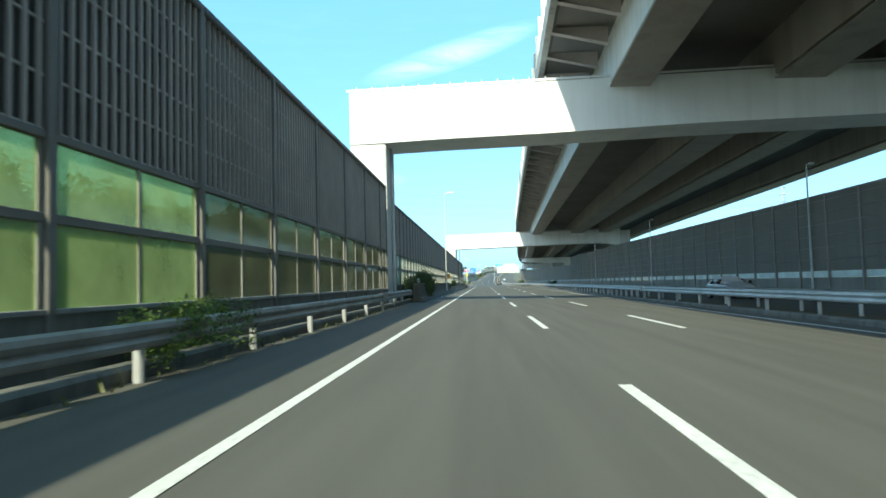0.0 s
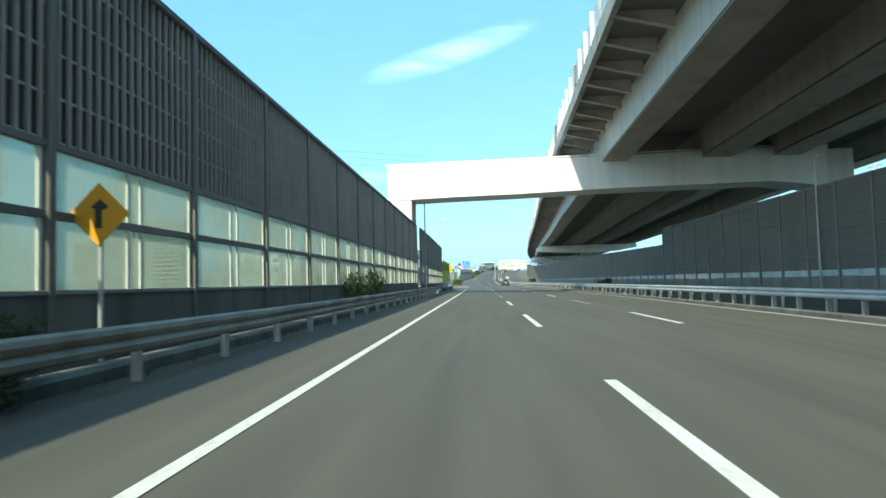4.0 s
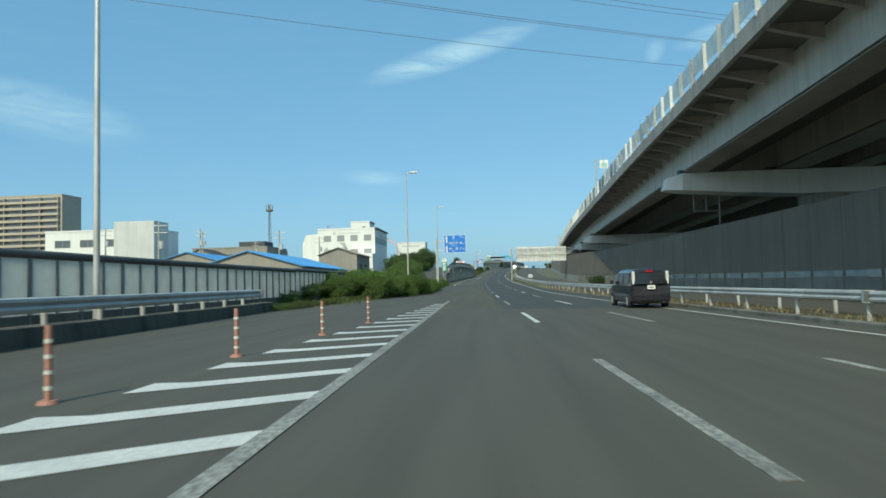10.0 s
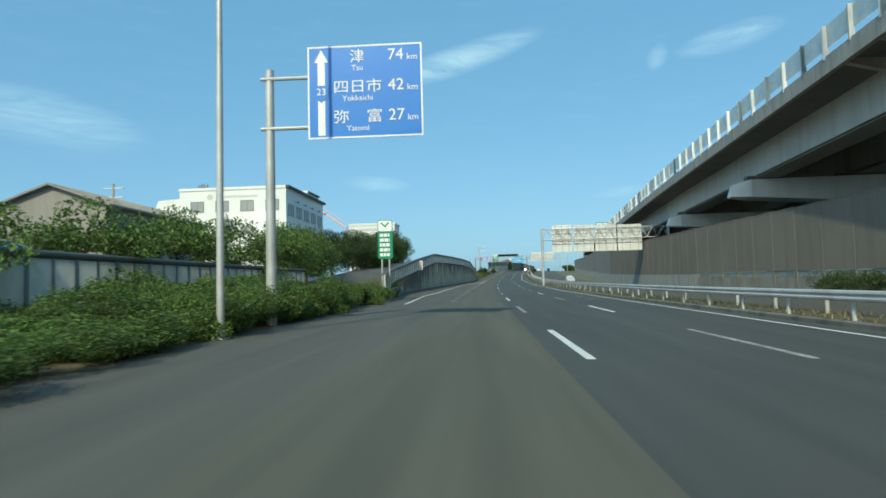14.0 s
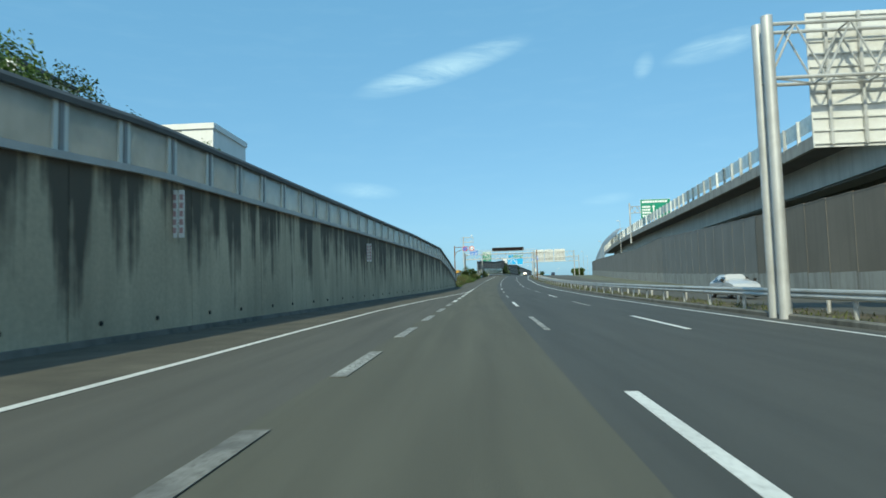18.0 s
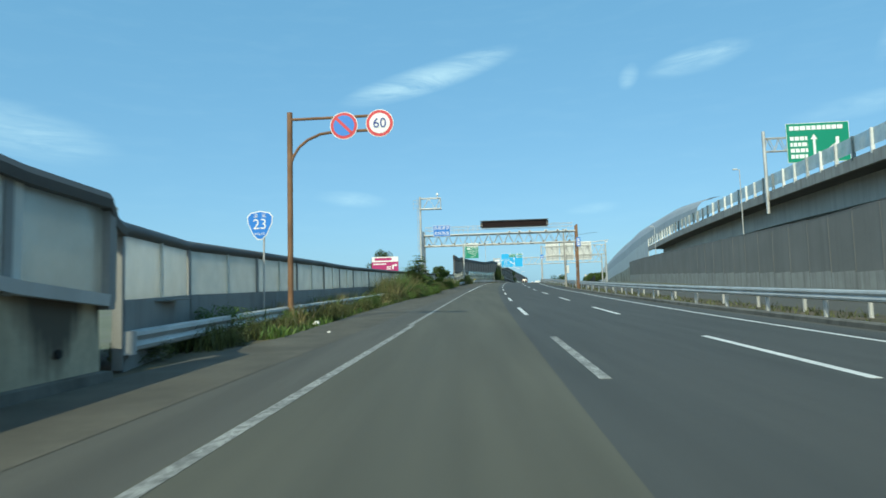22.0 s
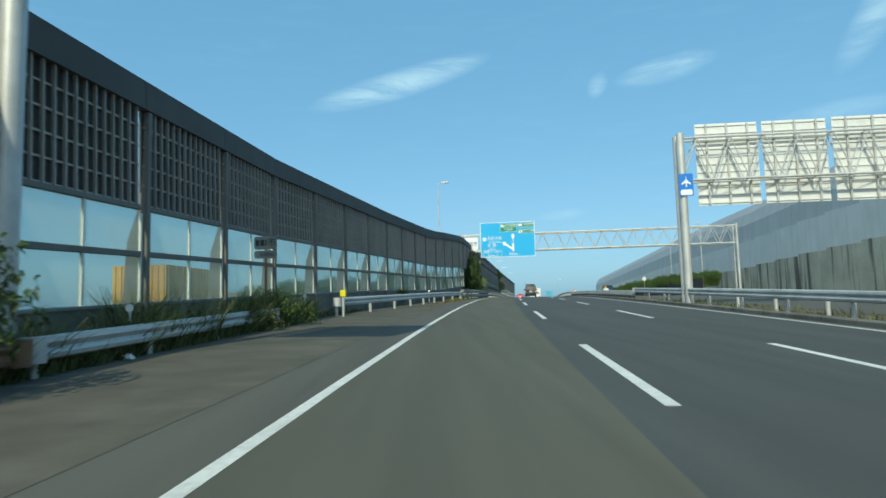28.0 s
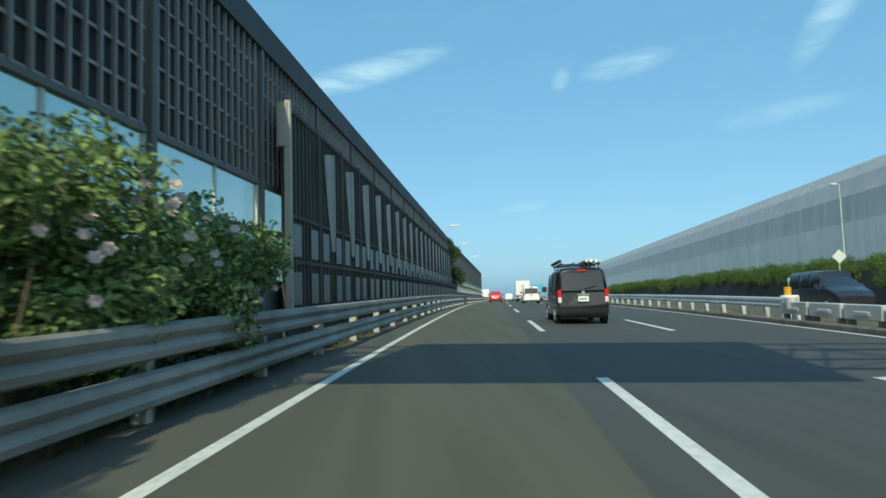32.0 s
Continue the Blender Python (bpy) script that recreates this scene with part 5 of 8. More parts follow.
def flat(parent, pts, material, y=-0.012, name="mark"):
    """A thin flat shape from (x, z) corners."""
    return part(name, shape([[Vector((x, y, z)) for x, z in pts], [Vector((x, y + 0.006, z)) for x, z in pts]], True, True), material, parent)


def disc(parent, x, z, r, material, y, name="face", n=28, t=0.008):
    bm = bar(bmesh.new(), (x, y, z), (x, y + t, z), r, n)
    return part(name, bm, material, parent)


def dim_bars(parent, x0, x1, z0, z1, rows, material, y=-0.012, seed=1, gap=0.35, vertical=False):
    """Writing too small to read, as plain bars."""
    rng = random.Random(seed)
    for r in range(rows):
        hh = (z1 - z0) / rows
        z = z1 - hh * (r + 1) + hh * gap / 2
        x = x0
        while x < x1 - 0.02:
            w = min(x1 - x, rng.uniform(0.5, 1.1) * hh * (1 - gap) * 1.2)
            part("lettering", box(bmesh.new(), x + w / 2, y + 0.003, z, w, 0.006, hh * (1 - gap)), material, parent)
            x += w + hh * 0.12


# tall yellow board at the slip road's nose
p = thing("merge_sign", at(203.5, -4.66, -0.1), "tall yellow warning board with dark markings on twin posts", "road sign")
for x in (-0.12, 0.12):
    part("post", bar(bmesh.new(), (x, 0.06, 0), (x, 0.06, 3.2), 0.04, 8), "galv", p, smooth=True)
b_ = plate("board", p, -0.28, 0.24, 3.1, 4.38, "sign_yellow")
flat(b_, [(-0.14, 4.2), (-0.02, 4.3), (0.1, 4.2), (0.1, 4.14), (-0.14, 4.14)], "ink")
dim_bars(b_, -0.16, 0.12, 3.2, 4.05, 5, "ink", seed=3, gap=0.3)
q = thing("round_sign_back", at(204.2, -4.45, -0.1), "dark back of a round sign on a thin post", "road sign")
part("post", bar(bmesh.new(), (0, 0.05, 0), (0, 0.05, 3.6), 0.035, 8), "galv", q, smooth=True)
disc(q, 0, 3.35, 0.3, "ink", 0.0, "face")
part("plate", box(bmesh.new(), 0, 0.0, 2.75, 0.3, 0.02, 0.2), "ink", q)

# orange-yellow diamond sign on the barrier
p = thing("warning_sign", at(97, -5.2, 0), "yellow diamond warning sign with a dark bent arrow", "road sign")
part("post", bar(bmesh.new(), (0, 0.05, 0), (0, 0.05, 2.6), 0.035, 8), "galv", p, smooth=True)
o = part("face", box(bmesh.new(), 0, 0, -0.32, 0.64, 0.02, 0.64), "sign_orange", p, m=Matrix.Translation((0, 0, 2.2)) @ Matrix.Rotation(radians(45), 4, "Y"))
flat(p, [(-0.05, 2.0), (0.05, 2.0), (0.05, 2.25), (0.15, 2.3), (0.02, 2.42), (-0.12, 2.3), (-0.05, 2.28)], "ink", -0.016)

# blue distance sign
p = thing("distance_sign", at(323.8, -6.3, -0.1), "blue distance board with white place names on a thick steel post", "road sign")
part("post", bar(bmesh.new(), (0, 0.2, 0), (0, 0.2, 7.9), 0.16, 14, 0.13), "galv", p, smooth=True)
for z in (6.05, 7.6):
    part("arm", bar(bmesh.new(), (-0.25, 0.12, z), (1.5, 0.12, z), 0.06, 8), "galv", p, smooth=True)
b_ = plate("board", p, 1.25, 4.75, 5.65, 8.5, "sign_blue", rim=0.05)
flat(b_, [(1.56, 5.75), (1.78, 5.75), (1.78, 8.0), (1.88, 8.0), (1.67, 8.4), (1.46, 8.0), (1.56, 8.0)], "sign_white")
flat(b_, [(1.44, 7.28), (1.9, 7.28), (1.92, 7.1), (1.8, 6.85), (1.67, 6.76), (1.54, 6.85), (1.42, 7.1)], "sign_blue", -0.02)
lettering(b_, "23", 1.67, 7.08, 0.3, y=-0.028)
for z, a, en, km in ((8.13, "津", "Tsu", "74"), (7.2, "四日市", "Yokkaichi", "42"), (6.28, "弥　富", "Yatomi", "27")):
    lettering(b_, a, 2.78, z, 0.44, width={"津": 0.42, "四日市": 1.45}.get(a, 1.45))
    lettering(b_, en, 2.78, z - 0.34, 0.24)
    lettering(b_, km, 3.95, z + 0.02, 0.5)
    lettering(b_, "km", 4.45, z - 0.06, 0.27)

# narrow green sign on twin posts
p = thing("green_sign", at(347.6, -6.4, -0.1), "narrow green upright sign with a white top on twin posts", "road sign")
for x in (-0.25, 0.25):
    part("post", bar(bmesh.new(), (x, 0.1, 0), (x, 0.1, 5.3), 0.06, 8), "galv", p, smooth=True)
b_ = plate("board", p, -0.5, 0.5, 2.9, 5.5, "sign_green")
plate("panel", b_, -0.46, 0.46, 4.75, 5.46, "sign_white", -0.01, 0.008)
flat(b_, [(-0.3, 5.3), (0.0, 5.0), (0.3, 5.3), (0.22, 5.36), (0.0, 5.14), (-0.22, 5.36)], "sign_green", -0.022)
dim_bars(b_, -0.36, 0.3, 3.0, 4.65, 5, "sign_white", seed=5)

# lettered plates on the retaining wall
for s, u, z, w, h in ((382, -7.6, 2.5, 0.46, 1.1), (405, -7.75, 2.45, 0.34, 1.25), (427.6, -6.9, 2.5, 0.3, 1.1)):
    p = thing("wall_plate", at(s, u, z), "white plate with faded red writing on the wall", "sign", "wall plates")
    for k in (-1, 1):
        plate("panel", p, k * w * 0.27 - w * 0.22, k * w * 0.27 + w * 0.22, 0.0, h, "sign_white", 0.0, 0.02)
        dim_bars(p, k * w * 0.27 - w * 0.13, k * w * 0.27 + w * 0.13, 0.08, h - 0.08, 5, "red_faded", -0.014, seed=int(s) + k)
    part("stay", bar(bmesh.new(), (-0.35, 0.05, 0.2), (0, 0.05, 0.2), 0.02, 6), "galv", p)

c = thing("cable_pipe", Matrix.Identity(4), "twin dark conduits bending down the stained wall", "pipe")
for o in (0.0, 0.22):
    q = [W(382.1 + o, -7.85, 2.55), W(381.7 + o, -7.88, 2.15), W(381.1 + o, -7.9, 1.75), W(380.9 + o, -7.92, 1.4), W(380.9 + o, -7.92, 0.1)]
    bm = bmesh.new()
    for a, b in zip(q, q[1:]):
        bar(bm, a, b, 0.035, 8)
    part("pipe", bm, "fence_grey", c, smooth=True)

# cantilever pole with two round signs, and the route shield
p = thing("sign_pole", at(490.5, -5.48, -0.1), "rusty brown pole with an arm carrying two round road signs", "road sign")
part("pole", bar(bmesh.new(), (0, 0.1, 0), (0, 0.1, 6.5), 0.085, 12), "rust", p, smooth=True)
part("arm", bar(bmesh.new(), (0, 0.1, 6.28), (2.95, 0.1, 6.3), 0.045, 8), "rust", p, smooth=True)
bm = bmesh.new()
pts = [Vector((0, 0.1, 4.85))] + [Vector((1.35 - 1.3 * math.cos(a), 0.1, 4.85 + 1.0 * math.sin(a))) for a in (0.3, 0.6, 0.9, 1.25, 1.57)] + [Vector((2.9, 0.1, 5.86))]
for a, b in zip(pts, pts[1:]):
    bar(bm, a, b, 0.045, 8)
part("brace", bm, "rust", p, smooth=True)
sg = disc(p, 1.68, 6.0, 0.42, "sign_white", 0.0, "no_parking_sign")
disc(sg, 1.68, 6.0, 0.40, "sign_red", -0.006, "ring")
disc(sg, 1.68, 6.0, 0.315, "sign_blue", -0.012, "face")
flat(sg, [(1.42, 6.2), (1.48, 6.26), (1.94, 5.8), (1.88, 5.74)], "sign_red", -0.018)
sg = disc(p, 2.76, 6.03, 0.42, "sign_white", 0.0, "speed_sign")
disc(sg, 2.76, 6.03, 0.40, "sign_red", -0.006, "ring")
disc(sg, 2.76, 6.03, 0.31, "sign_white", -0.012, "face")
lettering(sg, "60", 2.76, 6.02, 0.42, "ink_navy", -0.022)
p = thing("route_shield", at(489.8, -6.12, -0.1), "blue rounded triangle route shield with white number on a thin post", "road sign")
part("post", bar(bmesh.new(), (0.1, 0.05, 0), (0.1, 0.05, 2.7), 0.03, 8), "galv", p, smooth=True)
SH = [(-0.38, 3.26), (-0.28, 3.37), (0.0, 3.42), (0.28, 3.37), (0.38, 3.26), (0.36, 3.06), (0.2, 2.72), (0.07, 2.58), (-0.07, 2.58), (-0.2, 2.72), (-0.36, 3.06)]
sh = flat(p, SH, "sign_white", 0.0, "plate")
flat(sh, [(x * 0.92, 3.03 + (z - 3.03) * 0.92) for x, z in SH], "sign_blue", -0.008, "face")
lettering(sh, "23", 0.0, 3.02, 0.42)
lettering(sh, "国　道", 0.0, 3.27, 0.12)
lettering(sh, "ROUTE", 0.0, 2.75, 0.09)


# ---- gantries ----
def truss(bm, x0, x1, z0, z1, y0, y1, bay, r=0.06, rd=0.035):
    """A four-chord box truss along x."""
    for y in (y0, y1):
        for z in (z0, z1):
            bar(bm, (x0, y, z), (x1, y, z), r, 8)
    n = max(1, round((x1 - x0) / bay))
    for i in range(n):
        a, b = x0 + (x1 - x0) * i / n, x0 + (x1 - x0) * (i + 1) / n
        mid = (a + b) / 2
        for y in (y0, y1):
            bar(bm, (a, y, z0), (mid, y, z1), rd, 6)
            bar(bm, (mid, y, z1), (b, y, z0), rd, 6)
        bar(bm, (a, y0, z0), (a, y1, z0), rd, 6)
        bar(bm, (mid, y0, z1), (mid, y1, z1), rd, 6)
        bar(bm, (a, y0, z0), (b, y1, z0), rd * 0.8, 5)
    return bm


g = thing("gantry", at(544.55, 0, 0), "steel truss gantry with cameras, message board and one rusty leg", "gantry")
part("truss", truss(bmesh.new(), -7.3, 10.0, 5.2, 6.4, 0.0, 1.25, 1.15, 0.06, 0.026), "galv", g, smooth=True)
BEAM = mesh_of("crossbeam", box(bmesh.new(), 0, 0.62, 5.27, 0.14, 1.25, 0.18), "post_dark")
for i in range(12):
    part("crossbeam", BEAM, None, g, "dark cross beam under the truss", m=Matrix.Translation((-6.6 + 1.45 * i, 0, 0)))
bm = bmesh.new()
box(bm, 1.3, 0.7, 6.45, 17.2, 0.9, 0.05)
part("walkway", bm, "galv", g, "steel grating walkway")
bm = bmesh.new()
for z in (7.0, 7.35):
    bar(bm, (-7.0, 0.1, z), (9.8, 0.1, z), 0.022, 6)
    bar(bm, (-7.0, 1.2, z), (9.8, 1.2, z), 0.025, 6)
for i in range(12):
    bar(bm, (-7.0 + i * 0.55, 0.1, 6.6), (-7.0 + i * 0.55, 0.1, 7.35), 0.02, 5)
part("railing", bm, "galv", g)
bd = part("message_board", bevelled(box(bmesh.new(), 3.2, 0.35, 7.06, 7.7, 0.5, 0.8), 0.12, 3), "cap_dark", g, "long dark electronic message board, switched off")
M["led"] = mat("led", (0.014, 0.007, 0.007), 0.7, var=0.3, scale=40, spec=0.2)
part("screen", box(bmesh.new(), 3.2, 0.085, 7.18, 7.2, 0.03, 0.55), "led", bd, "dim red-brown LED screen")
part("hood", box(bmesh.new(), 3.2, 0.0, 7.83, 7.7, 0.3, 0.04), "cap_dark", bd)
b_ = plate("notice", g, -6.06, -4.1, 6.25, 7.52, "sign_blue", -0.1, rim=0.03)
lettering(b_, "自動速度", -5.08, 7.2, 0.44, y=-0.115, width=1.7)
lettering(b_, "取締路線", -5.08, 6.58, 0.44, y=-0.115, width=1.7)
for x in (2.6, 3.75, 4.9, 6.7, 8.0, 8.9):
    c = part("camera_box", bevelled(box(bmesh.new(), x, -0.25, 6.35, 0.26, 0.42, 0.24), 0.02, 1), "steel_white", g, "white camera housing")
    part("lens", bar(bmesh.new(), (x, -0.46, 6.47), (x, -0.5, 6.47), 0.07, 10), "ink", c)
    part("mount", bar(bmesh.new(), (x, -0.2, 5.9), (x, -0.2, 6.36), 0.04, 6), "galv", c)
for x in (-0.2, 1.4):
    part("sensor", bevelled(box(bmesh.new(), x, -0.05, 5.15, 0.18, 0.2, 0.18), 0.03, 1), "post_dark", g)
for y in (0.0, 1.25):
    part("leg", bar(bmesh.new(), (-7.25, y, -0.3), (-7.25, y, 6.9), 0.12, 12), "galv", g, smooth=True)
    part("leg", bar(bmesh.new(), (10.15, y, -0.5), (10.15, y, 7.1), 0.11, 12), "rust", g, "rust-brown leg", smooth=True)
BRACE = [mesh_of("brace", bar(bmesh.new(), (0, a, b), (0, c, d), 0.035, 6), "galv") for a, b, c, d in ((0.0, 0.0, 1.25, 0.6), (1.25, 0.6, 0.0, 1.15))]
for x in (-7.25, 10.15):
    for k in range(5):
        for me in BRACE:
            part("brace", me, None, g, m=Matrix.Translation((x, 0, 0.4 + k * 1.15)))
b_ = plate("notice", g, 10.05, 10.5, 4.6, 5.6, "sign_blue", -0.16, 0.03)
dim_bars(b_, 10.12, 10.43, 4.68, 5.52, 4, "sign_white", -0.175, seed=9)
for x, y, z in ((-7.35, -0.45, 0.35), (-7.05, 1.5, -0.05)):
    part("cabinet", bevelled(box(bmesh.new(), x, y, 1.3 + z, 0.4, 0.35, 1.3), 0.02, 1), "panel_pale", g, "pale control cabinet")

t_ = thing("camera_tower", at(543.9, -7.42, -0.2), "tall pale steel pole with a trussed arm, platform and camera", "camera tower")
part("pole", bar(bmesh.new(), (0, 0, 0), (0, 0, 10.9), 0.12, 14), "galv", t_, smooth=True)
bm = bmesh.new()
for x in (-0.35, -0.2):
    bar(bm, (x, 0.1, 4.5), (x, 0.1, 10.8), 0.02, 6)
for k in range(20):
    bar(bm, (-0.35, 0.1, 4.7 + k * 0.3), (-0.2, 0.1, 4.7 + k * 0.3), 0.012, 5)
part("ladder", bm, "galv", t_)
for y in (-0.3, 0.3):
    for z in (10.7, 9.5):
        part("arm_chord", bar(bmesh.new(), (0, y, z), (2.35, y, z), 0.045, 8), "galv", t_, smooth=True)
    for a, b in ((0.3, 1.0), (1.7, 1.0), (1.7, 2.35)):
        part("arm_brace", bar(bmesh.new(), (a, y, 9.5), (b, y, 10.7), 0.025, 6), "galv", t_)
    part("arm_post", bar(bmesh.new(), (2.35, y, 9.5), (2.35, y, 10.7), 0.03, 6), "galv", t_)
part("platform", box(bmesh.new(), 1.2, 0, 9.42, 2.5, 0.7, 0.06), "galv", t_)
for x in (-0.75, -0.05):
    part("cage_post", bar(bmesh.new(), (x, -0.3, 9.4), (x, -0.3, 10.5), 0.018, 5), "galv", t_)
for z in (9.6, 10.1, 10.5):
    part("cage_rail", bar(bmesh.new(), (-0.75, -0.3, z), (-0.05, -0.3, z), 0.018, 5), "galv", t_)
c = part("camera_head", bevelled(box(bmesh.new(), 2.0, 0, 11.0, 0.26, 0.36, 0.28), 0.05, 2), "steel_white", t_, "white swivel camera")
part("stalk", bar(bmesh.new(), (2.0, 0, 10.7), (2.0, 0, 11.03), 0.05, 8), "galv", c)


def sign_back_gantry(s, u0, zlo, zhi, panels, u1, label, post_r=0.17):
    """A truss over the opposite road that shows only the backs of its signs."""
    g = thing("sign_gantry", at(s, 0, 0), label, "gantry", "sign gantries")
    for y in (0.0, 0.7):
        part("leg", bar(bmesh.new(), (u0, y, -0.4), (u0, y, zhi + 0.25), post_r, 12), "galv", g, smooth=True)
    part("truss", truss(bmesh.new(), u0, u1, zlo, zhi, 0.0, 0.7, 1.6), "galv", g, smooth=True)
    for y in (0.0, 0.7):
        part("leg", bar(bmesh.new(), (u1, y, -0.6), (u1, y, zhi + 0.25), post_r * 0.8, 10), "galv", g, smooth=True)
    for a, b, z0, z1 in panels:
        pn = part("sign_panel", box(bmesh.new(), (a + b) / 2, 1.0, z0, b - a, 0.04, z1 - z0), "sign_back", g, "pale grey back of a road sign")
        for k in range(11):
            part("stiffener", box(bmesh.new(), (a + b) / 2, 0.95, z0 + 0.1 + (z1 - z0 - 0.25) * k / 10, b - a - 0.06, 0.06, 0.06), "sign_back", pn)
        for k in range(3):
            part("upright", box(bmesh.new(), a + (b - a) * (k + 0.5) / 3, 0.86, z0 + 0.05, 0.09, 0.1, z1 - z0 - 0.1), "galv", pn)
    return g


sign_back_gantry(408.7, 9.1, 7.2, 8.9, [(10.75, 13.9, 5.2, 9.6), (14.15, 17.4, 5.2, 9.5), (17.6, 21.0, 5.2, 9.45), (21.2, 25.0, 5.2, 9.4)], 29.0, "steel sign gantry over the opposite road seen from behind")
g = sign_back_gantry(627, 9.75, 6.2, 8.4, [(10.8, 13.95, 5.0, 9.35), (14.2, 17.4, 5.0, 9.35), (17.7, 21.6, 5.0, 9.4)], 24.8, "steel sign gantry with three pale sign backs over the opposite road", 0.2)
b_ = plate("airport_sign", g, 9.5, 10.2, 5.35, 6.5, "sign_blue", -0.26)
flat(b_, [(9.82, 5.8), (9.82, 6.02), (9.62, 5.92), (9.62, 6.0), (9.82, 6.18), (9.85, 6.38), (9.88, 6.18), (10.08, 6.0), (10.08, 5.92), (9.88, 6.02), (9.88, 5.8)], "sign_white", -0.275)
plate("panel", b_, 9.56, 10.14, 5.4, 5.68, "sign_white", -0.27, 0.008)

# green motorway sign
p = thing("motorway_sign", at(601.7, -6.5, -0.3), "green and white motorway sign on one thick pale post", "road sign")
part("post", bar(bmesh.new(), (-0.05, 0.2, 0), (-0.05, 0.2, 8.2), 0.17, 14), "galv", p, smooth=True)
for z in (6.2, 7.9):
    part("arm", bar(bmesh.new(), (-0.25, 0.1, z), (1.0, 0.1, z), 0.06, 8), "galv", p, smooth=True)
b_ = plate("board", p, 0.2, 2.98, 5.55, 8.65, "sign_green")
plate("panel", b_, 0.2, 0.6, 8.2, 8.65, "sign_white", -0.008, 0.006)
flat(b_, [(0.36, 8.26), (0.44, 8.26), (0.44, 8.42), (0.52, 8.42), (0.4, 8.58), (0.28, 8.42), (0.36, 8.42)], "sign_green", -0.02)
for k, ch in enumerate("名港トリトン"):
    lettering(b_, ch, 0.4, 7.95 - 0.38 * k, 0.3)
plate("panel", b_, 0.65, 2.96, 7.83, 8.63, "sign_white", -0.008, 0.006)
plate("tag", b_, 0.7, 1.5, 7.98, 8.42, "sign_green", -0.016, 0.006)
lettering(b_, "E1A", 1.1, 8.2, 0.4, y=-0.026)
lettering(b_, "伊勢湾岸道", 2.22, 8.32, 0.34, "sign_green", -0.018, 1.35)
lettering(b_, "ISEWANGAN EXP", 2.22, 8.0, 0.17, "sign_green", -0.018, 1.3)
plate("tag", b_, 0.75, 1.32, 7.28, 7.68, "sign_white", -0.008, 0.006)
lettering(b_, "5", 1.03, 7.47, 0.4, "sign_green", -0.018)
lettering(b_, "名古屋南", 2.17, 7.55, 0.42, width=1.4)
lettering(b_, "Nagoya-minami", 2.17, 7.18, 0.24, width=1.4)
lettering(b_, "四日市", 1.45, 6.78, 0.44, width=1.2)
lettering(b_, "方面", 2.45, 6.82, 0.34, width=0.66)
lettering(b_, "Yokkaichi", 1.85, 6.4, 0.32, width=1.3)
lettering(b_, "1km", 1.7, 5.85, 0.42, width=0.72)
lettering(b_, "先", 2.25, 6.06, 0.24)

# blue direction sign on a truss across the whole road
g = thing("sign_gantry", at(674.2, 0, 0), "white steel truss gantry with a large bright blue direction sign", "gantry", "sign gantries")
part("truss", truss(bmesh.new(), -5.4, 28.0, 5.85, 7.95, 0.12, 1.3, 1.9, 0.085, 0.04), "galv", g, smooth=True)
for x in (-5.3, 28.0):
    for y in (0.1, 1.3):
        part("leg", bar(bmesh.new(), (x, y, -0.8), (x, y, 8.2), 0.15, 12), "galv", g, smooth=True)
FLG = mesh_of("flange", bar(bmesh.new(), (-0.12, 0.12, 0), (0.12, 0.12, 0), 0.15, 10), "galv")
for x in (5.0, 12.0, 19.0):
    for z in (5.85, 7.95):
        part("flange", FLG, None, g, m=Matrix.Translation((x, 0, z)))
b_ = plate("board", g, -2.95, 3.87, 5.05, 9.45, "sign_cyan", -0.05, 0.05, rim=0.06)
Y = -0.064
flat(b_, [(1.02, 5.75), (1.24, 5.75), (1.24, 7.6), (1.4, 7.6), (1.13, 8.05), (0.86, 7.6), (1.02, 7.6)], "sign_white", Y)
flat(b_, [(1.05, 5.9), (1.05, 6.2), (0.2, 6.78), (0.3, 6.93), (-0.25, 6.95), (0.0, 6.4), (0.1, 6.56)], "sign_white", Y)
flat(b_, [(0.86, 7.3), (1.4, 7.3), (1.42, 7.05), (1.25, 6.8), (1.13, 6.72), (1.0, 6.8), (0.84, 7.05)], "sign_cyan", Y - 0.008)
lettering(b_, "23", 1.13, 7.05, 0.32, y=Y - 0.016)
lettering(b_, "300m", 1.13, 5.38, 0.5, y=Y, width=1.05)
pl = [(-2.45 + 0.27 * math.cos(a), 7.35 + 0.27 * math.sin(a)) for a in [radians(60 * k) for k in range(6)]]
flat(b_, pl, "sign_white", Y)
lettering(b_, "50", -2.45, 7.34, 0.3, "sign_cyan", Y - 0.01)
lettering(b_, "大府", -1.65, 7.42, 0.56, y=Y, width=0.95)
lettering(b_, "市街", -0.68, 7.42, 0.46, y=Y, width=0.82)
lettering(b_, "Central Obu", -1.15, 6.98, 0.36, y=Y, width=1.5)
lettering(b_, "大 高", -1.55, 6.55, 0.56, y=Y, width=1.1)
lettering(b_, "Odaka", -1.55, 6.12, 0.36, y=Y, width=0.82)
sub = plate("panel", b_, -2.65, -0.3, 5.15, 5.95, "sign_cyan", Y, 0.004, rim=0.03)
lettering(b_, "共和インター", -1.48, 5.7, 0.42, y=Y - 0.008, width=2.05)
lettering(b_, "Kyowa I.C", -1.4, 5.33, 0.3, y=Y - 0.008)
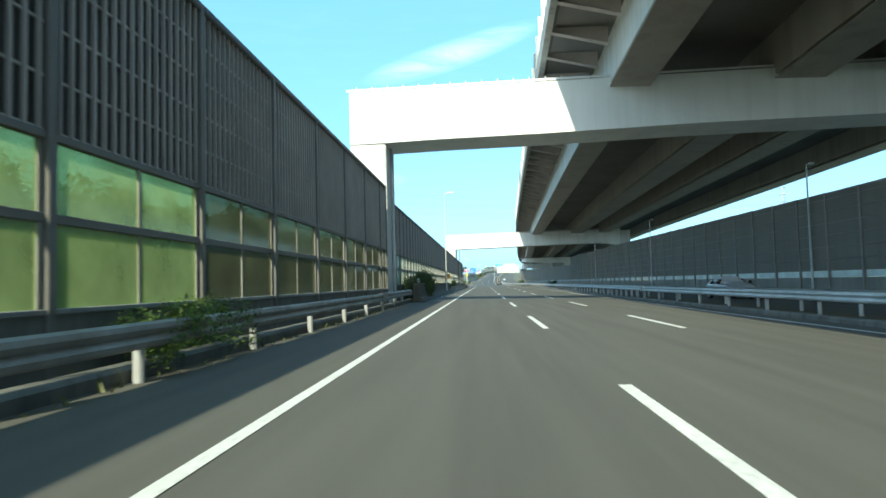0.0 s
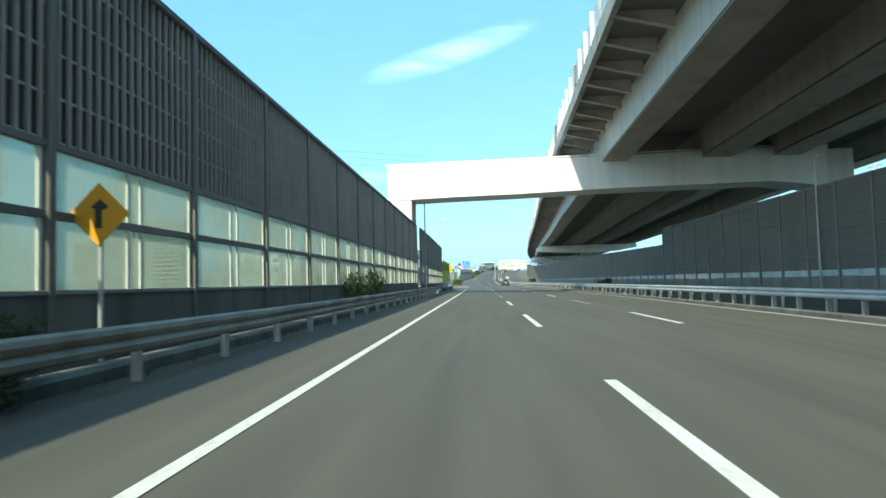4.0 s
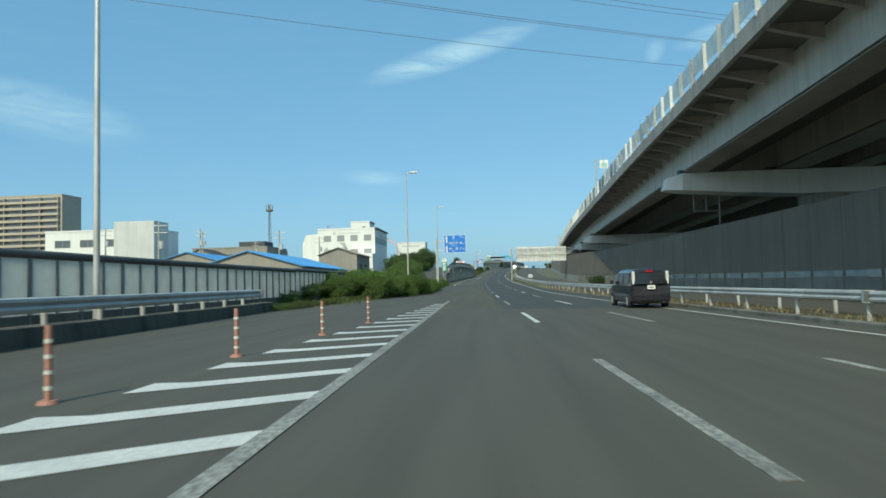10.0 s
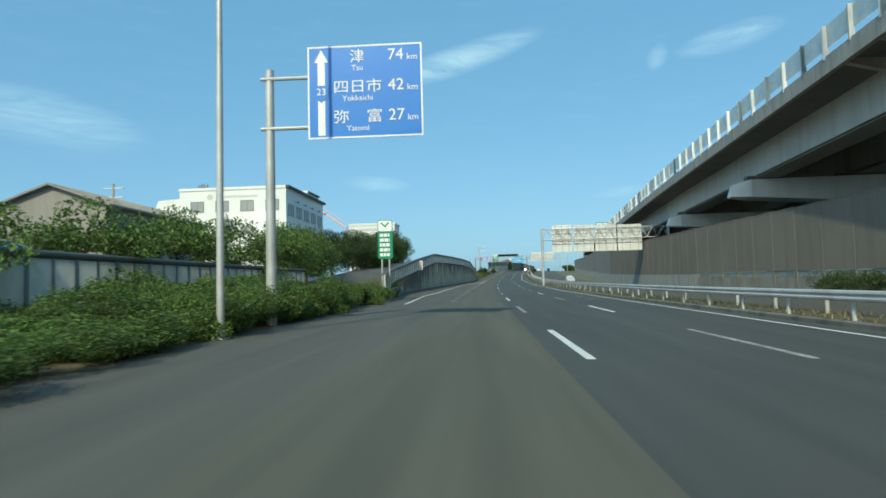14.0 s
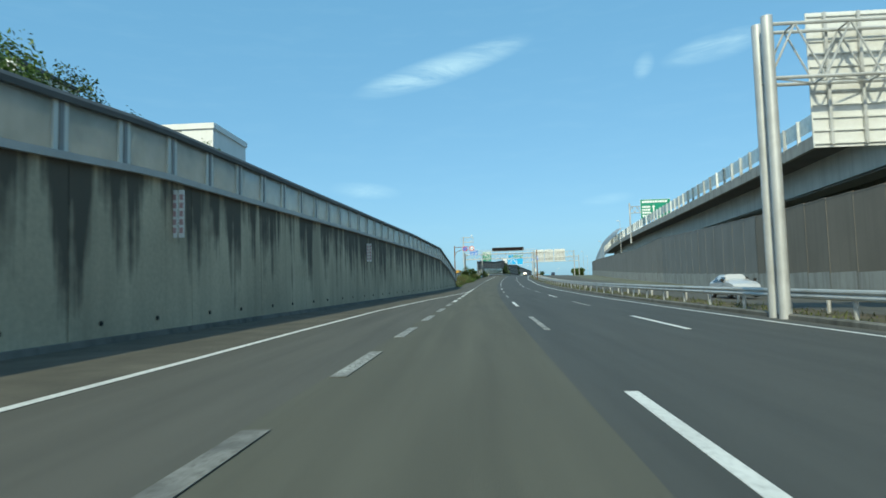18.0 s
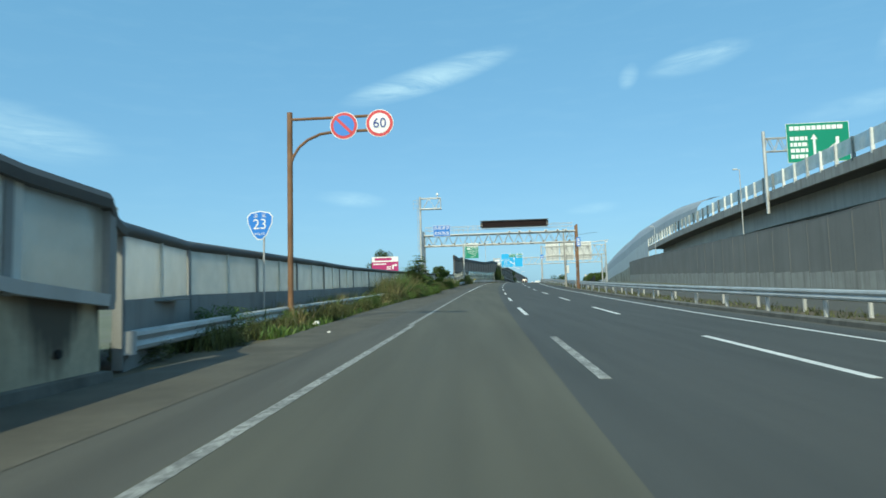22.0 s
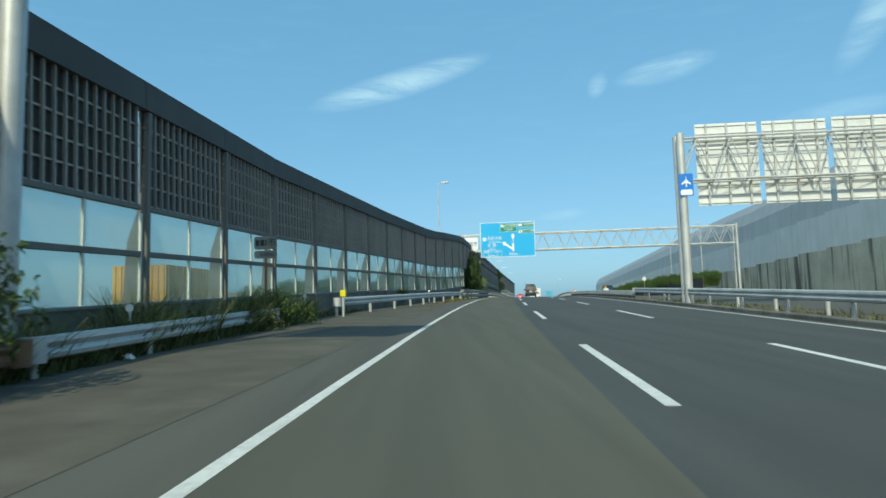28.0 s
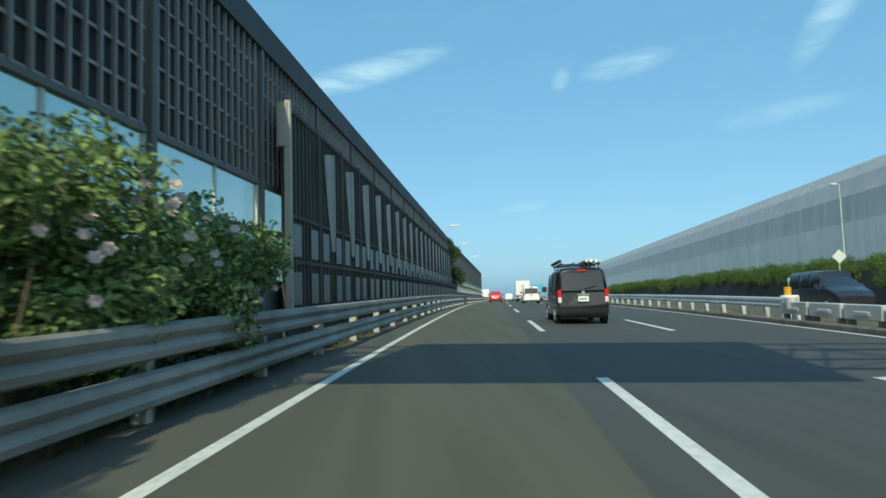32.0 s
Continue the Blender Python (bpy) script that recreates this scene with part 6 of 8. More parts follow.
for x0, x1, z0, z1, tag, a, en in ((-0.42, 1.63, 8.24, 9.22, "E1A", "伊勢湾岸道", "ISEWANGAN EXP"), (1.78, 3.78, 8.72, 9.28, "3", "名古屋高速", "NAGOYA EXP"), (1.82, 3.78, 7.98, 8.45, "E87", "知多半島道路", "CHITAHANTO ROAD")):
    pp = plate("panel", b_, x0, x1, z0, z1, "sign_green", Y, 0.006, rim=0.025)
    zz = z1 - 0.26
    plate("tag", pp, x0 + 0.06, x0 + 0.56, zz - 0.14, zz + 0.14, "sign_white", Y - 0.008, 0.004)
    lettering(pp, tag, x0 + 0.31, zz, 0.24, "sign_green", Y - 0.016)
    lettering(pp, a, (x0 + 0.62 + x1) / 2, zz + 0.06, 0.27, y=Y - 0.01, width=x1 - x0 - 0.72)
    lettering(pp, en, (x0 + 0.62 + x1) / 2, zz - 0.17, 0.13, y=Y - 0.01, width=x1 - x0 - 0.8)
    if tag == "E1A":
        lettering(pp, "四日市方面", (x0 + x1) / 2, 8.55, 0.25, y=Y - 0.01, width=1.0)
        lettering(pp, "Yokkaichi", (x0 + x1) / 2, 8.34, 0.14, y=Y - 0.01)
b_ = plate("town_board", g, -5.0, -3.3, 5.95, 7.65, "sign_white", -0.02, 0.04)
lettering(b_, "大府市", -4.15, 6.8, 0.62, "ink_navy", -0.034, 1.5)

# green sign on the elevated road
p = thing("motorway_sign", at(551, 0, 0), "green motorway sign on a cantilever above the elevated road", "road sign")
part("post", bar(bmesh.new(), (33.6, 0, 8.0), (33.6, 0, 18.0), 0.2, 10), "galv", p, smooth=True)
part("arm", truss(bmesh.new(), 33.6, 40.0, 15.6, 17.2, 0.1, 0.6, 1.2, 0.07, 0.04), "galv", p, smooth=True)
b_ = plate("board", p, 36.2, 43.4, 14.0, 18.8, "sign_green", -0.1, 0.06, rim=0.05)
flat(b_, [(39.2, 14.5), (39.5, 14.5), (39.5, 16.8), (39.75, 16.8), (39.35, 17.4), (38.95, 16.8), (39.2, 16.8)], "sign_white", -0.12)
flat(b_, [(40.6, 15.4), (41.8, 16.3), (41.8, 17.0), (42.2, 17.0), (42.2, 16.0), (40.8, 15.0)], "sign_white", -0.12)
dim_bars(b_, 36.6, 42.8, 17.8, 18.6, 1, "sign_white", -0.115, seed=11)
dim_bars(b_, 36.6, 38.6, 14.4, 17.3, 4, "sign_white", -0.115, seed=12)
p = thing("motorway_sign", at(337, 0, 0), "small pale green and white sign above the elevated road", "road sign")
part("post", bar(bmesh.new(), (22.0, 0, 13.5), (22.0, 0, 22.2), 0.14, 10), "galv", p, smooth=True)
for z in (20.8, 21.8):
    part("arm", bar(bmesh.new(), (22.0, 0, z), (23.2, 0, z), 0.06, 6), "galv", p)
b_ = plate("board", p, 22.7, 24.2, 20.6, 22.1, "sign_white", -0.1, 0.05)
plate("panel", b_, 22.9, 24.0, 20.75, 21.6, "sign_mint", -0.11, 0.01)
p = thing("pole", at(322, ip(322, DECK_U) + 0.6, ip(322, DECK_H) + 0.5), "thin grey pole on the elevated road's edge", "pole")
part("shaft", bar(bmesh.new(), (0, 0, 0), (0, 0, 6.0), 0.08, 8), "galv", p)
p = thing("inspection_frame", at(287.5, 0, 0), "dark steel inspection frame hung under the pier cap", "frame")
bm = bmesh.new()
for a, b in (((22.0, -1.5, 9.0), (24.5, -1.5, 9.0)), ((22.0, -1.5, 7.6), (24.5, -1.5, 7.6)), ((22.0, -1.5, 7.6), (22.0, -1.5, 9.4)), ((23.2, -1.5, 7.6), (23.2, -1.5, 9.0)), ((24.5, -1.5, 7.6), (24.5, -1.5, 9.4)), ((24.5, -1.5, 1.0), (24.5, -1.5, 7.6))):
    bar(bm, a, b, 0.07, 6)
part("frame", bm, "post_dark", p)

# concrete pole with a lamp arm by the median
p = thing("utility_pole", at(555, 9.8, -0.4), "grey concrete pole with a horizontal lamp arm and cable", "pole")
part("pole", bar(bmesh.new(), (0, 0, 0), (-0.1, 0, 7.9), 0.14, 12, 0.1), "concrete", p, smooth=True)
part("arm", bar(bmesh.new(), (-0.5, 0, 5.7), (5.5, 0, 6.3), 0.05, 8), "galv", p)
for x in (3.0, 5.2):
    part("lamp", bevelled(box(bmesh.new(), x, 0, 6.0, 0.35, 0.25, 0.14), 0.03, 1), "steel_white", p)
part("meter_box", bevelled(box(bmesh.new(), 0.25, -0.1, 2.2, 0.3, 0.3, 1.0), 0.02, 1), "steel_white", p, "white meter box")
bm = bmesh.new()
for a, b in (((0.1, 0, 6.9), (5.0, 6, 8.0)), ((0.12, -0.1, 3.2), (0.18, -0.1, 4.6))):
    bar(bm, a, b, 0.02, 5)
part("cable", bm, "ink", p)

# ---- delineator posts on the merge nose ----
M["delin"] = mat("delin", (0.40, 0.20, 0.16), 0.7, var=0.25, scale=10)
def delineator(s, u):
    p = thing("delineator", at(s, u, 0), "orange-red flexible post with white bands", "delineator", "merge nose delineators")
    part("shaft", bar(bmesh.new(), (0, 0, 0.03), (0, 0, 0.8), 0.036, 10), "delin", p, smooth=True)
    part("base", bar(bmesh.new(), (0, 0, 0), (0, 0, 0.04), 0.11, 12, 0.09), "delin", p)
    for z in (0.14, 0.3, 0.46, 0.62):
        part("band", bar(bmesh.new(), (0, 0, z), (0, 0, z + 0.04), 0.0415, 10), "mullion", p)
for s, u in ((210.98, -5.5), (215.2, -5.2), (219.2, -4.88), (223.55, -4.6), (227.44, -4.5), (231.56, -4.1), (235.9, -3.7), (240.3, -3.35)):
    delineator(s, u)
structure("nose_kerb", sweep(203, 213.5, [(-0.55, -0.1), (-0.55, 0.26), (-0.12, 0.26), (0.0, 0.18), (0.0, -0.1)], 3.0, [(188, -4.55), (206, -4.5), (213.5, -4.75)]), "concrete_dark", "dark weathered concrete kerb of the merge nose", "kerb")
# Very dark low wall along the foot of the slip road's rail.
structure("slip_wall", sweep(160, 250, [(-0.45, -0.1), (-0.45, 0.4), (0.0, 0.38), (0.08, -0.1)], 4.0, [(160, -9.2), (225, -9.0), (240, -8.95), (250, -9.3)]), "wall_stained", "low near-black wall under the slip road's guard rail", "kerb")
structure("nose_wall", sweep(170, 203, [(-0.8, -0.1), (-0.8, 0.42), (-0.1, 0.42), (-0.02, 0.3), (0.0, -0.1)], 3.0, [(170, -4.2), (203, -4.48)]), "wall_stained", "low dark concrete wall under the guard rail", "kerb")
structure("kerb", sweep(-60, 38, [(-0.3, -0.1), (-0.3, 0.2), (-0.05, 0.2), (0.0, 0.15), (0.0, -0.1)], 4.0, [(-60, -4.25), (38, -4.3)]), "concrete_dark", "dark concrete kerb at the barrier's foot", "kerb")
structure("kerb", sweep(83.5, 170, [(-0.3, -0.1), (-0.3, 0.2), (-0.05, 0.2), (0.0, 0.15), (0.0, -0.1)], 4.0, [(83, -4.4), (170, -4.6)]), "concrete_dark", "dark concrete kerb under the shaded guard rail", "kerb")
structure("kerb", sweep(-60, 900, [(0.0, -0.1), (0.0, 0.12), (0.05, 0.16), (0.2, 0.16), (0.2, -0.1)], 5.0, RIGHT_EDGE), "concrete_dark", "low concrete kerb along the median", "kerb")

# ---- plants ----
def leaf_cloud(name, blobs, count, size, material, seed, flat_=0.5, drop=0.0):
    """Many small bent leaves scattered about blobs (x, y, z, rx, ry, rz), thicker towards their skins."""
    r = np.random.default_rng(seed)
    vol = np.array([b[3] * b[4] * b[5] for b in blobs]) ** 0.75
    which = r.choice(len(blobs), count, p=vol / vol.sum())
    B = np.array(blobs)[which]
    d = r.normal(size=(count, 3))
    d /= np.linalg.norm(d, axis=1)[:, None]
    rad = r.uniform(0.25, 1.0, count) ** 0.45 * (1 + 0.22 * np.sin(d[:, 0] * 7 + which) * np.cos(d[:, 2] * 6 + which * 2))
    c = B[:, :3] + d * B[:, 3:] * rad[:, None]
    c[:, 2] = np.maximum(c[:, 2], 0.02)
    n = d * 0.7 + r.normal(size=(count, 3)) * 0.8 + np.array([0, 0, 0.5])
    n /= np.linalg.norm(n, axis=1)[:, None]
    t = np.cross(n, r.normal(size=(count, 3)))
    t /= np.linalg.norm(t, axis=1)[:, None]
    t[:, 2] -= drop
    b = np.cross(n, t)
    L = size * r.uniform(0.6, 1.35, count)[:, None]
    wv = L * flat_ * 0.5
    tip, root, mid = c + t * L * 0.5 - n * L * 0.12, c - t * L * 0.5 - n * L * 0.05, c + n * L * 0.06
    v = np.stack([root, mid + b * wv, tip, mid - b * wv], 1).reshape(-1, 3)
    k = np.arange(count) * 4
    f = np.concatenate([np.stack([k, k + 1, k + 2], 1), np.stack([k, k + 2, k + 3], 1)]).tolist()
    me = bpy.data.meshes.new(name)
    me.from_pydata(v.tolist(), [], f)
    me.materials.append(M[material])
    return me


def blades(name, count, area, height, width, material, seed, lean=0.35):
    """Grass blades and stalks over an area (x0, x1, y0, y1)."""
    r = np.random.default_rng(seed)
    x = r.uniform(area[0], area[1], count)
    y = r.uniform(area[2], area[3], count)
    h = height * r.uniform(0.35, 1.15, count)
    a = r.uniform(0, 6.283, count)
    lx, ly = r.normal(size=count) * lean * h, r.normal(size=count) * lean * h
    w = width * r.uniform(0.6, 1.4, count)
    dx, dy = np.cos(a) * w, np.sin(a) * w
    z = np.zeros(count)
    p = lambda X, Y, Z: np.stack([X, Y, Z], 1)
    v = np.stack([p(x - dx, y - dy, z), p(x + dx, y + dy, z), p(x + lx * 0.4 + dx * 0.7, y + ly * 0.4 + dy * 0.7, h * 0.6), p(x + lx * 0.4 - dx * 0.7, y + ly * 0.4 - dy * 0.7, h * 0.6), p(x + lx, y + ly, h)], 1).reshape(-1, 3)
    k = np.arange(count) * 5
    f = np.stack([k, k + 1, k + 2, k + 3], 1).tolist() + np.stack([k + 3, k + 2, k + 4], 1).tolist()
    me = bpy.data.meshes.new(name)
    me.from_pydata(v.tolist(), [], f)
    me.materials.append(M[material])
    return me


def lumps(rng, n, lx, ly, h):
    return [(rng.uniform(-lx, lx), rng.uniform(-ly, ly), rng.uniform(0.2, 0.72) * h, rng.uniform(0.3, 0.55) * min(lx, 1.2) + 0.12, rng.uniform(0.35, 0.6) * min(ly, 1.2) + 0.15, rng.uniform(0.2, 0.34) * h) for _ in range(n)]


def stems(rng, n, lx, ly, h):
    bm = bmesh.new()
    for _ in range(n):
        x, y = rng.uniform(-lx, lx) * 0.7, rng.uniform(-ly, ly) * 0.7
        bar(bm, (x, y, -0.1), (x + rng.uniform(-0.3, 0.3), y + rng.uniform(-0.3, 0.3), h * rng.uniform(0.4, 0.8)), 0.02, 5, 0.008)
    return bm


def bush_kind(name, lx, ly, h, count, size, material, seed):
    rng = random.Random(seed)
    fol = leaf_cloud("foliage", lumps(rng, 12, lx, ly, h), count, size, material, seed)
    return (fol,)


def bush(m, kind, label, category="bush", group="", scale=1.0, zs=1.0):
    b = thing("bush", m @ Matrix.Diagonal((scale, scale, scale * zs, 1)), label, category, group)
    part("foliage", kind[0], None, b)
    return b


RNG = random.Random(5)
HEDGE = [bush_kind("hedge", 1.25, 1.9, 2.0, 19000, 0.082, mt, 20 + i) for i, mt in enumerate(("leaf_light", "leaf", "leaf_light", "leaf"))]
SHRUB = [bush_kind("shrub", 0.8, 0.9, 1.3, 3600, 0.085, mt, 40 + i) for i, mt in enumerate(("leaf", "leaf_light", "leaf_dark", "weed"))]
# creeper-covered hedge after the merge
for i in range(36):
    s = 256 + 2.15 * i + RNG.uniform(-0.4, 0.4)
    u = ip(s, [(256, -11.8), (262, -11.4), (268, -9.2), (272, -7.7), (278, -6.95), (290, -6.25), (296, -6.0), (303, -6.3), (312, -7.0), (336, -7.6)])
    h = ip(s, [(256, 0.5), (262, 0.75), (270, 1.06), (280, 1.05), (288, 0.84), (296, 0.8), (303, 0.62), (308, 0.42), (315, 0.4), (322, 0.7), (336, 0.85)])
    bush(at(s, u + RNG.uniform(-0.15, 0.15), -0.1, RNG.uniform(-20, 20)), HEDGE[i % 4], "dense bright green creeper-covered roadside hedge", "hedge", "roadside hedge", RNG.uniform(0.92, 1.08), h)
    if s < 330:
        bush(at(s, u - 2.1, -0.1, RNG.uniform(-90, 90)), HEDGE[(i + 1) % 4], "green hedge bush beside the panel fence", "hedge", "roadside hedge", 1.05, h * 1.12)
for i in range(9):
    s = 326 + 2.3 * i
    bush(at(s, -6.9 - 0.1 * (i % 3), -0.1, RNG.uniform(-60, 60)), HEDGE[i % 4], "green creeper hedge before the ramp wall", "hedge", "roadside hedge", 0.75, ip(s, [(326, 0.75), (338, 0.95), (345, 0.8)]))
for i in range(12):
    s = 250 + 1.6 * i
    bush(at(s, -9.2 + 0.06 * i, -0.1, RNG.uniform(-60, 60)), SHRUB[3] if i % 3 else SHRUB[0], "low brownish weeds at the slip road's edge", "weeds", "verge weeds", 0.7, 0.5)
# shrubs beside the noise barriers
for s, u, k, sc in ((9.2, -4.6, 0, 0.75), (7.4, -4.55, 0, 0.7), (43.6, -4.85, 2, 1.0), (45.6, -4.9, 2, 1.25), (47.2, -4.9, 2, 1.1), (115.6, -6.5, 2, 1.2), (117.4, -6.5, 2, 1.3), (121.5, -6.7, 2, 1.5), (124.2, -6.8, 2, 1.3), (92, -5.0, 2, 0.8), (94.0, -5.0, 2, 0.8)):
    bush(at(s, u, 0, RNG.uniform(0, 90)), SHRUB[k], "dark green shrub growing against the noise barrier", "bush", "", sc, 1.6 if 40 < s < 50 else 1.2 if 114 < s < 126 else 1.05)
# weeds, brush and grass beyond the ramp
for i in range(64):
    s = 482.5 + 1.45 * i + RNG.uniform(-0.5, 0.5)
    big = ip(s, [(482, 0.5), (505, 0.55), (514, 0.62), (520, 0.8), (536, 0.95), (540, 0.6), (560, 0.7), (575, 0.7)])
    u = ip(s, [(482, -5.3), (500, -5.6), (514, -5.75), (522, -5.4), (534, -5.35), (542, -6.0), (575, -6.2)]) + RNG.uniform(-0.35, 0.35)
    k = RNG.choice((0, 1, 3, 3))
    bush(at(s, u, -0.1, RNG.uniform(0, 180)), SHRUB[k], "tangled green and straw-coloured roadside weeds", "weeds", "verge weeds", RNG.uniform(0.8, 1.15) * big, RNG.uniform(0.85, 1.15))
for i in range(9):
    s = 551.5 + 1.3 * i
    bush(at(s, -5.75 + 0.3 * math.sin(2.3 * i), -0.2, 70 * i), SHRUB[(3, 0, 3, 1)[i % 4]], "tangled green and straw-coloured brush beside the dark tree", "weeds", "verge weeds", ip(s, [(551, 0.7), (557, 0.85), (563, 0.55)]), 1.05)
for i in range(14):
    s = 577 + 1.9 * i + RNG.uniform(-0.5, 0.5)
    bush(at(s, -6.6 + RNG.uniform(-0.3, 0.2), -0.2, RNG.uniform(0, 180)), SHRUB[RNG.choice((0, 3, 3))], "low green weeds beside the noise barrier", "weeds", "verge weeds", RNG.uniform(0.5, 0.75), 0.7)
bush(at(486.0, -5.75, -0.1, 40), SHRUB[0], "leafy green shrub before the guard rail", "bush", "", 0.62, 1.05)
bush(at(599.7, -6.45, -0.3), SHRUB[2], "dark rounded evergreen shrub beside the sign post", "bush", "", 1.25, 1.65)
for s, u, sc in ((603.2, -6.5, 0.55), (606.0, -6.7, 0.6), (608.2, -6.5, 0.5), (614.2, -6.6, 0.55)):
    bush(at(s, u, -0.25, s * 40), SHRUB[3], "coarse green weeds around the old guard rail", "weeds", "verge weeds", sc, 1.1)
bush(at(612.5, -6.4, -0.2), SHRUB[0], "feathery green shrub at the guard rail's end", "bush", "", 0.9, 1.1)
bush(at(610.5, -6.6, -0.2), SHRUB[3], "tall green grass clump beside the guard rail", "weeds", "", 0.9, 0.9)

# far median and opposite hedges
for i in range(30):
    s = 690 + 4.6 * i
    bush(at(s, 27.6 + RNG.uniform(-0.3, 0.3), 1.1, RNG.uniform(0, 180)), HEDGE[1 if i % 3 else 3], "green hedge growing over the dark wall beyond the opposite road", "hedge", "far hedge", 1.3, 1.0)
hw = tagged(new("hedge_wall"), "dark panelled low wall under the hedge beyond the opposite road", "wall", kind="structure")
for i in range(18):
    s = 684 + 8.0 * i
    part("panel", box(bmesh.new(), 0, 4.0, -0.3, 0.12, 7.9, 2.6), "louvre_back", hw, m=between(W(s, 26.3, 0), W(s + 8, 26.3, 0)))
for s, u in ((345, 22.8), (349, 22.8), (205, 22.7), (600, 12.2)):
    bush(at(s, u, 0), SHRUB[2], "dark shrub at the foot of the far wall", "bush", "", 1.4, 1.1)


def grass_zone(name, label, s0, s1, u0, u1, count, height, material, seed, step=10.0, width=0.012):
    """Grass as one mesh laid along the road."""
    r = np.random.default_rng(seed)
    V, F_ = [], []
    n = 0
    ss = r.uniform(s0, s1, count)
    uu = r.uniform(0, 1, count)
    hh = height * r.uniform(0.3, 1.2, count) * (0.68 + 0.42 * np.sin(ss * 1.9 + seed) * np.sin(ss * 0.73 + 2 * seed))
    f = lambda t, s: t if isinstance(t, (int, float)) else ip(s, t)
    for s, k, h in zip(ss, uu, hh):
        u = f(u0, s) * (1 - k) + f(u1, s) * k
        p = W(s, u, -0.04)
        a = r.uniform(0, 6.28)
        d = Vector((math.cos(a), math.sin(a), 0)) * width * r.uniform(0.7, 1.5)
        q = Vector((r.normal() * 0.35 * h, r.normal() * 0.35 * h, h))
        V += [p - d, p + d, p + q * 0.6 + d * 0.6, p + q * 0.6 - d * 0.6, p + q + Vector((q.x * 0.4, q.y * 0.4, -0.05 * h))]
        F_ += [(n, n + 1, n + 2, n + 3), (n + 3, n + 2, n + 4)]
        n += 5
    me = bpy.data.meshes.new(name)
    me.from_pydata(V, [], F_)
    me.materials.append(M[material])
    return tagged(part(name, me, None), label, "grass", kind="stuff")


MED_R = [(a, b + 1.4) for a, b in NEAR_MED]
grass_zone("grass", "dry straw-coloured grass in the median", 140, 330, [(140, 10.2), (215, 9.7), (280, 9.1), (330, 9.3)], 12.6, 7000, 0.28, "straw", 61, width=0.02)
grass_zone("grass", "green and yellow weeds in the median", 330, 640, [(330, 9.4), (640, 9.4)], 12.6, 9000, 0.3, "weed", 62, width=0.02)
grass_zone("grass", "green weedy grass behind the guard rail", -20, 60, -4.9, -4.0, 1200, 0.25, "weed", 63, width=0.02)
grass_zone("grass", "weeds at the noise barrier's foot", 88, 160, -5.2, -4.2, 1600, 0.25, "weed", 64, width=0.02)
grass_zone("grass", "tall straw-coloured grass on the verge", 486, 575, [(486, -6.8), (575, -6.4)], [(486, -5.0), (575, -5.6)], 6500, 0.6, "straw", 65, width=0.012)
grass_zone("grass", "green grass on the verge", 486, 625, [(486, -6.4), (600, -7.2), (625, -7.2)], [(486, -4.7), (575, -5.4), (600, -6.0), (625, -6.4)], 8000, 0.35, "weed", 66, width=0.016)
grass_zone("grass", "tall grass tuft beside the ramp wall", 343, 357.5, -8.2, -6.95, 9000, 1.6, "grass_pale", 67, width=0.013)
grass_zone("grass", "dry dead vines behind the guard rail", 645, 690, [(645, -4.6), (690, -3.6)], [(645, -3.9), (690, -2.95)], 2500, 0.35, "straw", 68, width=0.015)
grass_zone("grass", "brown dead stalks and leaf litter under the guard rail", 628, 690, [(628, -4.3), (650, -3.6), (690, -3.3)], [(628, -3.5), (650, -2.95), (690, -2.85)], 4200, 0.14, "litter", 75, width=0.012)
grass_zone("grass", "low weeds under the guard rail", 640, 690, [(640, -3.9), (690, -3.4)], [(640, -3.0), (690, -2.8)], 2600, 0.28, "weed", 76, width=0.016)
grass_zone("grass", "dry grass under the median guard rail", 640, 800, 9.3, 12.6, 3000, 0.22, "straw", 69, width=0.02)
grass_zone("grass", "rough grass behind the hedge", 255, 345, -9.5, -6.8, 3500, 0.5, "weed", 70, width=0.016)


grass_zone("grass", "tall straw-coloured reeds before the young trees", 511, 530, -6.7, -5.5, 3000, 1.7, "straw", 71, width=0.014)
grass_zone("grass", "straw stalks in the brush beside the dark tree", 552, 564, -6.3, -5.2, 2200, 1.4, "straw", 77, width=0.012)
grass_zone("grass", "tall pale green grass beside the dark tree", 552, 564, -6.5, -5.4, 6500, 1.7, "grass_pale", 78, width=0.013)
grass_zone("grass", "tall green stalks before the young trees", 511, 531, -6.8, -5.4, 2600, 1.7, "weed", 72, width=0.016)
grass_zone("grass", "low leafy weeds along the shoulder's edge", 486, 540, [(486, -4.9), (500, -5.4), (515, -5.4), (524, -5.0), (534, -4.9), (540, -5.5)], [(486, -4.3), (500, -5.0), (515, -5.0), (524, -4.5), (534, -4.5), (540, -5.1)], 4200, 0.3, "leaf", 73, width=0.03)
grass_zone("grass", "long grass bending over the old guard rail", 588, 616, [(588, -6.7), (616, -6.9)], [(588, -5.8), (616, -6.15)], 9500, 1.25, "weed", 74, width=0.014)

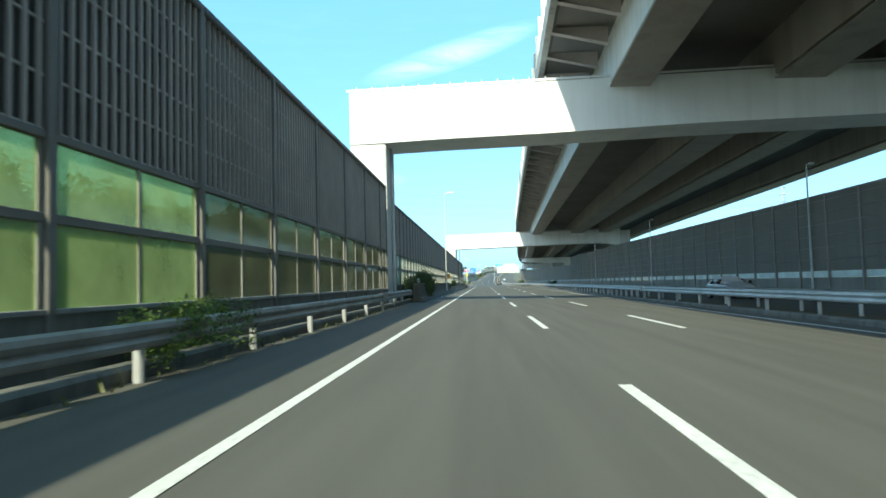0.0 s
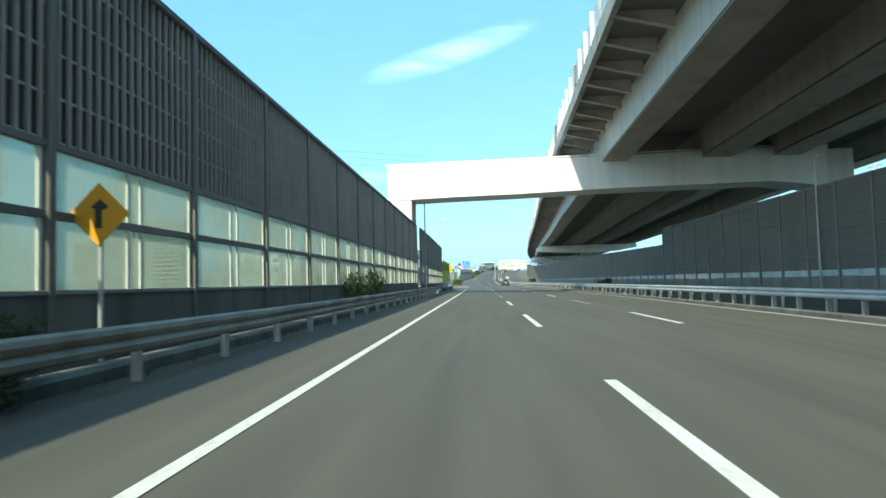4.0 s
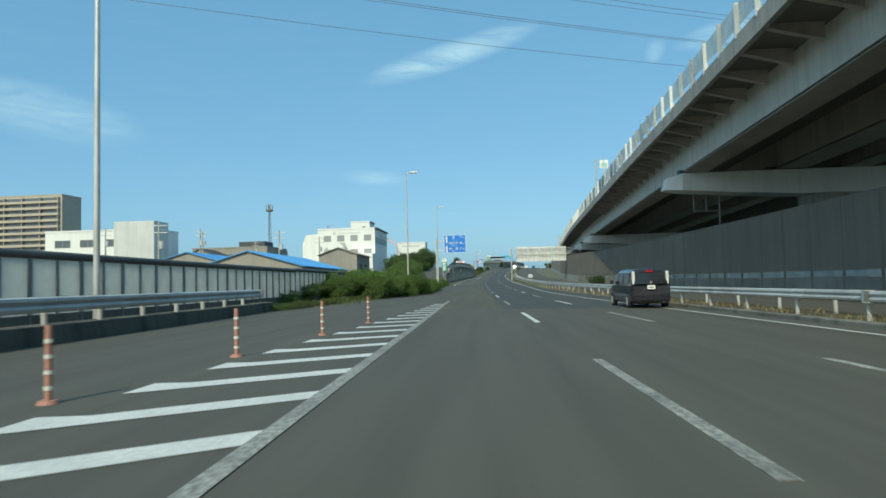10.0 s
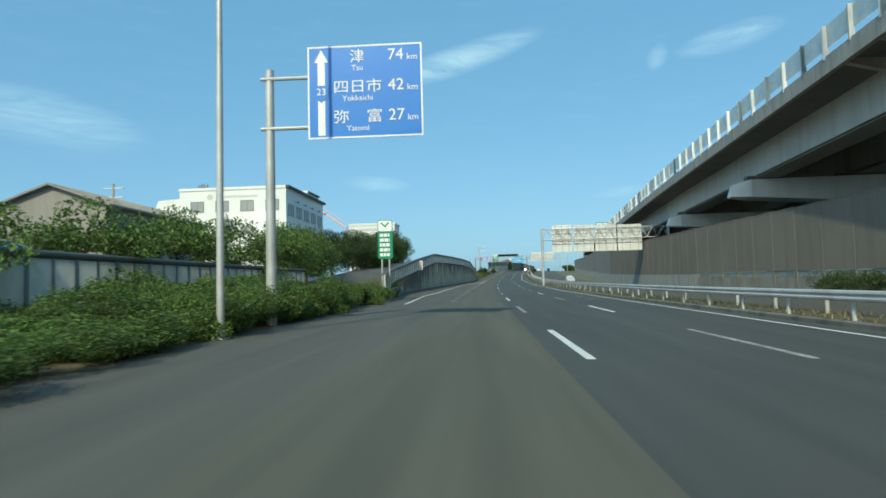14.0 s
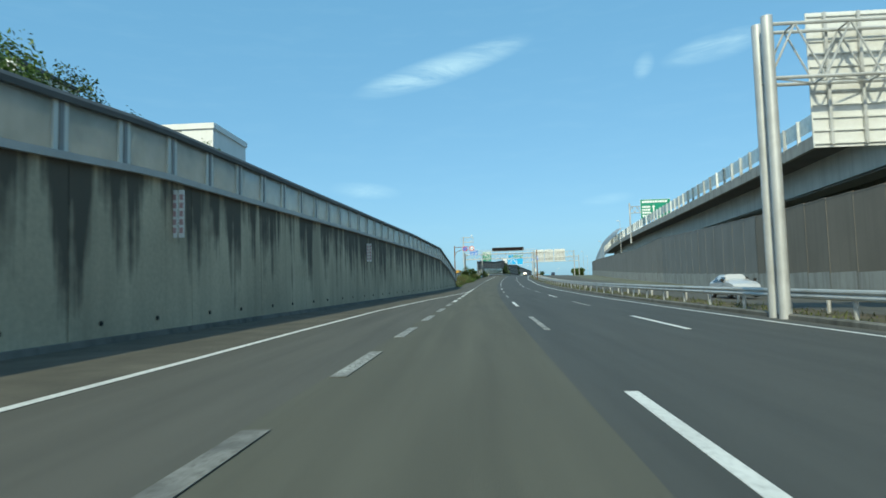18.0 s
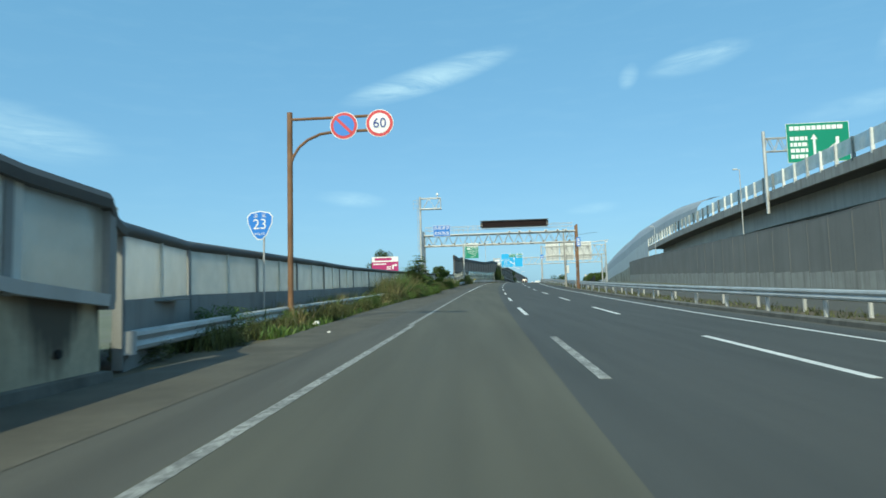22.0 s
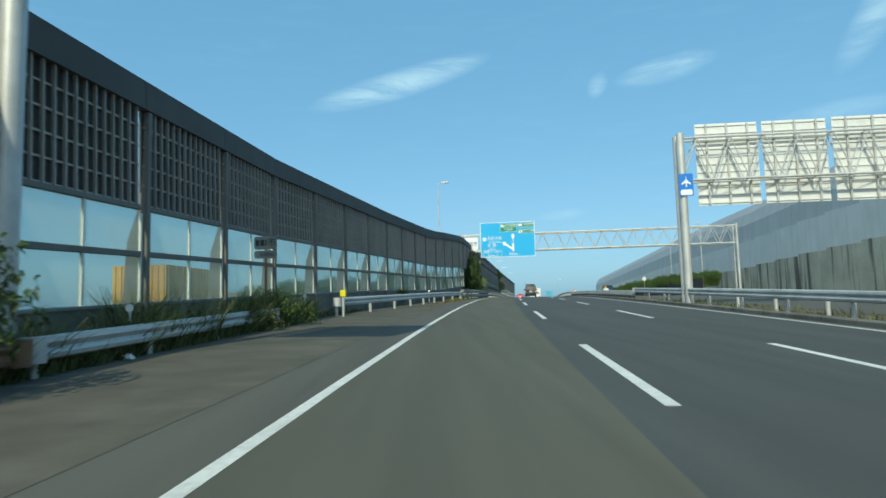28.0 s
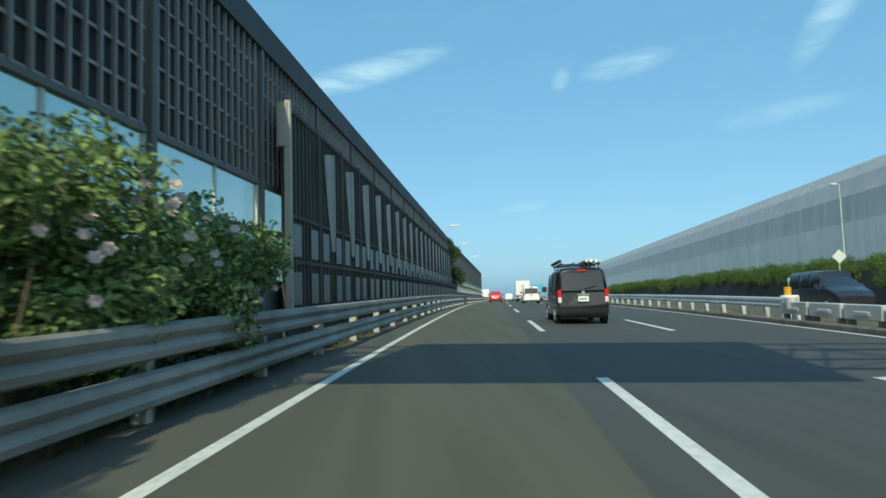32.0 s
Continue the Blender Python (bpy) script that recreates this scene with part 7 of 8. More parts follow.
# ---- trees ----
def tree(m, H, spread, label, seed, material="leaf_dark", count=7000, size=0.16, trunk=0.12, low=0.3, group="", drop=0.1, narrow=0.5):
    rng = random.Random(seed)
    t = thing("tree", m, label, "tree", group)
    bm = bmesh.new()
    p, q = Vector((0, 0, -0.2)), Vector((rng.uniform(-0.1, 0.1), rng.uniform(-0.1, 0.1), H * low))
    bar(bm, p, q, trunk, 9, trunk * 0.8)
    top = Vector((rng.uniform(-0.2, 0.2), rng.uniform(-0.2, 0.2), H * 0.75))
    bar(bm, q, top, trunk * 0.8, 8, trunk * 0.35)
    part("trunk", bm, "bark", t, smooth=True)
    blobs = []
    for k in range(10):
        a = k * 2.4 + rng.uniform(-0.3, 0.3)
        f = rng.uniform(0.15, 0.95)
        base = q.lerp(top, f)
        reach = spread * (1.05 - 0.55 * f) * rng.uniform(0.65, 1.0)
        tip = base + Vector((math.cos(a) * reach, math.sin(a) * reach, rng.uniform(0.05, 0.3) * H * (1 - 0.4 * f)))
        tip.z = min(tip.z, H * 0.94)
        part("limb", bar(bmesh.new(), base, tip, trunk * 0.35, 6, trunk * 0.1), "bark", t)
        blobs.append((tip.x, tip.y, tip.z, spread * rng.uniform(0.32, 0.48), spread * rng.uniform(0.32, 0.48), H * rng.uniform(0.09, 0.15)))
        mid = base.lerp(tip, 0.55)
        blobs.append((mid.x, mid.y, mid.z + 0.1, spread * 0.3, spread * 0.3, H * 0.09))
    blobs.append((top.x, top.y, H * 0.86, spread * 0.4, spread * 0.4, H * 0.12))
    part("crown", leaf_cloud("crown", blobs, count, size, material, seed, narrow, drop), None, t)
    return t


for i, (s, u, H) in enumerate(((360, -16, 6.2), (365.5, -17, 6.3), (371, -18.5, 7.0), (376, -20, 7.6), (381.5, -18.5, 7.8), (387, -17, 8.3), (392, -16.6, 8.2), (397, -16.8, 8.3), (402, -16.5, 8.9), (408, -16.5, 10.4), (413, -16.3, 10.4), (418, -16.5, 9.6), (423, -17, 9.2))):
    tree(at(s, u, -0.3), H + 0.3, 3.2, "broad dark green roadside tree behind the ramp", 80 + i, "leaf_dark" if i % 3 else "leaf", 13000, 0.18, 0.16, 0.25, "trees behind the ramp")
for i, (s, u, H) in enumerate(((318, -12.5, 3.6), (325, -13, 4.6), (331, -12.6, 5.0), (338, -12.8, 5.2), (345, -13, 5.8), (352, -14, 6.2), (306, -14.5, 3.6))):
    tree(at(s, u, -0.3), H, 2.6, "leafy green tree behind the hedge and fence", 100 + i, "leaf" if i % 2 else "leaf_light", 6500, 0.16, 0.1, 0.2, "trees behind the hedge")


def frond_tree(m, H, spread, label, seed, material="leaf", whorls=9):
    """A young tree of thin stems with layered feathery fronds of paired leaflets."""
    r = random.Random(seed)
    t = thing("tree", m, label, "tree")
    V, F_ = [], []
    for k in range(7):
        a = k * 1.35 + r.uniform(-0.3, 0.3)
        lean = spread * (0.15 if k == 0 else r.uniform(0.3, 0.6))
        root = Vector((r.uniform(-0.12, 0.12), r.uniform(-0.12, 0.12), -0.1))
        tip = Vector((math.cos(a) * lean, math.sin(a) * lean, H * (0.93 if k == 0 else r.uniform(0.62, 0.9))))
        part("trunk" if k == 0 else "limb", bar(bmesh.new(), root, tip, 0.045, 7, 0.012), "bark", t, smooth=True)
        for w in range(whorls):
            f = 0.3 + 0.7 * (w + r.uniform(0, 0.6)) / whorls
            base = root.lerp(tip, min(1.0, f))
            for q in range(6):
                b = q * 1.047 + w * 0.6 + r.uniform(-0.3, 0.3)
                L = spread * r.uniform(0.46, 0.72) * (1.05 - 0.3 * f)
                out, side = Vector((math.cos(b), math.sin(b), 0)), Vector((-math.sin(b), math.cos(b), 0))
                lift = r.uniform(0.15, 0.55)
                for n in range(10):
                    x = (n + 1.5) / 11.5
                    c = base + out * L * x + Vector((0, 0, L * (lift * x - 0.55 * x * x)))
                    ll = 0.23 * (1.1 - 0.75 * abs(x - 0.4)) * r.uniform(0.85, 1.15)
                    for sg in (-1, 1):
                        d = (side * sg + out * 0.35 + Vector((0, 0, r.uniform(-0.35, 0.05)))).normalized() * ll
                        e = out * 0.042
                        i0 = len(V)
                        V.extend([c, c + d * 0.5 + e, c + d, c + d * 0.5 - e])
                        F_.append((i0, i0 + 1, i0 + 2, i0 + 3))
    me = bpy.data.meshes.new("crown")
    me.from_pydata(V, [], F_)
    me.materials.append(M[material])
    part("crown", me, None, t, "feathery fronds of paired leaflets")
    return t


frond_tree(at(527.2, -6.2, -0.2), 3.6, 1.6, "young feathery green tree in the roadside brush", 120, "leaf_light")
frond_tree(at(530.8, -6.25, -0.2), 4.15, 1.2, "slender young tree with fern-like leaves", 121, "leaf_light")
frond_tree(at(534.0, -6.0, -0.2), 2.75, 1.0, "low feathery sapling beside the young trees", 131, "leaf_light", 6)
for s, u, H in ((527.6, -5.9, 2.0), (530.0, -5.8, 2.1), (532.2, -5.8, 1.9)):
    tree(at(s, u, -0.2), H, 1.15, "dark bushy sapling at the verge", round(s * 2), "leaf", 5000, 0.12, 0.05, 0.04)
tree(at(551.6, -5.85, -0.2), 3.2, 1.2, "full green roadside tree leafy down to the ground", 123, "leaf", 17000, 0.11, 0.07, 0.02)
tree(at(566, -6.3, -0.2), 1.9, 0.8, "small bushy tree before the noise barrier", 124, "leaf", 2500, 0.13, 0.05, 0.15)
for s, u, H, sp, k in ((665.0, -3.85, 3.9, 0.8, 125), (667.4, -3.8, 4.8, 0.95, 126), (670.2, -3.8, 6.0, 1.05, 127), (672.2, -3.85, 4.4, 0.9, 132)):
    tree(at(s, u, -0.1), H, sp, "tall tree with drooping dark leaves before the noise barrier", k, "leaf_dark", 5200, 0.15, 0.05, 0.14, "trees before the barrier", 0.9, 0.34)
tree(at(738, -4.0, 0.0), 7.0, 1.3, "dark creeper-clad tree against the far barrier", 128, "leaf_dark", 4500, 0.22, 0.08, 0.1)
tree(at(612, -26, -0.5), 9.0, 3.0, "round dark tree behind the fence", 129, "leaf_dark", 6000, 0.26, 0.14, 0.2)
# flowering roses
for k, (s, u, sc) in enumerate(((678.4, -3.35, 1.28), (679.9, -3.4, 1.22), (681.4, -3.4, 1.05), (676.9, -3.3, 1.12))):
    rng = random.Random(140 + k)
    bm = bmesh.new()
    for _ in range(11):
        c = Vector((rng.uniform(0.15, 0.5), rng.uniform(-0.8, 0.6), rng.uniform(0.95, 1.8)))
        n = Vector((rng.uniform(0.3, 0.9), -0.8, rng.uniform(0.1, 0.7))).normalized()
        e1 = n.cross(Vector((0, 0, 1))).normalized()
        e2 = n.cross(e1)
        for ring, r, back in ((6, 0.047, 0.0), (5, 0.028, 0.012)):
            for j in range(ring):
                a = 6.283 * j / ring + back * 40
                d, e = e1 * math.cos(a) + e2 * math.sin(a), e2 * math.cos(a) - e1 * math.sin(a)
                bm.faces.new([bm.verts.new(c + w) for w in (n * back, d * r * 0.7 - e * r * 0.55 + n * (back + 0.012), d * r * 1.15 + n * (back + 0.022), d * r * 0.7 + e * r * 0.55 + n * (back + 0.012))])
    me = mesh_of("blossoms", bm, "petal")
    fol = leaf_cloud("foliage", [(rng.uniform(-0.4, 0.4), rng.uniform(-0.7, 0.7), rng.uniform(0.5, 1.75), 0.42, 0.5, 0.4) for _ in range(9)], 8000, 0.08, "rose_leaf", 141 + k)
    b = thing("rose_bush", at(s, u, 0.0) @ Matrix.Scale(sc, 4), "flowering rose bush with pale pink blossoms behind the rail", "bush", "rose bushes")
    part("foliage", fol, None, b)
    part("stems", stems(rng, 6, 0.5, 0.6, 1.6), "bark", b)
    part("blossoms", me, None, b, "pale pink rose blossoms")

# green growth seen behind the clear panels
for i in range(22):
    s = -16 + 2.5 * i
    if s < 40:
        bush(at(s, -10.2 + RNG.uniform(-0.5, 0.5), -0.1, RNG.uniform(0, 180)), HEDGE[i % 4], "bright green bushes behind the clear barrier panels", "bush", "bushes behind the barrier", 1.3, RNG.uniform(1.4, 1.9))
for i in range(33):
    s = 624 + 1.62 * i
    bush(at(s, ip(s, WALL3) - 2.6 + RNG.uniform(-0.5, 0.5), -0.1, RNG.uniform(0, 180)), HEDGE[i % 4], "green bushes behind the clear barrier panels", "bush", "bushes behind the barrier", 1.1, RNG.uniform(0.6, 0.85) if s < 644 else RNG.uniform(1.0, 1.3))
structure("bank", band(-60, 150, -26, -7.2, 0.25), "ground", "grassy bank behind the noise barrier", "bank")


# ---- buildings ----
M["render_white"] = mat("render_white", (0.78, 0.78, 0.76), 0.7, var=0.05, scale=1, dirt=(0.6, 0.6, 0.57, 0.3), streak=0.5)
M["render_beige"] = mat("render_beige", (0.46, 0.40, 0.33), 0.8, var=0.08, scale=1, dirt=(0.34, 0.3, 0.25, 0.4))
M["shed_grey"] = mat("shed_grey", (0.30, 0.28, 0.245), 0.8, var=0.12, scale=2, dirt=(0.2, 0.19, 0.165, 0.5), streak=0.8)
M["roof_blue"] = mat("roof_blue", (0.08, 0.30, 0.62), 0.5, var=0.08, scale=2)
M["roof_dark"] = mat("roof_dark", (0.07, 0.075, 0.085), 0.7, var=0.15, scale=2)
M["pane"] = mat("pane", (0.10, 0.12, 0.14), 0.15, var=0.1, scale=2, spec=0.6)
M["pane_grey"] = mat("pane_grey", (0.30, 0.32, 0.33), 0.3, var=0.1, scale=2)


def window(parent, x, y, z, w, h, face, frame="fence_grey", pane="pane"):
    """A framed window on a face: 's' looks back along the road, 'r' looks right."""
    m = Matrix.Translation((x, y, z)) @ (Matrix.Identity(4) if face == "s" else Matrix.Rotation(radians(90), 4, "Z"))
    bm = bmesh.new()
    for a, b, c, d in ((-w / 2, -w / 2 + 0.08, 0, h), (w / 2 - 0.08, w / 2, 0, h), (-0.04, 0.04, 0, h), (-w / 2, w / 2, 0, 0.08), (-w / 2, w / 2, h - 0.08, h)):
        box(bm, (a + b) / 2, -0.05, c, b - a, 0.1, d - c)
    o = part("window", bm, frame, parent, m=m)
    part("pane", box(bmesh.new(), 0, -0.02, 0.05, w - 0.1, 0.03, h - 0.1), pane, o)
    return o


def block(name, m, w, d, h, label, wall, roof="roof_dark", parapet=0.4):
    """A flat-roofed block: x 0..w, y 0..d."""
    b = thing(name, m, label, "building")
    part("wall", box(bmesh.new(), w / 2, d / 2, -1.5, w, d, h + 1.5), wall, b)
    bm = bmesh.new()
    for x, y, sx, sy in ((w / 2, 0.0, w + 0.2, 0.25), (w / 2, d, w + 0.2, 0.25), (0.0, d / 2, 0.25, d - 0.26), (w, d / 2, 0.25, d - 0.26)):
        box(bm, x, y, h, sx, sy, parapet)
    part("roof", bm, wall, b)
    part("roof_deck", box(bmesh.new(), w / 2, d / 2, h, w - 0.3, d - 0.3, 0.05), roof, b)
    return b


# white factory office
b = block("office_building", at(395, -44.5, -1.0), 16.0, 20.0, 16.1, "white rendered office block with dark paired windows", "render_white")
part("side_wing", shape([[Vector((x, y, z)) for x, z in ((-4.4, 0), (-4.4, 12.4), (-3.4, 14.9), (0.0, 15.1), (0.0, 0))] for y in (0.3, 18)], True, True), "render_white", b, "lower wing with a sloped roof edge")
for i in range(4):
    window(b, 2.7 + 3.75 * i, 0, 12.9, 2.0, 1.6, "s", pane="pane_grey")
    window(b, 2.7 + 3.75 * i, 0, 9.0, 2.0, 1.6, "s", pane="pane_grey")
for i in range(5):
    window(b, 16.0, 2.2 + 3.9 * i, 12.2, 2.4, 1.7, "r", pane="pane_grey")
    lamp = part("wall_lamp", bar(bmesh.new(), (16.0, 4.2 + 3.9 * i, 14.5), (16.5, 4.2 + 3.9 * i, 14.6), 0.05, 6), "fence_grey", b)
    part("hood", bar(bmesh.new(), (16.5, 4.2 + 3.9 * i, 14.35), (16.5, 4.2 + 3.9 * i, 14.65), 0.2, 8, 0.08), "fence_grey", lamp)
part("roof_edge", box(bmesh.new(), 16.25, 10.0, 16.15, 0.5, 20.4, 0.35), "roof_dark", b, "dark eaves along the side")
flat(b, [(4.6 + 0.45 * math.cos(a * 0.785), 15.1 + 0.45 * math.sin(a * 0.785)) for a in range(8)], "panel_pale", -0.03, "emblem")
dim_bars(b, 5.8, 11.8, 14.85, 15.35, 1, "panel_pale", -0.03, seed=41)
part("duct", bar(bar(bmesh.new(), (7.6, -1.4, 9.6), (7.6, -1.4, 12.2), 0.35, 12), (7.6, -1.4, 12.1), (6.7, -1.4, 12.5), 0.35, 12), "galv", b, "bent steel vent duct", smooth=True)
part("vent_cowl", bar(bmesh.new(), (2.6, -1.2, 9.6), (2.6, -1.2, 11.2), 0.4, 12), "galv", b, smooth=True)
part("porch", box(bmesh.new(), 11.5, -2.0, 0, 9.0, 4.0, 9.2), "render_white", b, "lower white front block")
for x in (1.5, 2.0):
    part("aerial", bar(bmesh.new(), (x, 5, 16), (x, 5, 18.0), 0.05, 6), "post_dark", b)
b = block("stair_tower", at(438.5, -45.2, -0.5), 6.6, 8.0, 20.9, "small white stair tower above the works", "render_white")
window(b, 4.6, 0, 18.6, 1.0, 0.9, "s")
part("roof_edge", box(bmesh.new(), 6.75, 4.0, 20.9, 0.4, 8.2, 0.3), "roof_dark", b)
b = block("warehouse", at(432, -28.0, -0.5), 9.3, 6.0, 12.8, "low white warehouse beyond the office block", "render_white")
dim_bars(b, 1.5, 7.5, 11.5, 12.3, 1, "panel_pale", -0.03, seed=42)
for i in range(1):
    window(b, 9.3, 3 + 5 * i, 10.2, 1.6, 1.0, "r")
M["stair_pink"] = mat("stair_pink", (0.62, 0.42, 0.40), 0.6, var=0.1, scale=4)
st = thing("outside_stair", at(428, -29.5, -0.5), "pinkish steel outside stair climbing between the works buildings", "stair")
part("flight", bar(bar(bmesh.new(), (-6, 9, 17), (2, 0, 12), 0.25, 6), (-6, 9, 18), (2, 0, 13), 0.06, 6), "stair_pink", st)
part("leg", bar(bmesh.new(), (2, 0, 0), (2, 0, 12.1), 0.15, 8), "stair_pink", st)
part("leg", bar(bmesh.new(), (-6, 9, 0), (-6, 9, 17.1), 0.15, 8), "stair_pink", st)
# blue-roofed workshops
def gable(name, m, w, d, h, rise, label, wall, roof, over=0.4):
    """A gabled shed with its ridge along y."""
    b = thing(name, m, label, "building")
    prof = [(0, -1), (0, h), (w / 2, h + rise), (w, h), (w, -1)]
    part("wall", shape([[Vector((x, y, z)) for x, z in prof] for y in (0, d)], True, True), wall, b)
    for sgn in (0, 1):
        a = (-over, h - over * rise / (w / 2)) if not sgn else (w + over, h - over * rise / (w / 2))
        c = (w / 2, h + rise)
        rings = [[Vector((a[0], y, a[1] + 0.02)), Vector((c[0], y, c[1] + 0.02)), Vector((c[0], y, c[1] + 0.14)), Vector((a[0], y, a[1] + 0.14))] for y in (-over, d + over)]
        part("roof", shape(rings, True, True), roof, b)
    for k in range(int(d / 0.9)):
        y = 0.2 + k * 0.9
        bm = bmesh.new()
        bar(bm, (-over, y, h - over * rise / (w / 2) + 0.16), (w / 2, y, h + rise + 0.16), 0.035, 4)
        bar(bm, (w + over, y, h - over * rise / (w / 2) + 0.16), (w / 2, y, h + rise + 0.16), 0.035, 4)
        part("roof_seam", bm, roof, b)
    return b


b = gable("workshop", at(327, -58, -0.5), 18.0, 16.0, 4.8, 2.6, "long workshop with a bright blue metal roof", "shed_grey", "roof_blue")
window(b, 5, 0, 1.8, 2.0, 1.4, "s")
b = gable("workshop", at(307, -38.6, -0.5), 15.0, 30.0, 4.1, 2.2, "low workshop with a sunlit blue metal roof", "shed_grey", "roof_blue")
for i in range(4):
    window(b, 15.0, 4 + 6 * i, 1.5, 2.0, 1.2, "r", pane="pane_grey")
b = gable("shed", at(343, -30.3, -0.5), 7.3, 14.0, 6.9, 1.3, "weathered grey gabled shed with rusty streaks", "shed_grey", "shed_grey")
window(b, 7.3, 4, 3.8, 2.2, 1.4, "r")
window(b, 7.3, 9, 3.8, 2.2, 1.4, "r")
part("door", box(bmesh.new(), 3.6, -0.04, -0.5, 3.0, 0.1, 3.2), "fence_grey", b)
b = gable("house", at(380, -76, -0.5), 10.0, 9.0, 8.5, 2.2, "dark-roofed house among the workshops", "shed_grey", "roof_dark")
window(b, 5, 0, 5.5, 2.0, 1.4, "s")
b = block("office_building", at(372, -106.7, -0.5), 28.0, 12.0, 15.4, "pale two-storey office with a taller corner tower", "render_white")
for i in range(3):
    window(b, 4.5 + 6.5 * i, 0, 11.6, 4.0, 1.8, "s")
    window(b, 4.5 + 6.5 * i, 0, 7.0, 4.0, 1.8, "s")
part("tower", box(bmesh.new(), 23.0, 3.0, 0, 10.2, 7.0, 17.6), "panel_pale", b, "taller pale corner tower")
b = block("factory", at(430, -98, -0.5), 26.0, 20.0, 13.0, "grey industrial building with a stepped dark roof", "shed_grey")
part("roof_hood", box(bmesh.new(), 20, 6, 13, 9, 8, 2.2), "roof_dark", b)
for i in range(5):
    window(b, 3 + 5 * i, 0, 9.5, 2.4, 1.5, "s")
b = block("factory", at(520, -140, -0.5), 34.0, 24.0, 15.0, "distant low factory with a dark upper storey", "shed_grey")
# apartment block with balconies
b = block("apartment_building", at(512, -268.5, -1), 60.0, 14.0, 45.7, "tall beige apartment block with rows of balconies", "render_beige")
for f in range(14):
    z = 2.0 + 3.06 * f
    bal = part("balcony", box(bmesh.new(), 30, -0.8, z, 58.0, 1.5, 1.15), "render_beige", b)
    # Flat dark strip in place of the shaded depth over each balcony.
    part("recess", box(bmesh.new(), 30, -0.06, z + 1.15, 58.0, 0.1, 1.6), "pane", b, "flat dark strip painted for the shade behind the balcony")
    for k in range(7):
        part("divider", box(bmesh.new(), 1.5 + 9.5 * k, -0.75, z + 1.15, 0.25, 1.4, 1.7), "render_beige", bal)
part("lift_tower", box(bmesh.new(), 21.5, -1.8, 0, 7.0, 3.4, 52.0), "render_beige", b, "projecting lift tower")
b = block("apartment_building", at(560, -330, -1), 26.0, 14.0, 36.0, "beige apartment block farther behind", "render_beige")
for f in range(12):
    part("balcony", box(bmesh.new(), 13, -0.6, 2 + 2.85 * f, 25.0, 1.2, 1.2), "concrete", b)
# pale office tower seen under the viaduct, and far low blocks
b = block("office_building", at(346, 80, -2), 15.0, 14.0, 21.5, "pale office block glimpsed below the viaduct", "render_white")
for f in range(5):
    for k in range(4):
        window(b, 2.2 + 3.5 * k, 0, 3 + 3.6 * f, 2.0, 1.6, "s", pane="pane_grey")
# radio mast
mast = thing("radio_mast", at(539, -114, 0.8), "slim steel lattice radio mast with a platform", "mast")
bm = bmesh.new()
for k in range(3):
    a = k * 2.094
    bar(bm, (1.1 * math.cos(a), 1.1 * math.sin(a), 0), (0.5 * math.cos(a), 0.5 * math.sin(a), 38), 0.12, 6)
for j in range(18):
    z, r1 = 2 * j + 1.0, 1.1 - 0.6 * (2 * j + 1) / 38
    for k in range(3):
        a, c = k * 2.094, (k + 1) * 2.094
        bar(bm, (r1 * math.cos(a), r1 * math.sin(a), z), (r1 * math.cos(c), r1 * math.sin(c), z + 2), 0.06, 5)
part("lattice", bm, "post_dark", mast)
part("platform", bar(bmesh.new(), (0, 0, 34), (0, 0, 35), 1.8, 12), "post_dark", mast)
bm = bmesh.new()
for k in range(8):
    a = k * 0.785
    box(bm, 1.7 * math.cos(a), 1.7 * math.sin(a), 35, 0.3, 0.3, 2.4)
part("aerials", bm, "fence_grey", mast)
# billboard beyond the fence
b = thing("billboard", at(592, -23.4, -0.5) @ Matrix.Diagonal((1.07, 1.0, 1.05, 1)), "billboard with a white band above a magenta field", "billboard")
part("post", bar(bmesh.new(), (0.8, 0.2, 0), (0.8, 0.2, 5.2), 0.14, 10), "galv", b)
part("post", bar(bmesh.new(), (4.0, 0.2, 0), (4.0, 0.2, 5.2), 0.14, 10), "galv", b)
pn = plate("panel", b, 0.0, 4.8, 3.2, 5.9, "magenta", 0.0, 0.12)
plate("band", pn, 0.0, 4.8, 4.95, 5.9, "sign_white", -0.012, 0.01)
plate("mark", pn, 0.5, 3.6, 5.2, 5.7, "magenta", -0.02, 0.006)
dim_bars(pn, 0.3, 2.6, 4.4, 4.75, 1, "sign_white", -0.014, seed=21)
flat(pn, [(3.7, 3.6), (3.95, 3.6), (3.95, 4.2), (4.3, 4.2), (4.3, 4.05), (4.65, 4.32), (4.3, 4.6), (4.3, 4.42), (3.7, 4.42)], "sign_white", -0.014)
dim_bars(pn, 2.7, 3.5, 3.5, 4.2, 2, "sign_white", -0.014, seed=22)
# utility poles of the side streets
def utility_pole(s, u, H):
    p = thing("utility_pole", at(s, u, -0.5), "grey concrete utility pole with crossarms and insulators", "pole", "utility poles")
    part("pole", bar(bmesh.new(), (0, 0, 0), (0, 0, H), 0.2, 8, 0.12), "concrete", p)
    for z in (H - 0.5, H - 1.4):
        part("crossarm", box(bmesh.new(), 0, 0, z, 2.2, 0.12, 0.12), "galv", p)
    part("transformer", bar(bmesh.new(), (0.35, 0, H - 3.4), (0.35, 0, H - 2.4), 0.3, 10), "galv", p)
for s, u, H in ((338, -70, 13), (352, -58, 13.5), (330, -34, 11), (362, -62, 14), (300, -40, 10), (430, -76, 15), (365, -36, 12)):
    utility_pole(s, u, H)
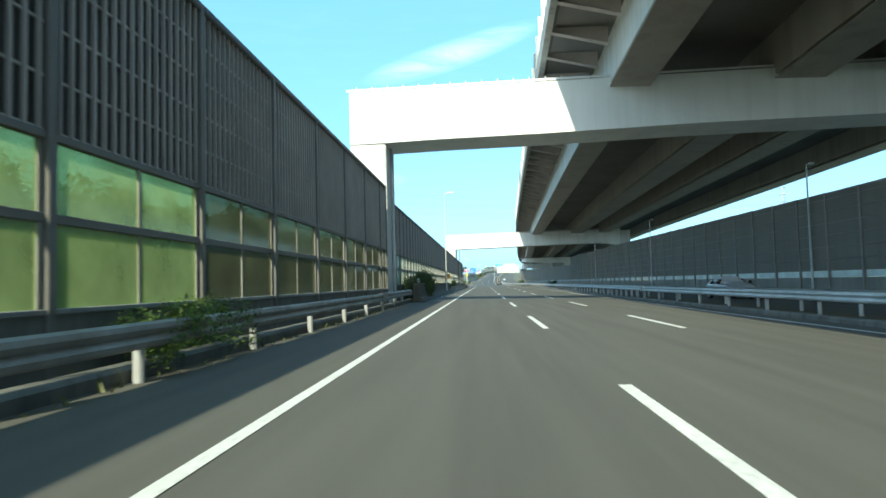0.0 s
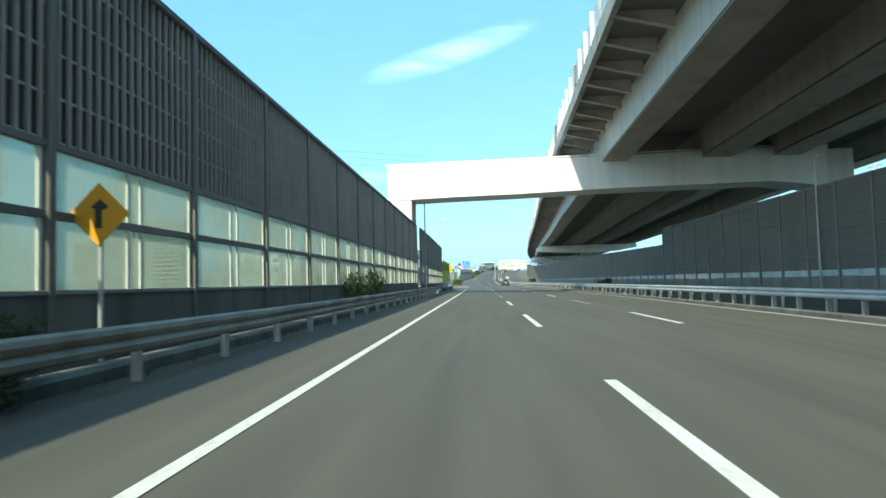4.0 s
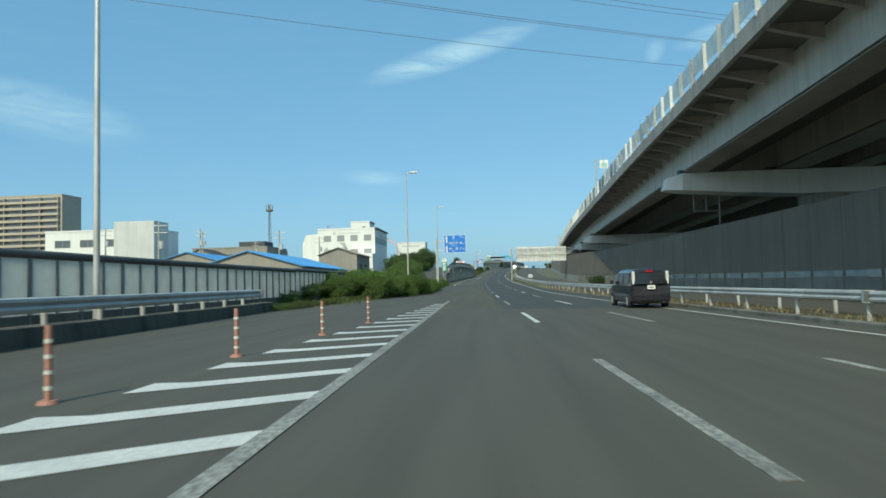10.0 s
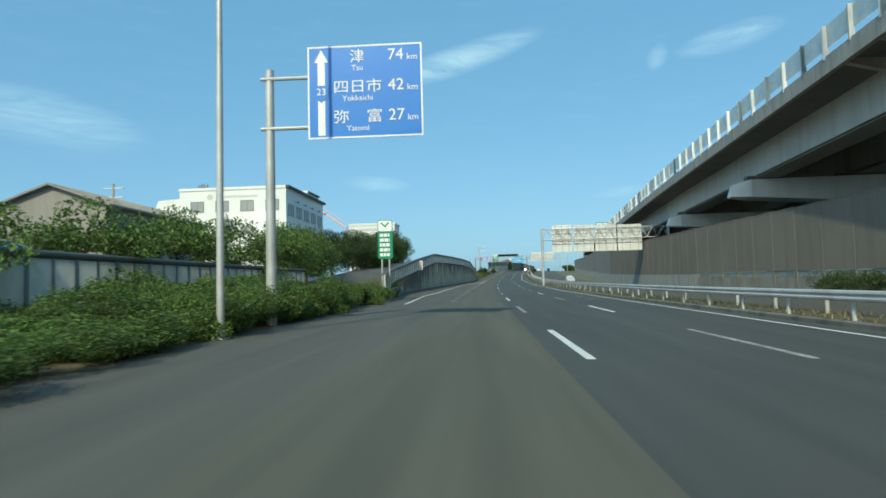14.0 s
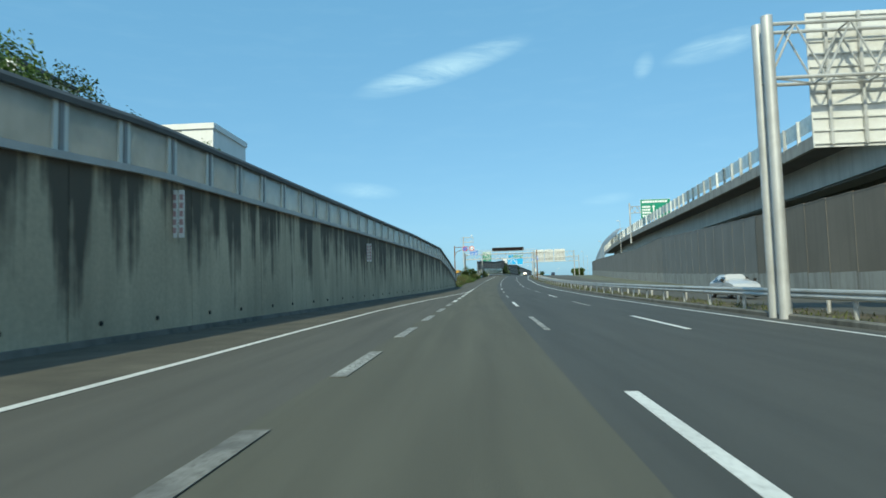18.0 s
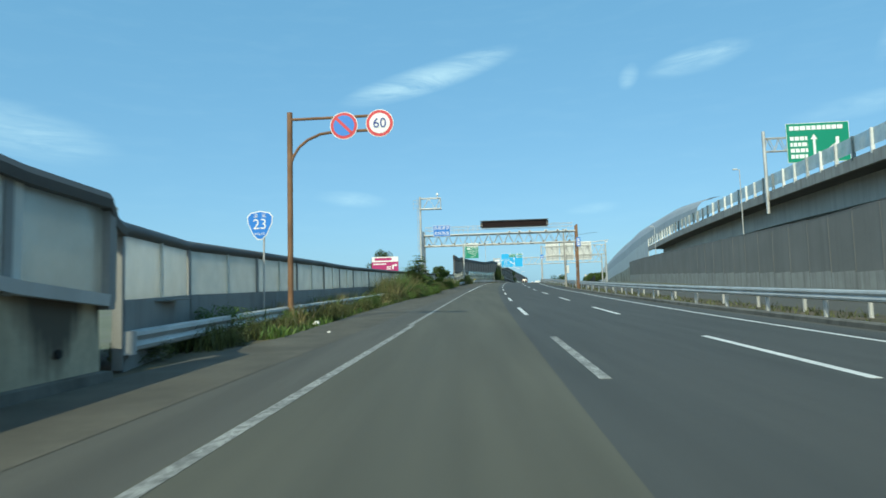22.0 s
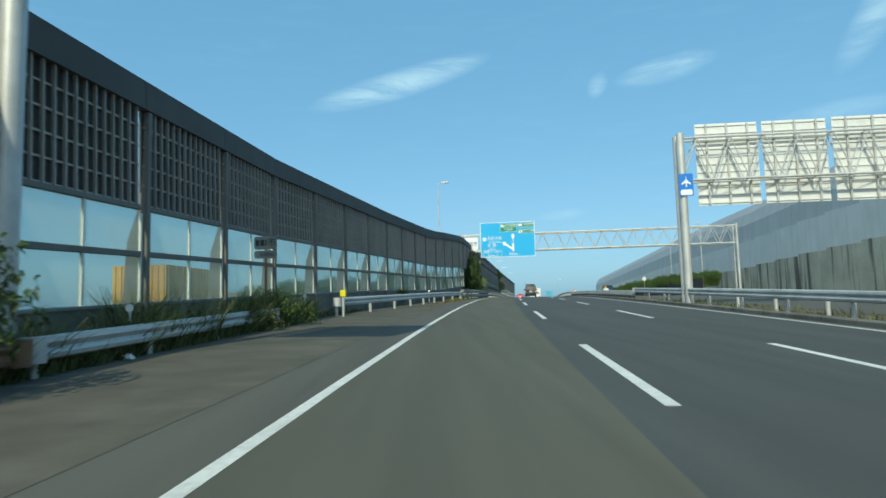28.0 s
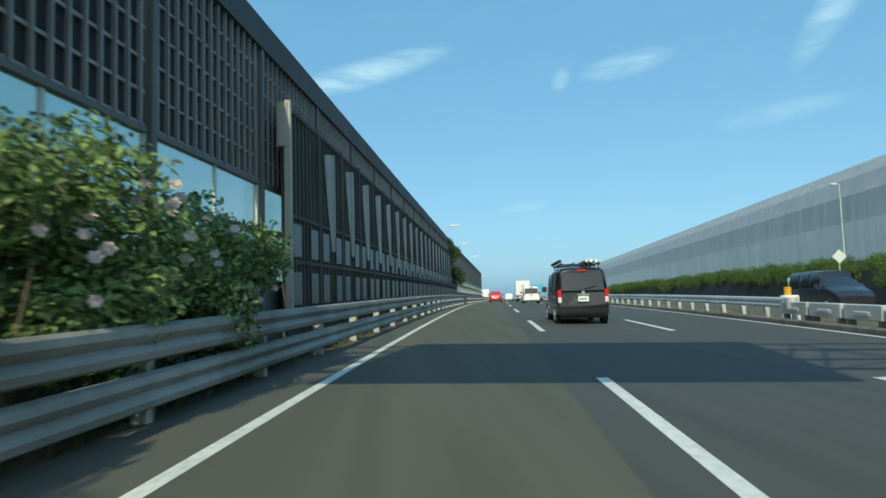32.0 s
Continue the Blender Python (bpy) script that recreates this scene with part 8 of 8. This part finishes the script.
# high-voltage lines overhead
def pylon(x, y, H):
    p = thing("pylon", pose(x, y, 0), "tall steel lattice pylon with three crossarms", "pylon", "pylons")
    bm = bmesh.new()
    for sx in (-1, 1):
        for sy in (-1, 1):
            bar(bm, (3 * sx, 3 * sy, 0), (0.6 * sx, 0.6 * sy, H), 0.14, 5)
    for k in range(8):
        z0, z1 = H * k / 8, H * (k + 1) / 8
        r0, r1 = 3 - 2.4 * k / 8, 3 - 2.4 * (k + 1) / 8
        for sy in (-1, 1):
            bar(bm, (-r0, r0 * sy, z0), (r1, r1 * sy, z1), 0.08, 4)
            bar(bm, (r0, r0 * sy, z0), (-r1, r1 * sy, z1), 0.08, 4)
    part("lattice", bm, "galv", p)
    for z in (H - 1, H - 5, H - 9):
        part("crossarm", box(bmesh.new(), 0, 0, z, 0.4, 11, 0.4), "galv", p)


pylon(-170, 226, 52)
pylon(175, 377, 52)
for k, (dy, z) in enumerate(((-5, 51), (5, 51), (-5, 47), (5, 47), (-5, 43), (5, 43))):
    c = thing("power_line", Matrix.Identity(4), "thin high-voltage cable strung high over the road", "cable", "power lines")
    pts = [Vector((-170 + 345 * f, 226 + dy + 151 * f, z - 40 * f * (1 - f))) for f in [j / 16 for j in range(17)]]
    bm = shape([[p_ + Vector((0, 0.03 * math.cos(1.2566 * j), 0.03 * math.sin(1.2566 * j))) for j in range(5)] for p_ in pts], True, True)
    part("cable", bm, "post_dark", c)
# distant town beyond the crest and along the horizon
rng = random.Random(77)
for k in range(14):
    s, u = rng.uniform(900, 1500), rng.choice((-1, 1)) * rng.uniform(30, 260)
    w, d, h = rng.uniform(12, 30), rng.uniform(10, 20), rng.uniform(6, 16)
    b = block("town_building", at(s, u, -2), w, d, h, rng.choice(("distant pale town building", "distant grey town block with plain windows")), rng.choice(("render_white", "shed_grey", "render_beige")))
    for i in range(max(1, int(w / 6))):
        for f in range(max(1, int(h / 4))):
            window(b, 3 + i * 6, 0, 1.5 + f * 3.6, 2.6, 1.5, "s")

# ---- vehicles ----
def paint_mat(name, color, rough=0.25):
    m = mat(name, color, rough, var=0.04, scale=2, spec=0.5)
    m.node_tree.nodes["Principled BSDF"].inputs["Coat Weight"].default_value = 0.6
    return m


M["car_black"] = paint_mat("car_black", (0.010, 0.010, 0.011), 0.22)
M["car_navy"] = paint_mat("car_navy", (0.018, 0.018, 0.026), 0.3)
M["car_white"] = paint_mat("car_white", (0.80, 0.80, 0.78), 0.3)
M["car_red"] = paint_mat("car_red", (0.55, 0.02, 0.03), 0.3)
M["car_silver"] = paint_mat("car_silver", (0.52, 0.53, 0.54), 0.3)
M["car_blue"] = paint_mat("car_blue", (0.10, 0.42, 0.62), 0.35)
M["car_glass"] = mat("car_glass", (0.012, 0.014, 0.015), 0.06, var=0.05, spec=0.8)
M["tyre"] = mat("tyre", (0.02, 0.02, 0.02), 0.85, var=0.2, scale=20)
M["rim"] = mat("rim", (0.5, 0.5, 0.5), 0.3, metal=0.7, var=0.1, scale=10)
M["lamp_red"] = mat("lamp_red", (0.55, 0.012, 0.02), 0.2, var=0.1, scale=10, spec=0.7)
M["lamp_clear"] = mat("lamp_clear", (0.7, 0.7, 0.68), 0.15, var=0.1, scale=10, spec=0.7)
M["black_plastic"] = mat("black_plastic", (0.02, 0.02, 0.021), 0.6, var=0.1, scale=10)
M["lorry_box"] = mat("lorry_box", (0.80, 0.80, 0.78), 0.45, var=0.04, scale=2, dirt=(0.6, 0.6, 0.57, 0.3), streak=0.8)


def car_body(stations, w, wr):
    """A car skin from stations (y, lean, floor, belt, roof, width factor)."""
    rings = []
    for y, lean, z0, zb, zr, k in stations:
        a, b = w * k / 2, wr * k / 2
        flatc = zr - zb < 0.12
        top = a * 0.9 if flatc else b
        half = [(a * 0.86, z0, 0), (a * 0.97, z0 + 0.1, 0), (a, (z0 + zb) / 2, 0), (a * 0.985, zb, 0), ((a * 0.985 + top) / 2, (zb + zr) / 2, 0.5), (top, zr - (0.10 if not flatc else 0.03), 0.92), (top * 0.88, zr - 0.02, 1.0), (top * 0.45, zr + 0.015, 1.0)]
        ring = [Vector((x, y + lean * f, z)) for x, z, f in half] + [Vector((-x, y + lean * f, z)) for x, z, f in half[::-1]]
        rings.append(ring)
    return shape(rings, True, True)


def car(name, m, label, paint, L=4.4, w=1.69, H=1.85, wr=1.42, van=True, belt=1.0, lamps="low", rack=False, plate_z=0.85, rear_lean=0.22, hood=0.9, box_rear=False):
    c = thing(name, m, label, "car")
    if van:
        st = [(0.0, rear_lean, 0.30, belt, H - 0.10, 0.93), (0.12, rear_lean * 0.9, 0.24, belt, H - 0.03, 0.985), (0.6, 0.0, 0.22, belt, H, 1.0), (L * 0.5, 0, 0.22, belt, H, 1.0), (L - hood - 0.9, -0.02, 0.22, belt, H - 0.04, 1.0), (L - hood - 0.25, -0.5, 0.22, belt + 0.02, H - 0.3, 0.99), (L - hood, 0, 0.22, belt + 0.02, belt + 0.1, 0.98), (L - 0.35, 0, 0.22, belt - 0.16, belt - 0.1, 0.95), (L, 0, 0.28, belt - 0.4, belt - 0.34, 0.84)]
    else:
        st = [(0.0, 0.15, 0.32, belt - 0.06, belt, 0.9), (0.2, 0.1, 0.24, belt, belt + 0.06, 0.97), (0.55, 0.45, 0.22, belt, H - 0.06, 1.0), (1.3, 0.2, 0.22, belt, H, 1.0), (L * 0.55, -0.1, 0.22, belt, H - 0.02, 1.0), (L - hood - 0.3, -0.6, 0.22, belt, H - 0.3, 0.99), (L - hood, 0, 0.22, belt, belt + 0.07, 0.98), (L - 0.3, 0, 0.22, belt - 0.15, belt - 0.1, 0.94), (L, 0, 0.3, belt - 0.38, belt - 0.32, 0.84)]
    part("body", car_body(st, w, wr), paint, c, smooth=False)
    # rear window
    y0, z0, z1 = -0.012, belt + 0.06, H - 0.2
    kk = 0.93 if van else 0.98
    if van:
        a0, a1 = w * kk / 2 - 0.1, wr * kk / 2 - 0.02
        yb, yt = rear_lean * 0.02 - 0.02, rear_lean * 0.86 - 0.02
        pts = [(-a0, yb, z0), (a0, yb, z0), (a1, yt, z1), (-a1, yt, z1)]
    else:
        a0, a1 = w * 0.4, wr * 0.4
        pts = [(-a0, 0.5, belt + 0.06), (a0, 0.5, belt + 0.06), (a1, 0.95, H - 0.16), (-a1, 0.95, H - 0.16)]
    rings = [[Vector(p) for p in pts], [Vector((p[0] * 0.98, p[1] - 0.02, p[2])) for p in pts]]
    rw = part("rear_window", shape(rings, True, True), "car_glass", c)
    if van:
        part("wiper", bar(bmesh.new(), (0.02, yb - 0.03, z0 + 0.04), (0.42, yb + 0.0, z0 + 0.13), 0.012, 5), "black_plastic", rw)
    # side windows
    for sd in (-1, 1):
        spans = ((0.35, 1.35), (1.5, 2.35), (2.45, 3.15)) if van else ((0.95, 1.75), (1.85, L - hood - 0.75))
        for a, b in spans:
            b = min(b, L - hood - 0.45)
            x0, x1 = sd * (w / 2 + 0.002), sd * (wr / 2 + 0.035)
            xm = (x0 * 0.985 + x1) / 2
            pts = [(x0 * 0.985, a, belt + 0.06), (x0 * 0.985, b, belt + 0.06), (x1, b - 0.1, H - 0.17), (x1, a + 0.1, H - 0.17)]
            rr = [[Vector(p) for p in pts], [Vector((p[0] + sd * 0.012, p[1], p[2])) for p in pts]]
            part("side_window", shape(rr, True, True), "car_glass", c)
        mi = part("mirror", bevelled(box(bmesh.new(), sd * (w / 2 + 0.12), L - hood - 0.55, belt + 0.05, 0.18, 0.1, 0.2), 0.03, 2), "black_plastic", c)
        # lamps
        if lamps == "low":
            lb = box(bmesh.new(), sd * (w * 0.93 / 2 - 0.05), 0.02, belt - 0.33, 0.13, 0.1, 0.42)
        elif lamps == "high":
            lb = box(bmesh.new(), sd * (w * 0.93 / 2 - 0.09), 0.08, belt + 0.05, 0.12, 0.14, 0.55)
        else:
            lb = box(bmesh.new(), sd * (w * 0.9 / 2 - 0.14), 0.03, belt - 0.28, 0.26, 0.12, 0.2)
        lm = part("tail_lamp", bevelled(lb, 0.02, 1), "lamp_clear" if lamps == "high" else "lamp_red", c)
        if lamps == "low":
            part("lens", bevelled(box(bmesh.new(), sd * (w * 0.93 / 2 - 0.05), -0.035, belt - 0.32, 0.11, 0.02, 0.17), 0.01, 1), "lamp_clear", lm)
    part("brake_lamp", box(bmesh.new(), 0, rear_lean * 0.9 - 0.02 if van else 0.98, H - 0.15, 0.3, 0.05, 0.06), "lamp_red", c)
    part("bumper", bevelled(box(bmesh.new(), 0, 0.02, 0.3, w * 0.93, 0.14, 0.28), 0.05, 2), paint, c)
    part("underside", box(bmesh.new(), 0, L / 2, 0.2, w * 0.8, L * 0.9, 0.08), "black_plastic", c)
    pl = plate("number_plate", c, -0.17, 0.17, plate_z - 0.09, plate_z + 0.08, "sign_white", -0.06, 0.015)
    dim_bars(pl, -0.13, 0.13, plate_z - 0.06, plate_z + 0.04, 1, "fence_grey", -0.068, seed=4)
    part("badge", bar(bmesh.new(), (0, -0.035, plate_z + 0.2), (0, -0.05, plate_z + 0.2), 0.055, 14), "rim", c)
    part("handle", bevelled(box(bmesh.new(), 0, -0.02, plate_z + 0.1, 0.4, 0.05, 0.05), 0.01, 1), "rim" if paint == "car_black" else paint, c)
    wb = (0.75, L - 0.85)
    for y in wb:
        for sd in (-1, 1):
            bm = bmesh.new()
            bar(bm, (sd * (w / 2 - 0.2), y, 0.31), (sd * (w / 2 - 0.005), y, 0.31), 0.31, 22)
            wh = part("wheel", bevelled(bm, 0.02, 1), "tyre", c)
            bm = bmesh.new()
            bar(bm, (sd * (w / 2 - 0.03), y, 0.31), (sd * (w / 2 + 0.004), y, 0.31), 0.19, 18)
            part("rim", bm, "rim", wh)
            bm = bmesh.new()
            for k in range(6):
                a = k * math.pi / 3
                bar(bm, (sd * (w / 2 + 0.008), y + 0.05 * math.cos(a), 0.31 + 0.05 * math.sin(a)), (sd * (w / 2 + 0.008), y + 0.18 * math.cos(a), 0.31 + 0.18 * math.sin(a)), 0.02, 5)
            part("spokes", bm, "rim", wh)
    if rack:
        rk = part("roof_rack", box(bmesh.new(), 0, 0.6, H + 0.08, wr * 0.95, 0.05, 0.04), "black_plastic", c, "black roof rack carrying tubes")
        bm = bmesh.new()
        for x in (-0.6, -0.2, 0.2, 0.6):
            bar(bm, (x, 0.3, H + 0.13), (x, 2.6, H + 0.13), 0.02, 6)
        for y in (0.6, 1.5, 2.4):
            bar(bm, (-0.68, y, H + 0.1), (0.68, y, H + 0.1), 0.02, 6)
            for x in (-0.62, 0.62):
                bar(bm, (x, y, H - 0.04), (x, y, H + 0.1), 0.02, 6)
        part("bars", bm, "black_plastic", rk)
        part("tube", bar(bmesh.new(), (-0.66, 0.25, H + 0.2), (-0.66, 2.7, H + 0.2), 0.055, 10), "black_plastic", rk, smooth=True)
        bm = bmesh.new()
        bar(bm, (0.2, 0.3, H + 0.2), (0.2, 2.4, H + 0.2), 0.05, 10)
        bar(bm, (0.34, 0.25, H + 0.2), (0.34, 2.5, H + 0.2), 0.06, 10)
        bar(bm, (0.5, 0.3, H + 0.2), (0.5, 2.4, H + 0.2), 0.05, 10)
        part("tube", bm, "lorry_box", rk, "pale tubes", smooth=True)
    return c


def lorry(m, label, box_mat="lorry_box"):
    c = thing("lorry", m, label, "lorry")
    part("cargo_box", bevelled(box(bmesh.new(), 0, 2.6, 0.95, 2.15, 5.2, 2.25), 0.03, 1), box_mat, c)
    for x in (-0.53, 0.53):
        d = part("door", bevelled(box(bmesh.new(), x, -0.02, 1.0, 1.03, 0.05, 2.12), 0.02, 1), box_mat, c)
        part("latch", bar(bmesh.new(), (x * 0.35, -0.06, 1.05), (x * 0.35, -0.06, 3.05), 0.02, 6), "rim", d)
    part("emblem", bar(bmesh.new(), (0, -0.05, 2.35), (0, -0.06, 2.35), 0.12, 16), "black_plastic", c)
    part("cab", bevelled(box(bmesh.new(), 0, 6.1, 0.5, 1.9, 1.6, 1.9), 0.1, 2), "car_white", c)
    part("chassis", box(bmesh.new(), 0, 3.2, 0.6, 0.9, 6.4, 0.3), "black_plastic", c)
    part("bumper", box(bmesh.new(), 0, 0.1, 0.5, 2.0, 0.12, 0.14), "galv", c)
    for sd in (-1, 1):
        part("tail_lamp", box(bmesh.new(), sd * 0.8, 0.02, 0.68, 0.36, 0.1, 0.14), "lamp_red", c)
        part("mud_flap", box(bmesh.new(), sd * 0.75, 0.75, 0.2, 0.5, 0.03, 0.5), "black_plastic", c)
        for y in (1.3, 5.6):
            wh = part("wheel", bar(bmesh.new(), (sd * 0.62, y, 0.38), (sd * 1.0, y, 0.38), 0.38, 20), "tyre", c)
            part("rim", bar(bmesh.new(), (sd * 0.99, y, 0.38), (sd * 1.01, y, 0.38), 0.2, 14), "rim", wh)
    part("number_plate", box(bmesh.new(), -0.4, 0.0, 0.66, 0.34, 0.02, 0.17), "sign_white", c)
    return c


car("van", at(693.2, 3.27, 0.0), "black delivery van with a roof rack of tubes", "car_black", 4.4, 1.69, 1.84, 1.45, rack=True, belt=1.02, plate_z=0.82)
car("minivan", at(737, 4.1, 0.0), "white compact minivan with a dark rear window", "car_white", 4.2, 1.7, 1.7, 1.4, belt=0.98, lamps="low", plate_z=0.8)
car("hatchback", at(757, 0.3, 0.0), "small red hatchback ahead in the lane", "car_red", 3.9, 1.69, 1.48, 1.2, van=False, belt=0.9, lamps="wide", plate_z=0.6)
car("hatchback", at(800, 2.3, 0.0), "small white hatchback far ahead", "car_white", 3.9, 1.69, 1.48, 1.2, van=False, belt=0.9, lamps="wide", plate_z=0.6)
lorry(at(772, 4.3, 0.0), "white box lorry with twin rear doors")
lorry(at(800, 8.0, 0.0), "light blue box lorry far ahead", "car_blue")
car("minivan", at(249.0, 7.45, 0.0), "dark navy minivan with tall clear tail lamps", "car_navy", 4.6, 1.74, 1.72, 1.45, belt=1.0, lamps="high", plate_z=0.92)
car("sedan", at(43, 16.0, -0.02, 180), "silver car on the opposite road behind the rail", "car_silver", 4.4, 1.7, 1.45, 1.2, van=False, belt=0.92, lamps="wide", plate_z=0.6)
car("sedan", at(432, 15.5, -0.02, 180), "silver saloon car on the opposite road", "car_silver", 4.4, 1.7, 1.45, 1.2, van=False, belt=0.92, lamps="wide", plate_z=0.6)
car("minivan", at(706, 16.0, -0.02, 180), "dark minivan on the opposite road behind the rail", "car_navy", 4.7, 1.75, 1.85, 1.5, belt=1.0, lamps="high", plate_z=0.92)

# roadworks drums, small diamond sign back
for s, u in ((694.0, 9.95), (660, 10.4)):
    p = thing("marker_drum", at(s, u, 0), "white drum with an orange lamp beside the median rail", "marker")
    part("drum", bevelled(bar(bmesh.new(), (0, 0, 0), (0, 0, 0.85), 0.28, 16), 0.03, 1), "sign_white", p, smooth=False)
    part("lamp", bar(bmesh.new(), (-0.05, 0, 0.85), (-0.05, 0, 1.12), 0.11, 12), "sign_orange", p)
p = thing("diamond_sign_back", at(719.7, 24.8, 0.3), "pale back of a diamond sign on a thin post", "road sign")
part("post", bar(bmesh.new(), (0, 0, -0.4), (0, 0, 3.2), 0.04, 8), "galv", p)
part("face", box(bmesh.new(), 0, 0, -0.35, 0.7, 0.03, 0.7), "sign_back", p, m=Matrix.Translation((0, -0.05, 3.0)) @ Matrix.Rotation(radians(45), 4, "Y"))
p = thing("marker_post", at(617.8, -5.7, -0.1), "short yellow reflector on the guard rail's end", "marker")
part("shaft", bar(bmesh.new(), (0, 0, 0), (0, 0, 0.9), 0.05, 8), "galv", p)
part("reflector", bevelled(box(bmesh.new(), 0, -0.05, 0.85, 0.22, 0.05, 0.26), 0.03, 1), "sign_yellow", p)

# container yard seen through the clear panels
M["container"] = mat("container", (0.72, 0.40, 0.07), 0.55, var=0.1, scale=3, dirt=(0.5, 0.27, 0.06, 0.5), streak=1.0)
c = thing("container", at(627, -21.0, -0.6), "orange-yellow ribbed steel container behind the noise barrier", "container")
part("body", box(bmesh.new(), 1.6, 3.75, 0.15, 3.1, 7.4, 3.05), "container", c)
for k in range(9):
    part("rib", box(bmesh.new(), 0.2 + 0.35 * k, 0.02, 0.2, 0.12, 0.08, 2.95), "container", c)
for k in range(18):
    part("rib", box(bmesh.new(), 3.17, 0.3 + 0.41 * k, 0.2, 0.06, 0.14, 2.95), "container", c)
p = thing("town_sign", at(612.8, -6.9, -0.2), "weathered brown town boundary board on a rusty post", "road sign")
part("post", bar(bmesh.new(), (0, 0.05, 0), (0, 0.05, 2.8), 0.04, 8), "rust", p, smooth=True)
b_ = plate("board", p, -0.36, 0.36, 2.52, 2.92, "fence_grey", 0.0, 0.025)
dim_bars(b_, -0.3, 0.04, 2.58, 2.86, 1, "ink", seed=31)
lettering(b_, "市", 0.2, 2.72, 0.26, "ink")
b_ = plate("board", p, -0.36, 0.36, 2.24, 2.48, "fence_grey", 0.0, 0.025)
lettering(b_, "600m", 0.05, 2.36, 0.19, "ink")
for s, u in ((616.15, -6.7), (604.5, -6.3), (640.0, -5.0)):
    p = thing("reflector_post", at(s, u, -0.2), "short post with a small round white reflector", "marker", "reflector posts")
    part("post", bar(bmesh.new(), (0, 0.03, 0), (0, 0.03, 1.0), 0.025, 8), "galv", p, smooth=True)
    disc(p, 0, 1.03, 0.07, "sign_white", 0.0, "reflector")
p = thing("small_plate", at(43.2, -4.35, 0.9), "small white notice plate on a thin post behind the low wall", "sign")
part("post", bar(bmesh.new(), (0, 0.02, -0.9), (0, 0.02, 0.4), 0.02, 6), "galv", p, smooth=True)
b_ = plate("board", p, -0.09, 0.09, 0.28, 0.62, "sign_white", 0.0, 0.015)
dim_bars(b_, -0.06, 0.06, 0.34, 0.56, 3, "fence_grey", seed=33)
M["paper"] = mat("paper", (0.78, 0.78, 0.76), 0.8, var=0.1, scale=12)
for k, (s, u, sc) in enumerate(((490.6, -4.7, 0.12), (487.6, -3.6, 0.05), (604.0, -6.0, 0.1), (52.2, -3.3, 0.06), (218.0, -6.2, 0.07))):
    rr = random.Random(200 + k)
    bm = bmesh.new()
    bmesh.ops.create_icosphere(bm, subdivisions=2, radius=sc)
    for v_ in bm.verts:
        v_.co *= rr.uniform(0.6, 1.15)
        v_.co.z = max(-0.3 * sc, v_.co.z * 0.7)
    tagged(part("litter", bm, "paper", m=at(s, u, 0.3 * sc)), "crumpled white paper litter lying on the shoulder", "litter", "roadside litter")

p = thing("marker_post", at(546.6, -6.3, -0.2), "short yellow marker post standing in the weeds", "marker")
part("shaft", bar(bmesh.new(), (0, 0, 0), (0, 0, 1.2), 0.05, 8), "galv", p, smooth=True)
part("reflector", bevelled(box(bmesh.new(), 0, -0.05, 1.1, 0.15, 0.05, 0.26), 0.03, 1), "sign_yellow", p)
for i in range(26):
    s = 536 + 0.9 * i
    bush(at(s, -5.75 + RNG.uniform(-0.25, 0.2), -0.15, RNG.uniform(0, 180)), SHRUB[RNG.choice((0, 1, 3))], "leafy green weeds along the shoulder", "weeds", "verge weeds", RNG.uniform(0.4, 0.6), RNG.uniform(0.8, 1.1))

for k, (s, u, w, h) in enumerate(((556.2, -6.25, 0.6, 1.05), (558.4, -6.2, 0.55, 0.85), (561.0, -6.3, 0.65, 1.0), (564.0, -6.25, 0.6, 0.9), (568.2, -6.2, 0.55, 0.95))):
    bush(at(s, u, -0.2, 50 * k), SHRUB[(0, 1, 3)[k % 3]], "leafy green shrub beside the round tree", "bush", "verge shrubs", w, h)

TUFT = [blades("stalks", 230, (-0.45, 0.45, -0.5, 0.5), 1.0, 0.014, mt, 300 + k, 0.22) for k, mt in enumerate(("weed", "straw", "leaf", "weed"))]
for i in range(80):
    s = 484 + 0.96 * i + RNG.uniform(-0.5, 0.5)
    h = RNG.uniform(0.5, 1.0) * ip(s, [(484, 0.7), (506, 1.1), (513, 2.0), (527, 2.1), (534, 1.3), (545, 0.8), (562, 0.9)])
    k = RNG.randrange(4)
    p = thing("weeds", at(s, ip(s, [(484, -5.4), (520, -5.9), (562, -6.0)]) + RNG.uniform(-0.5, 0.4), -0.1, RNG.uniform(0, 180)) @ Matrix.Diagonal((1.0, 1.0, h, 1)), ("tall green weed stalks on the verge", "dry straw-coloured stalks on the verge", "fresh green leafy stalks on the verge", "tall green weed stalks on the verge")[k], "weeds", "verge weeds")
    part("stalks", TUFT[k], None, p)
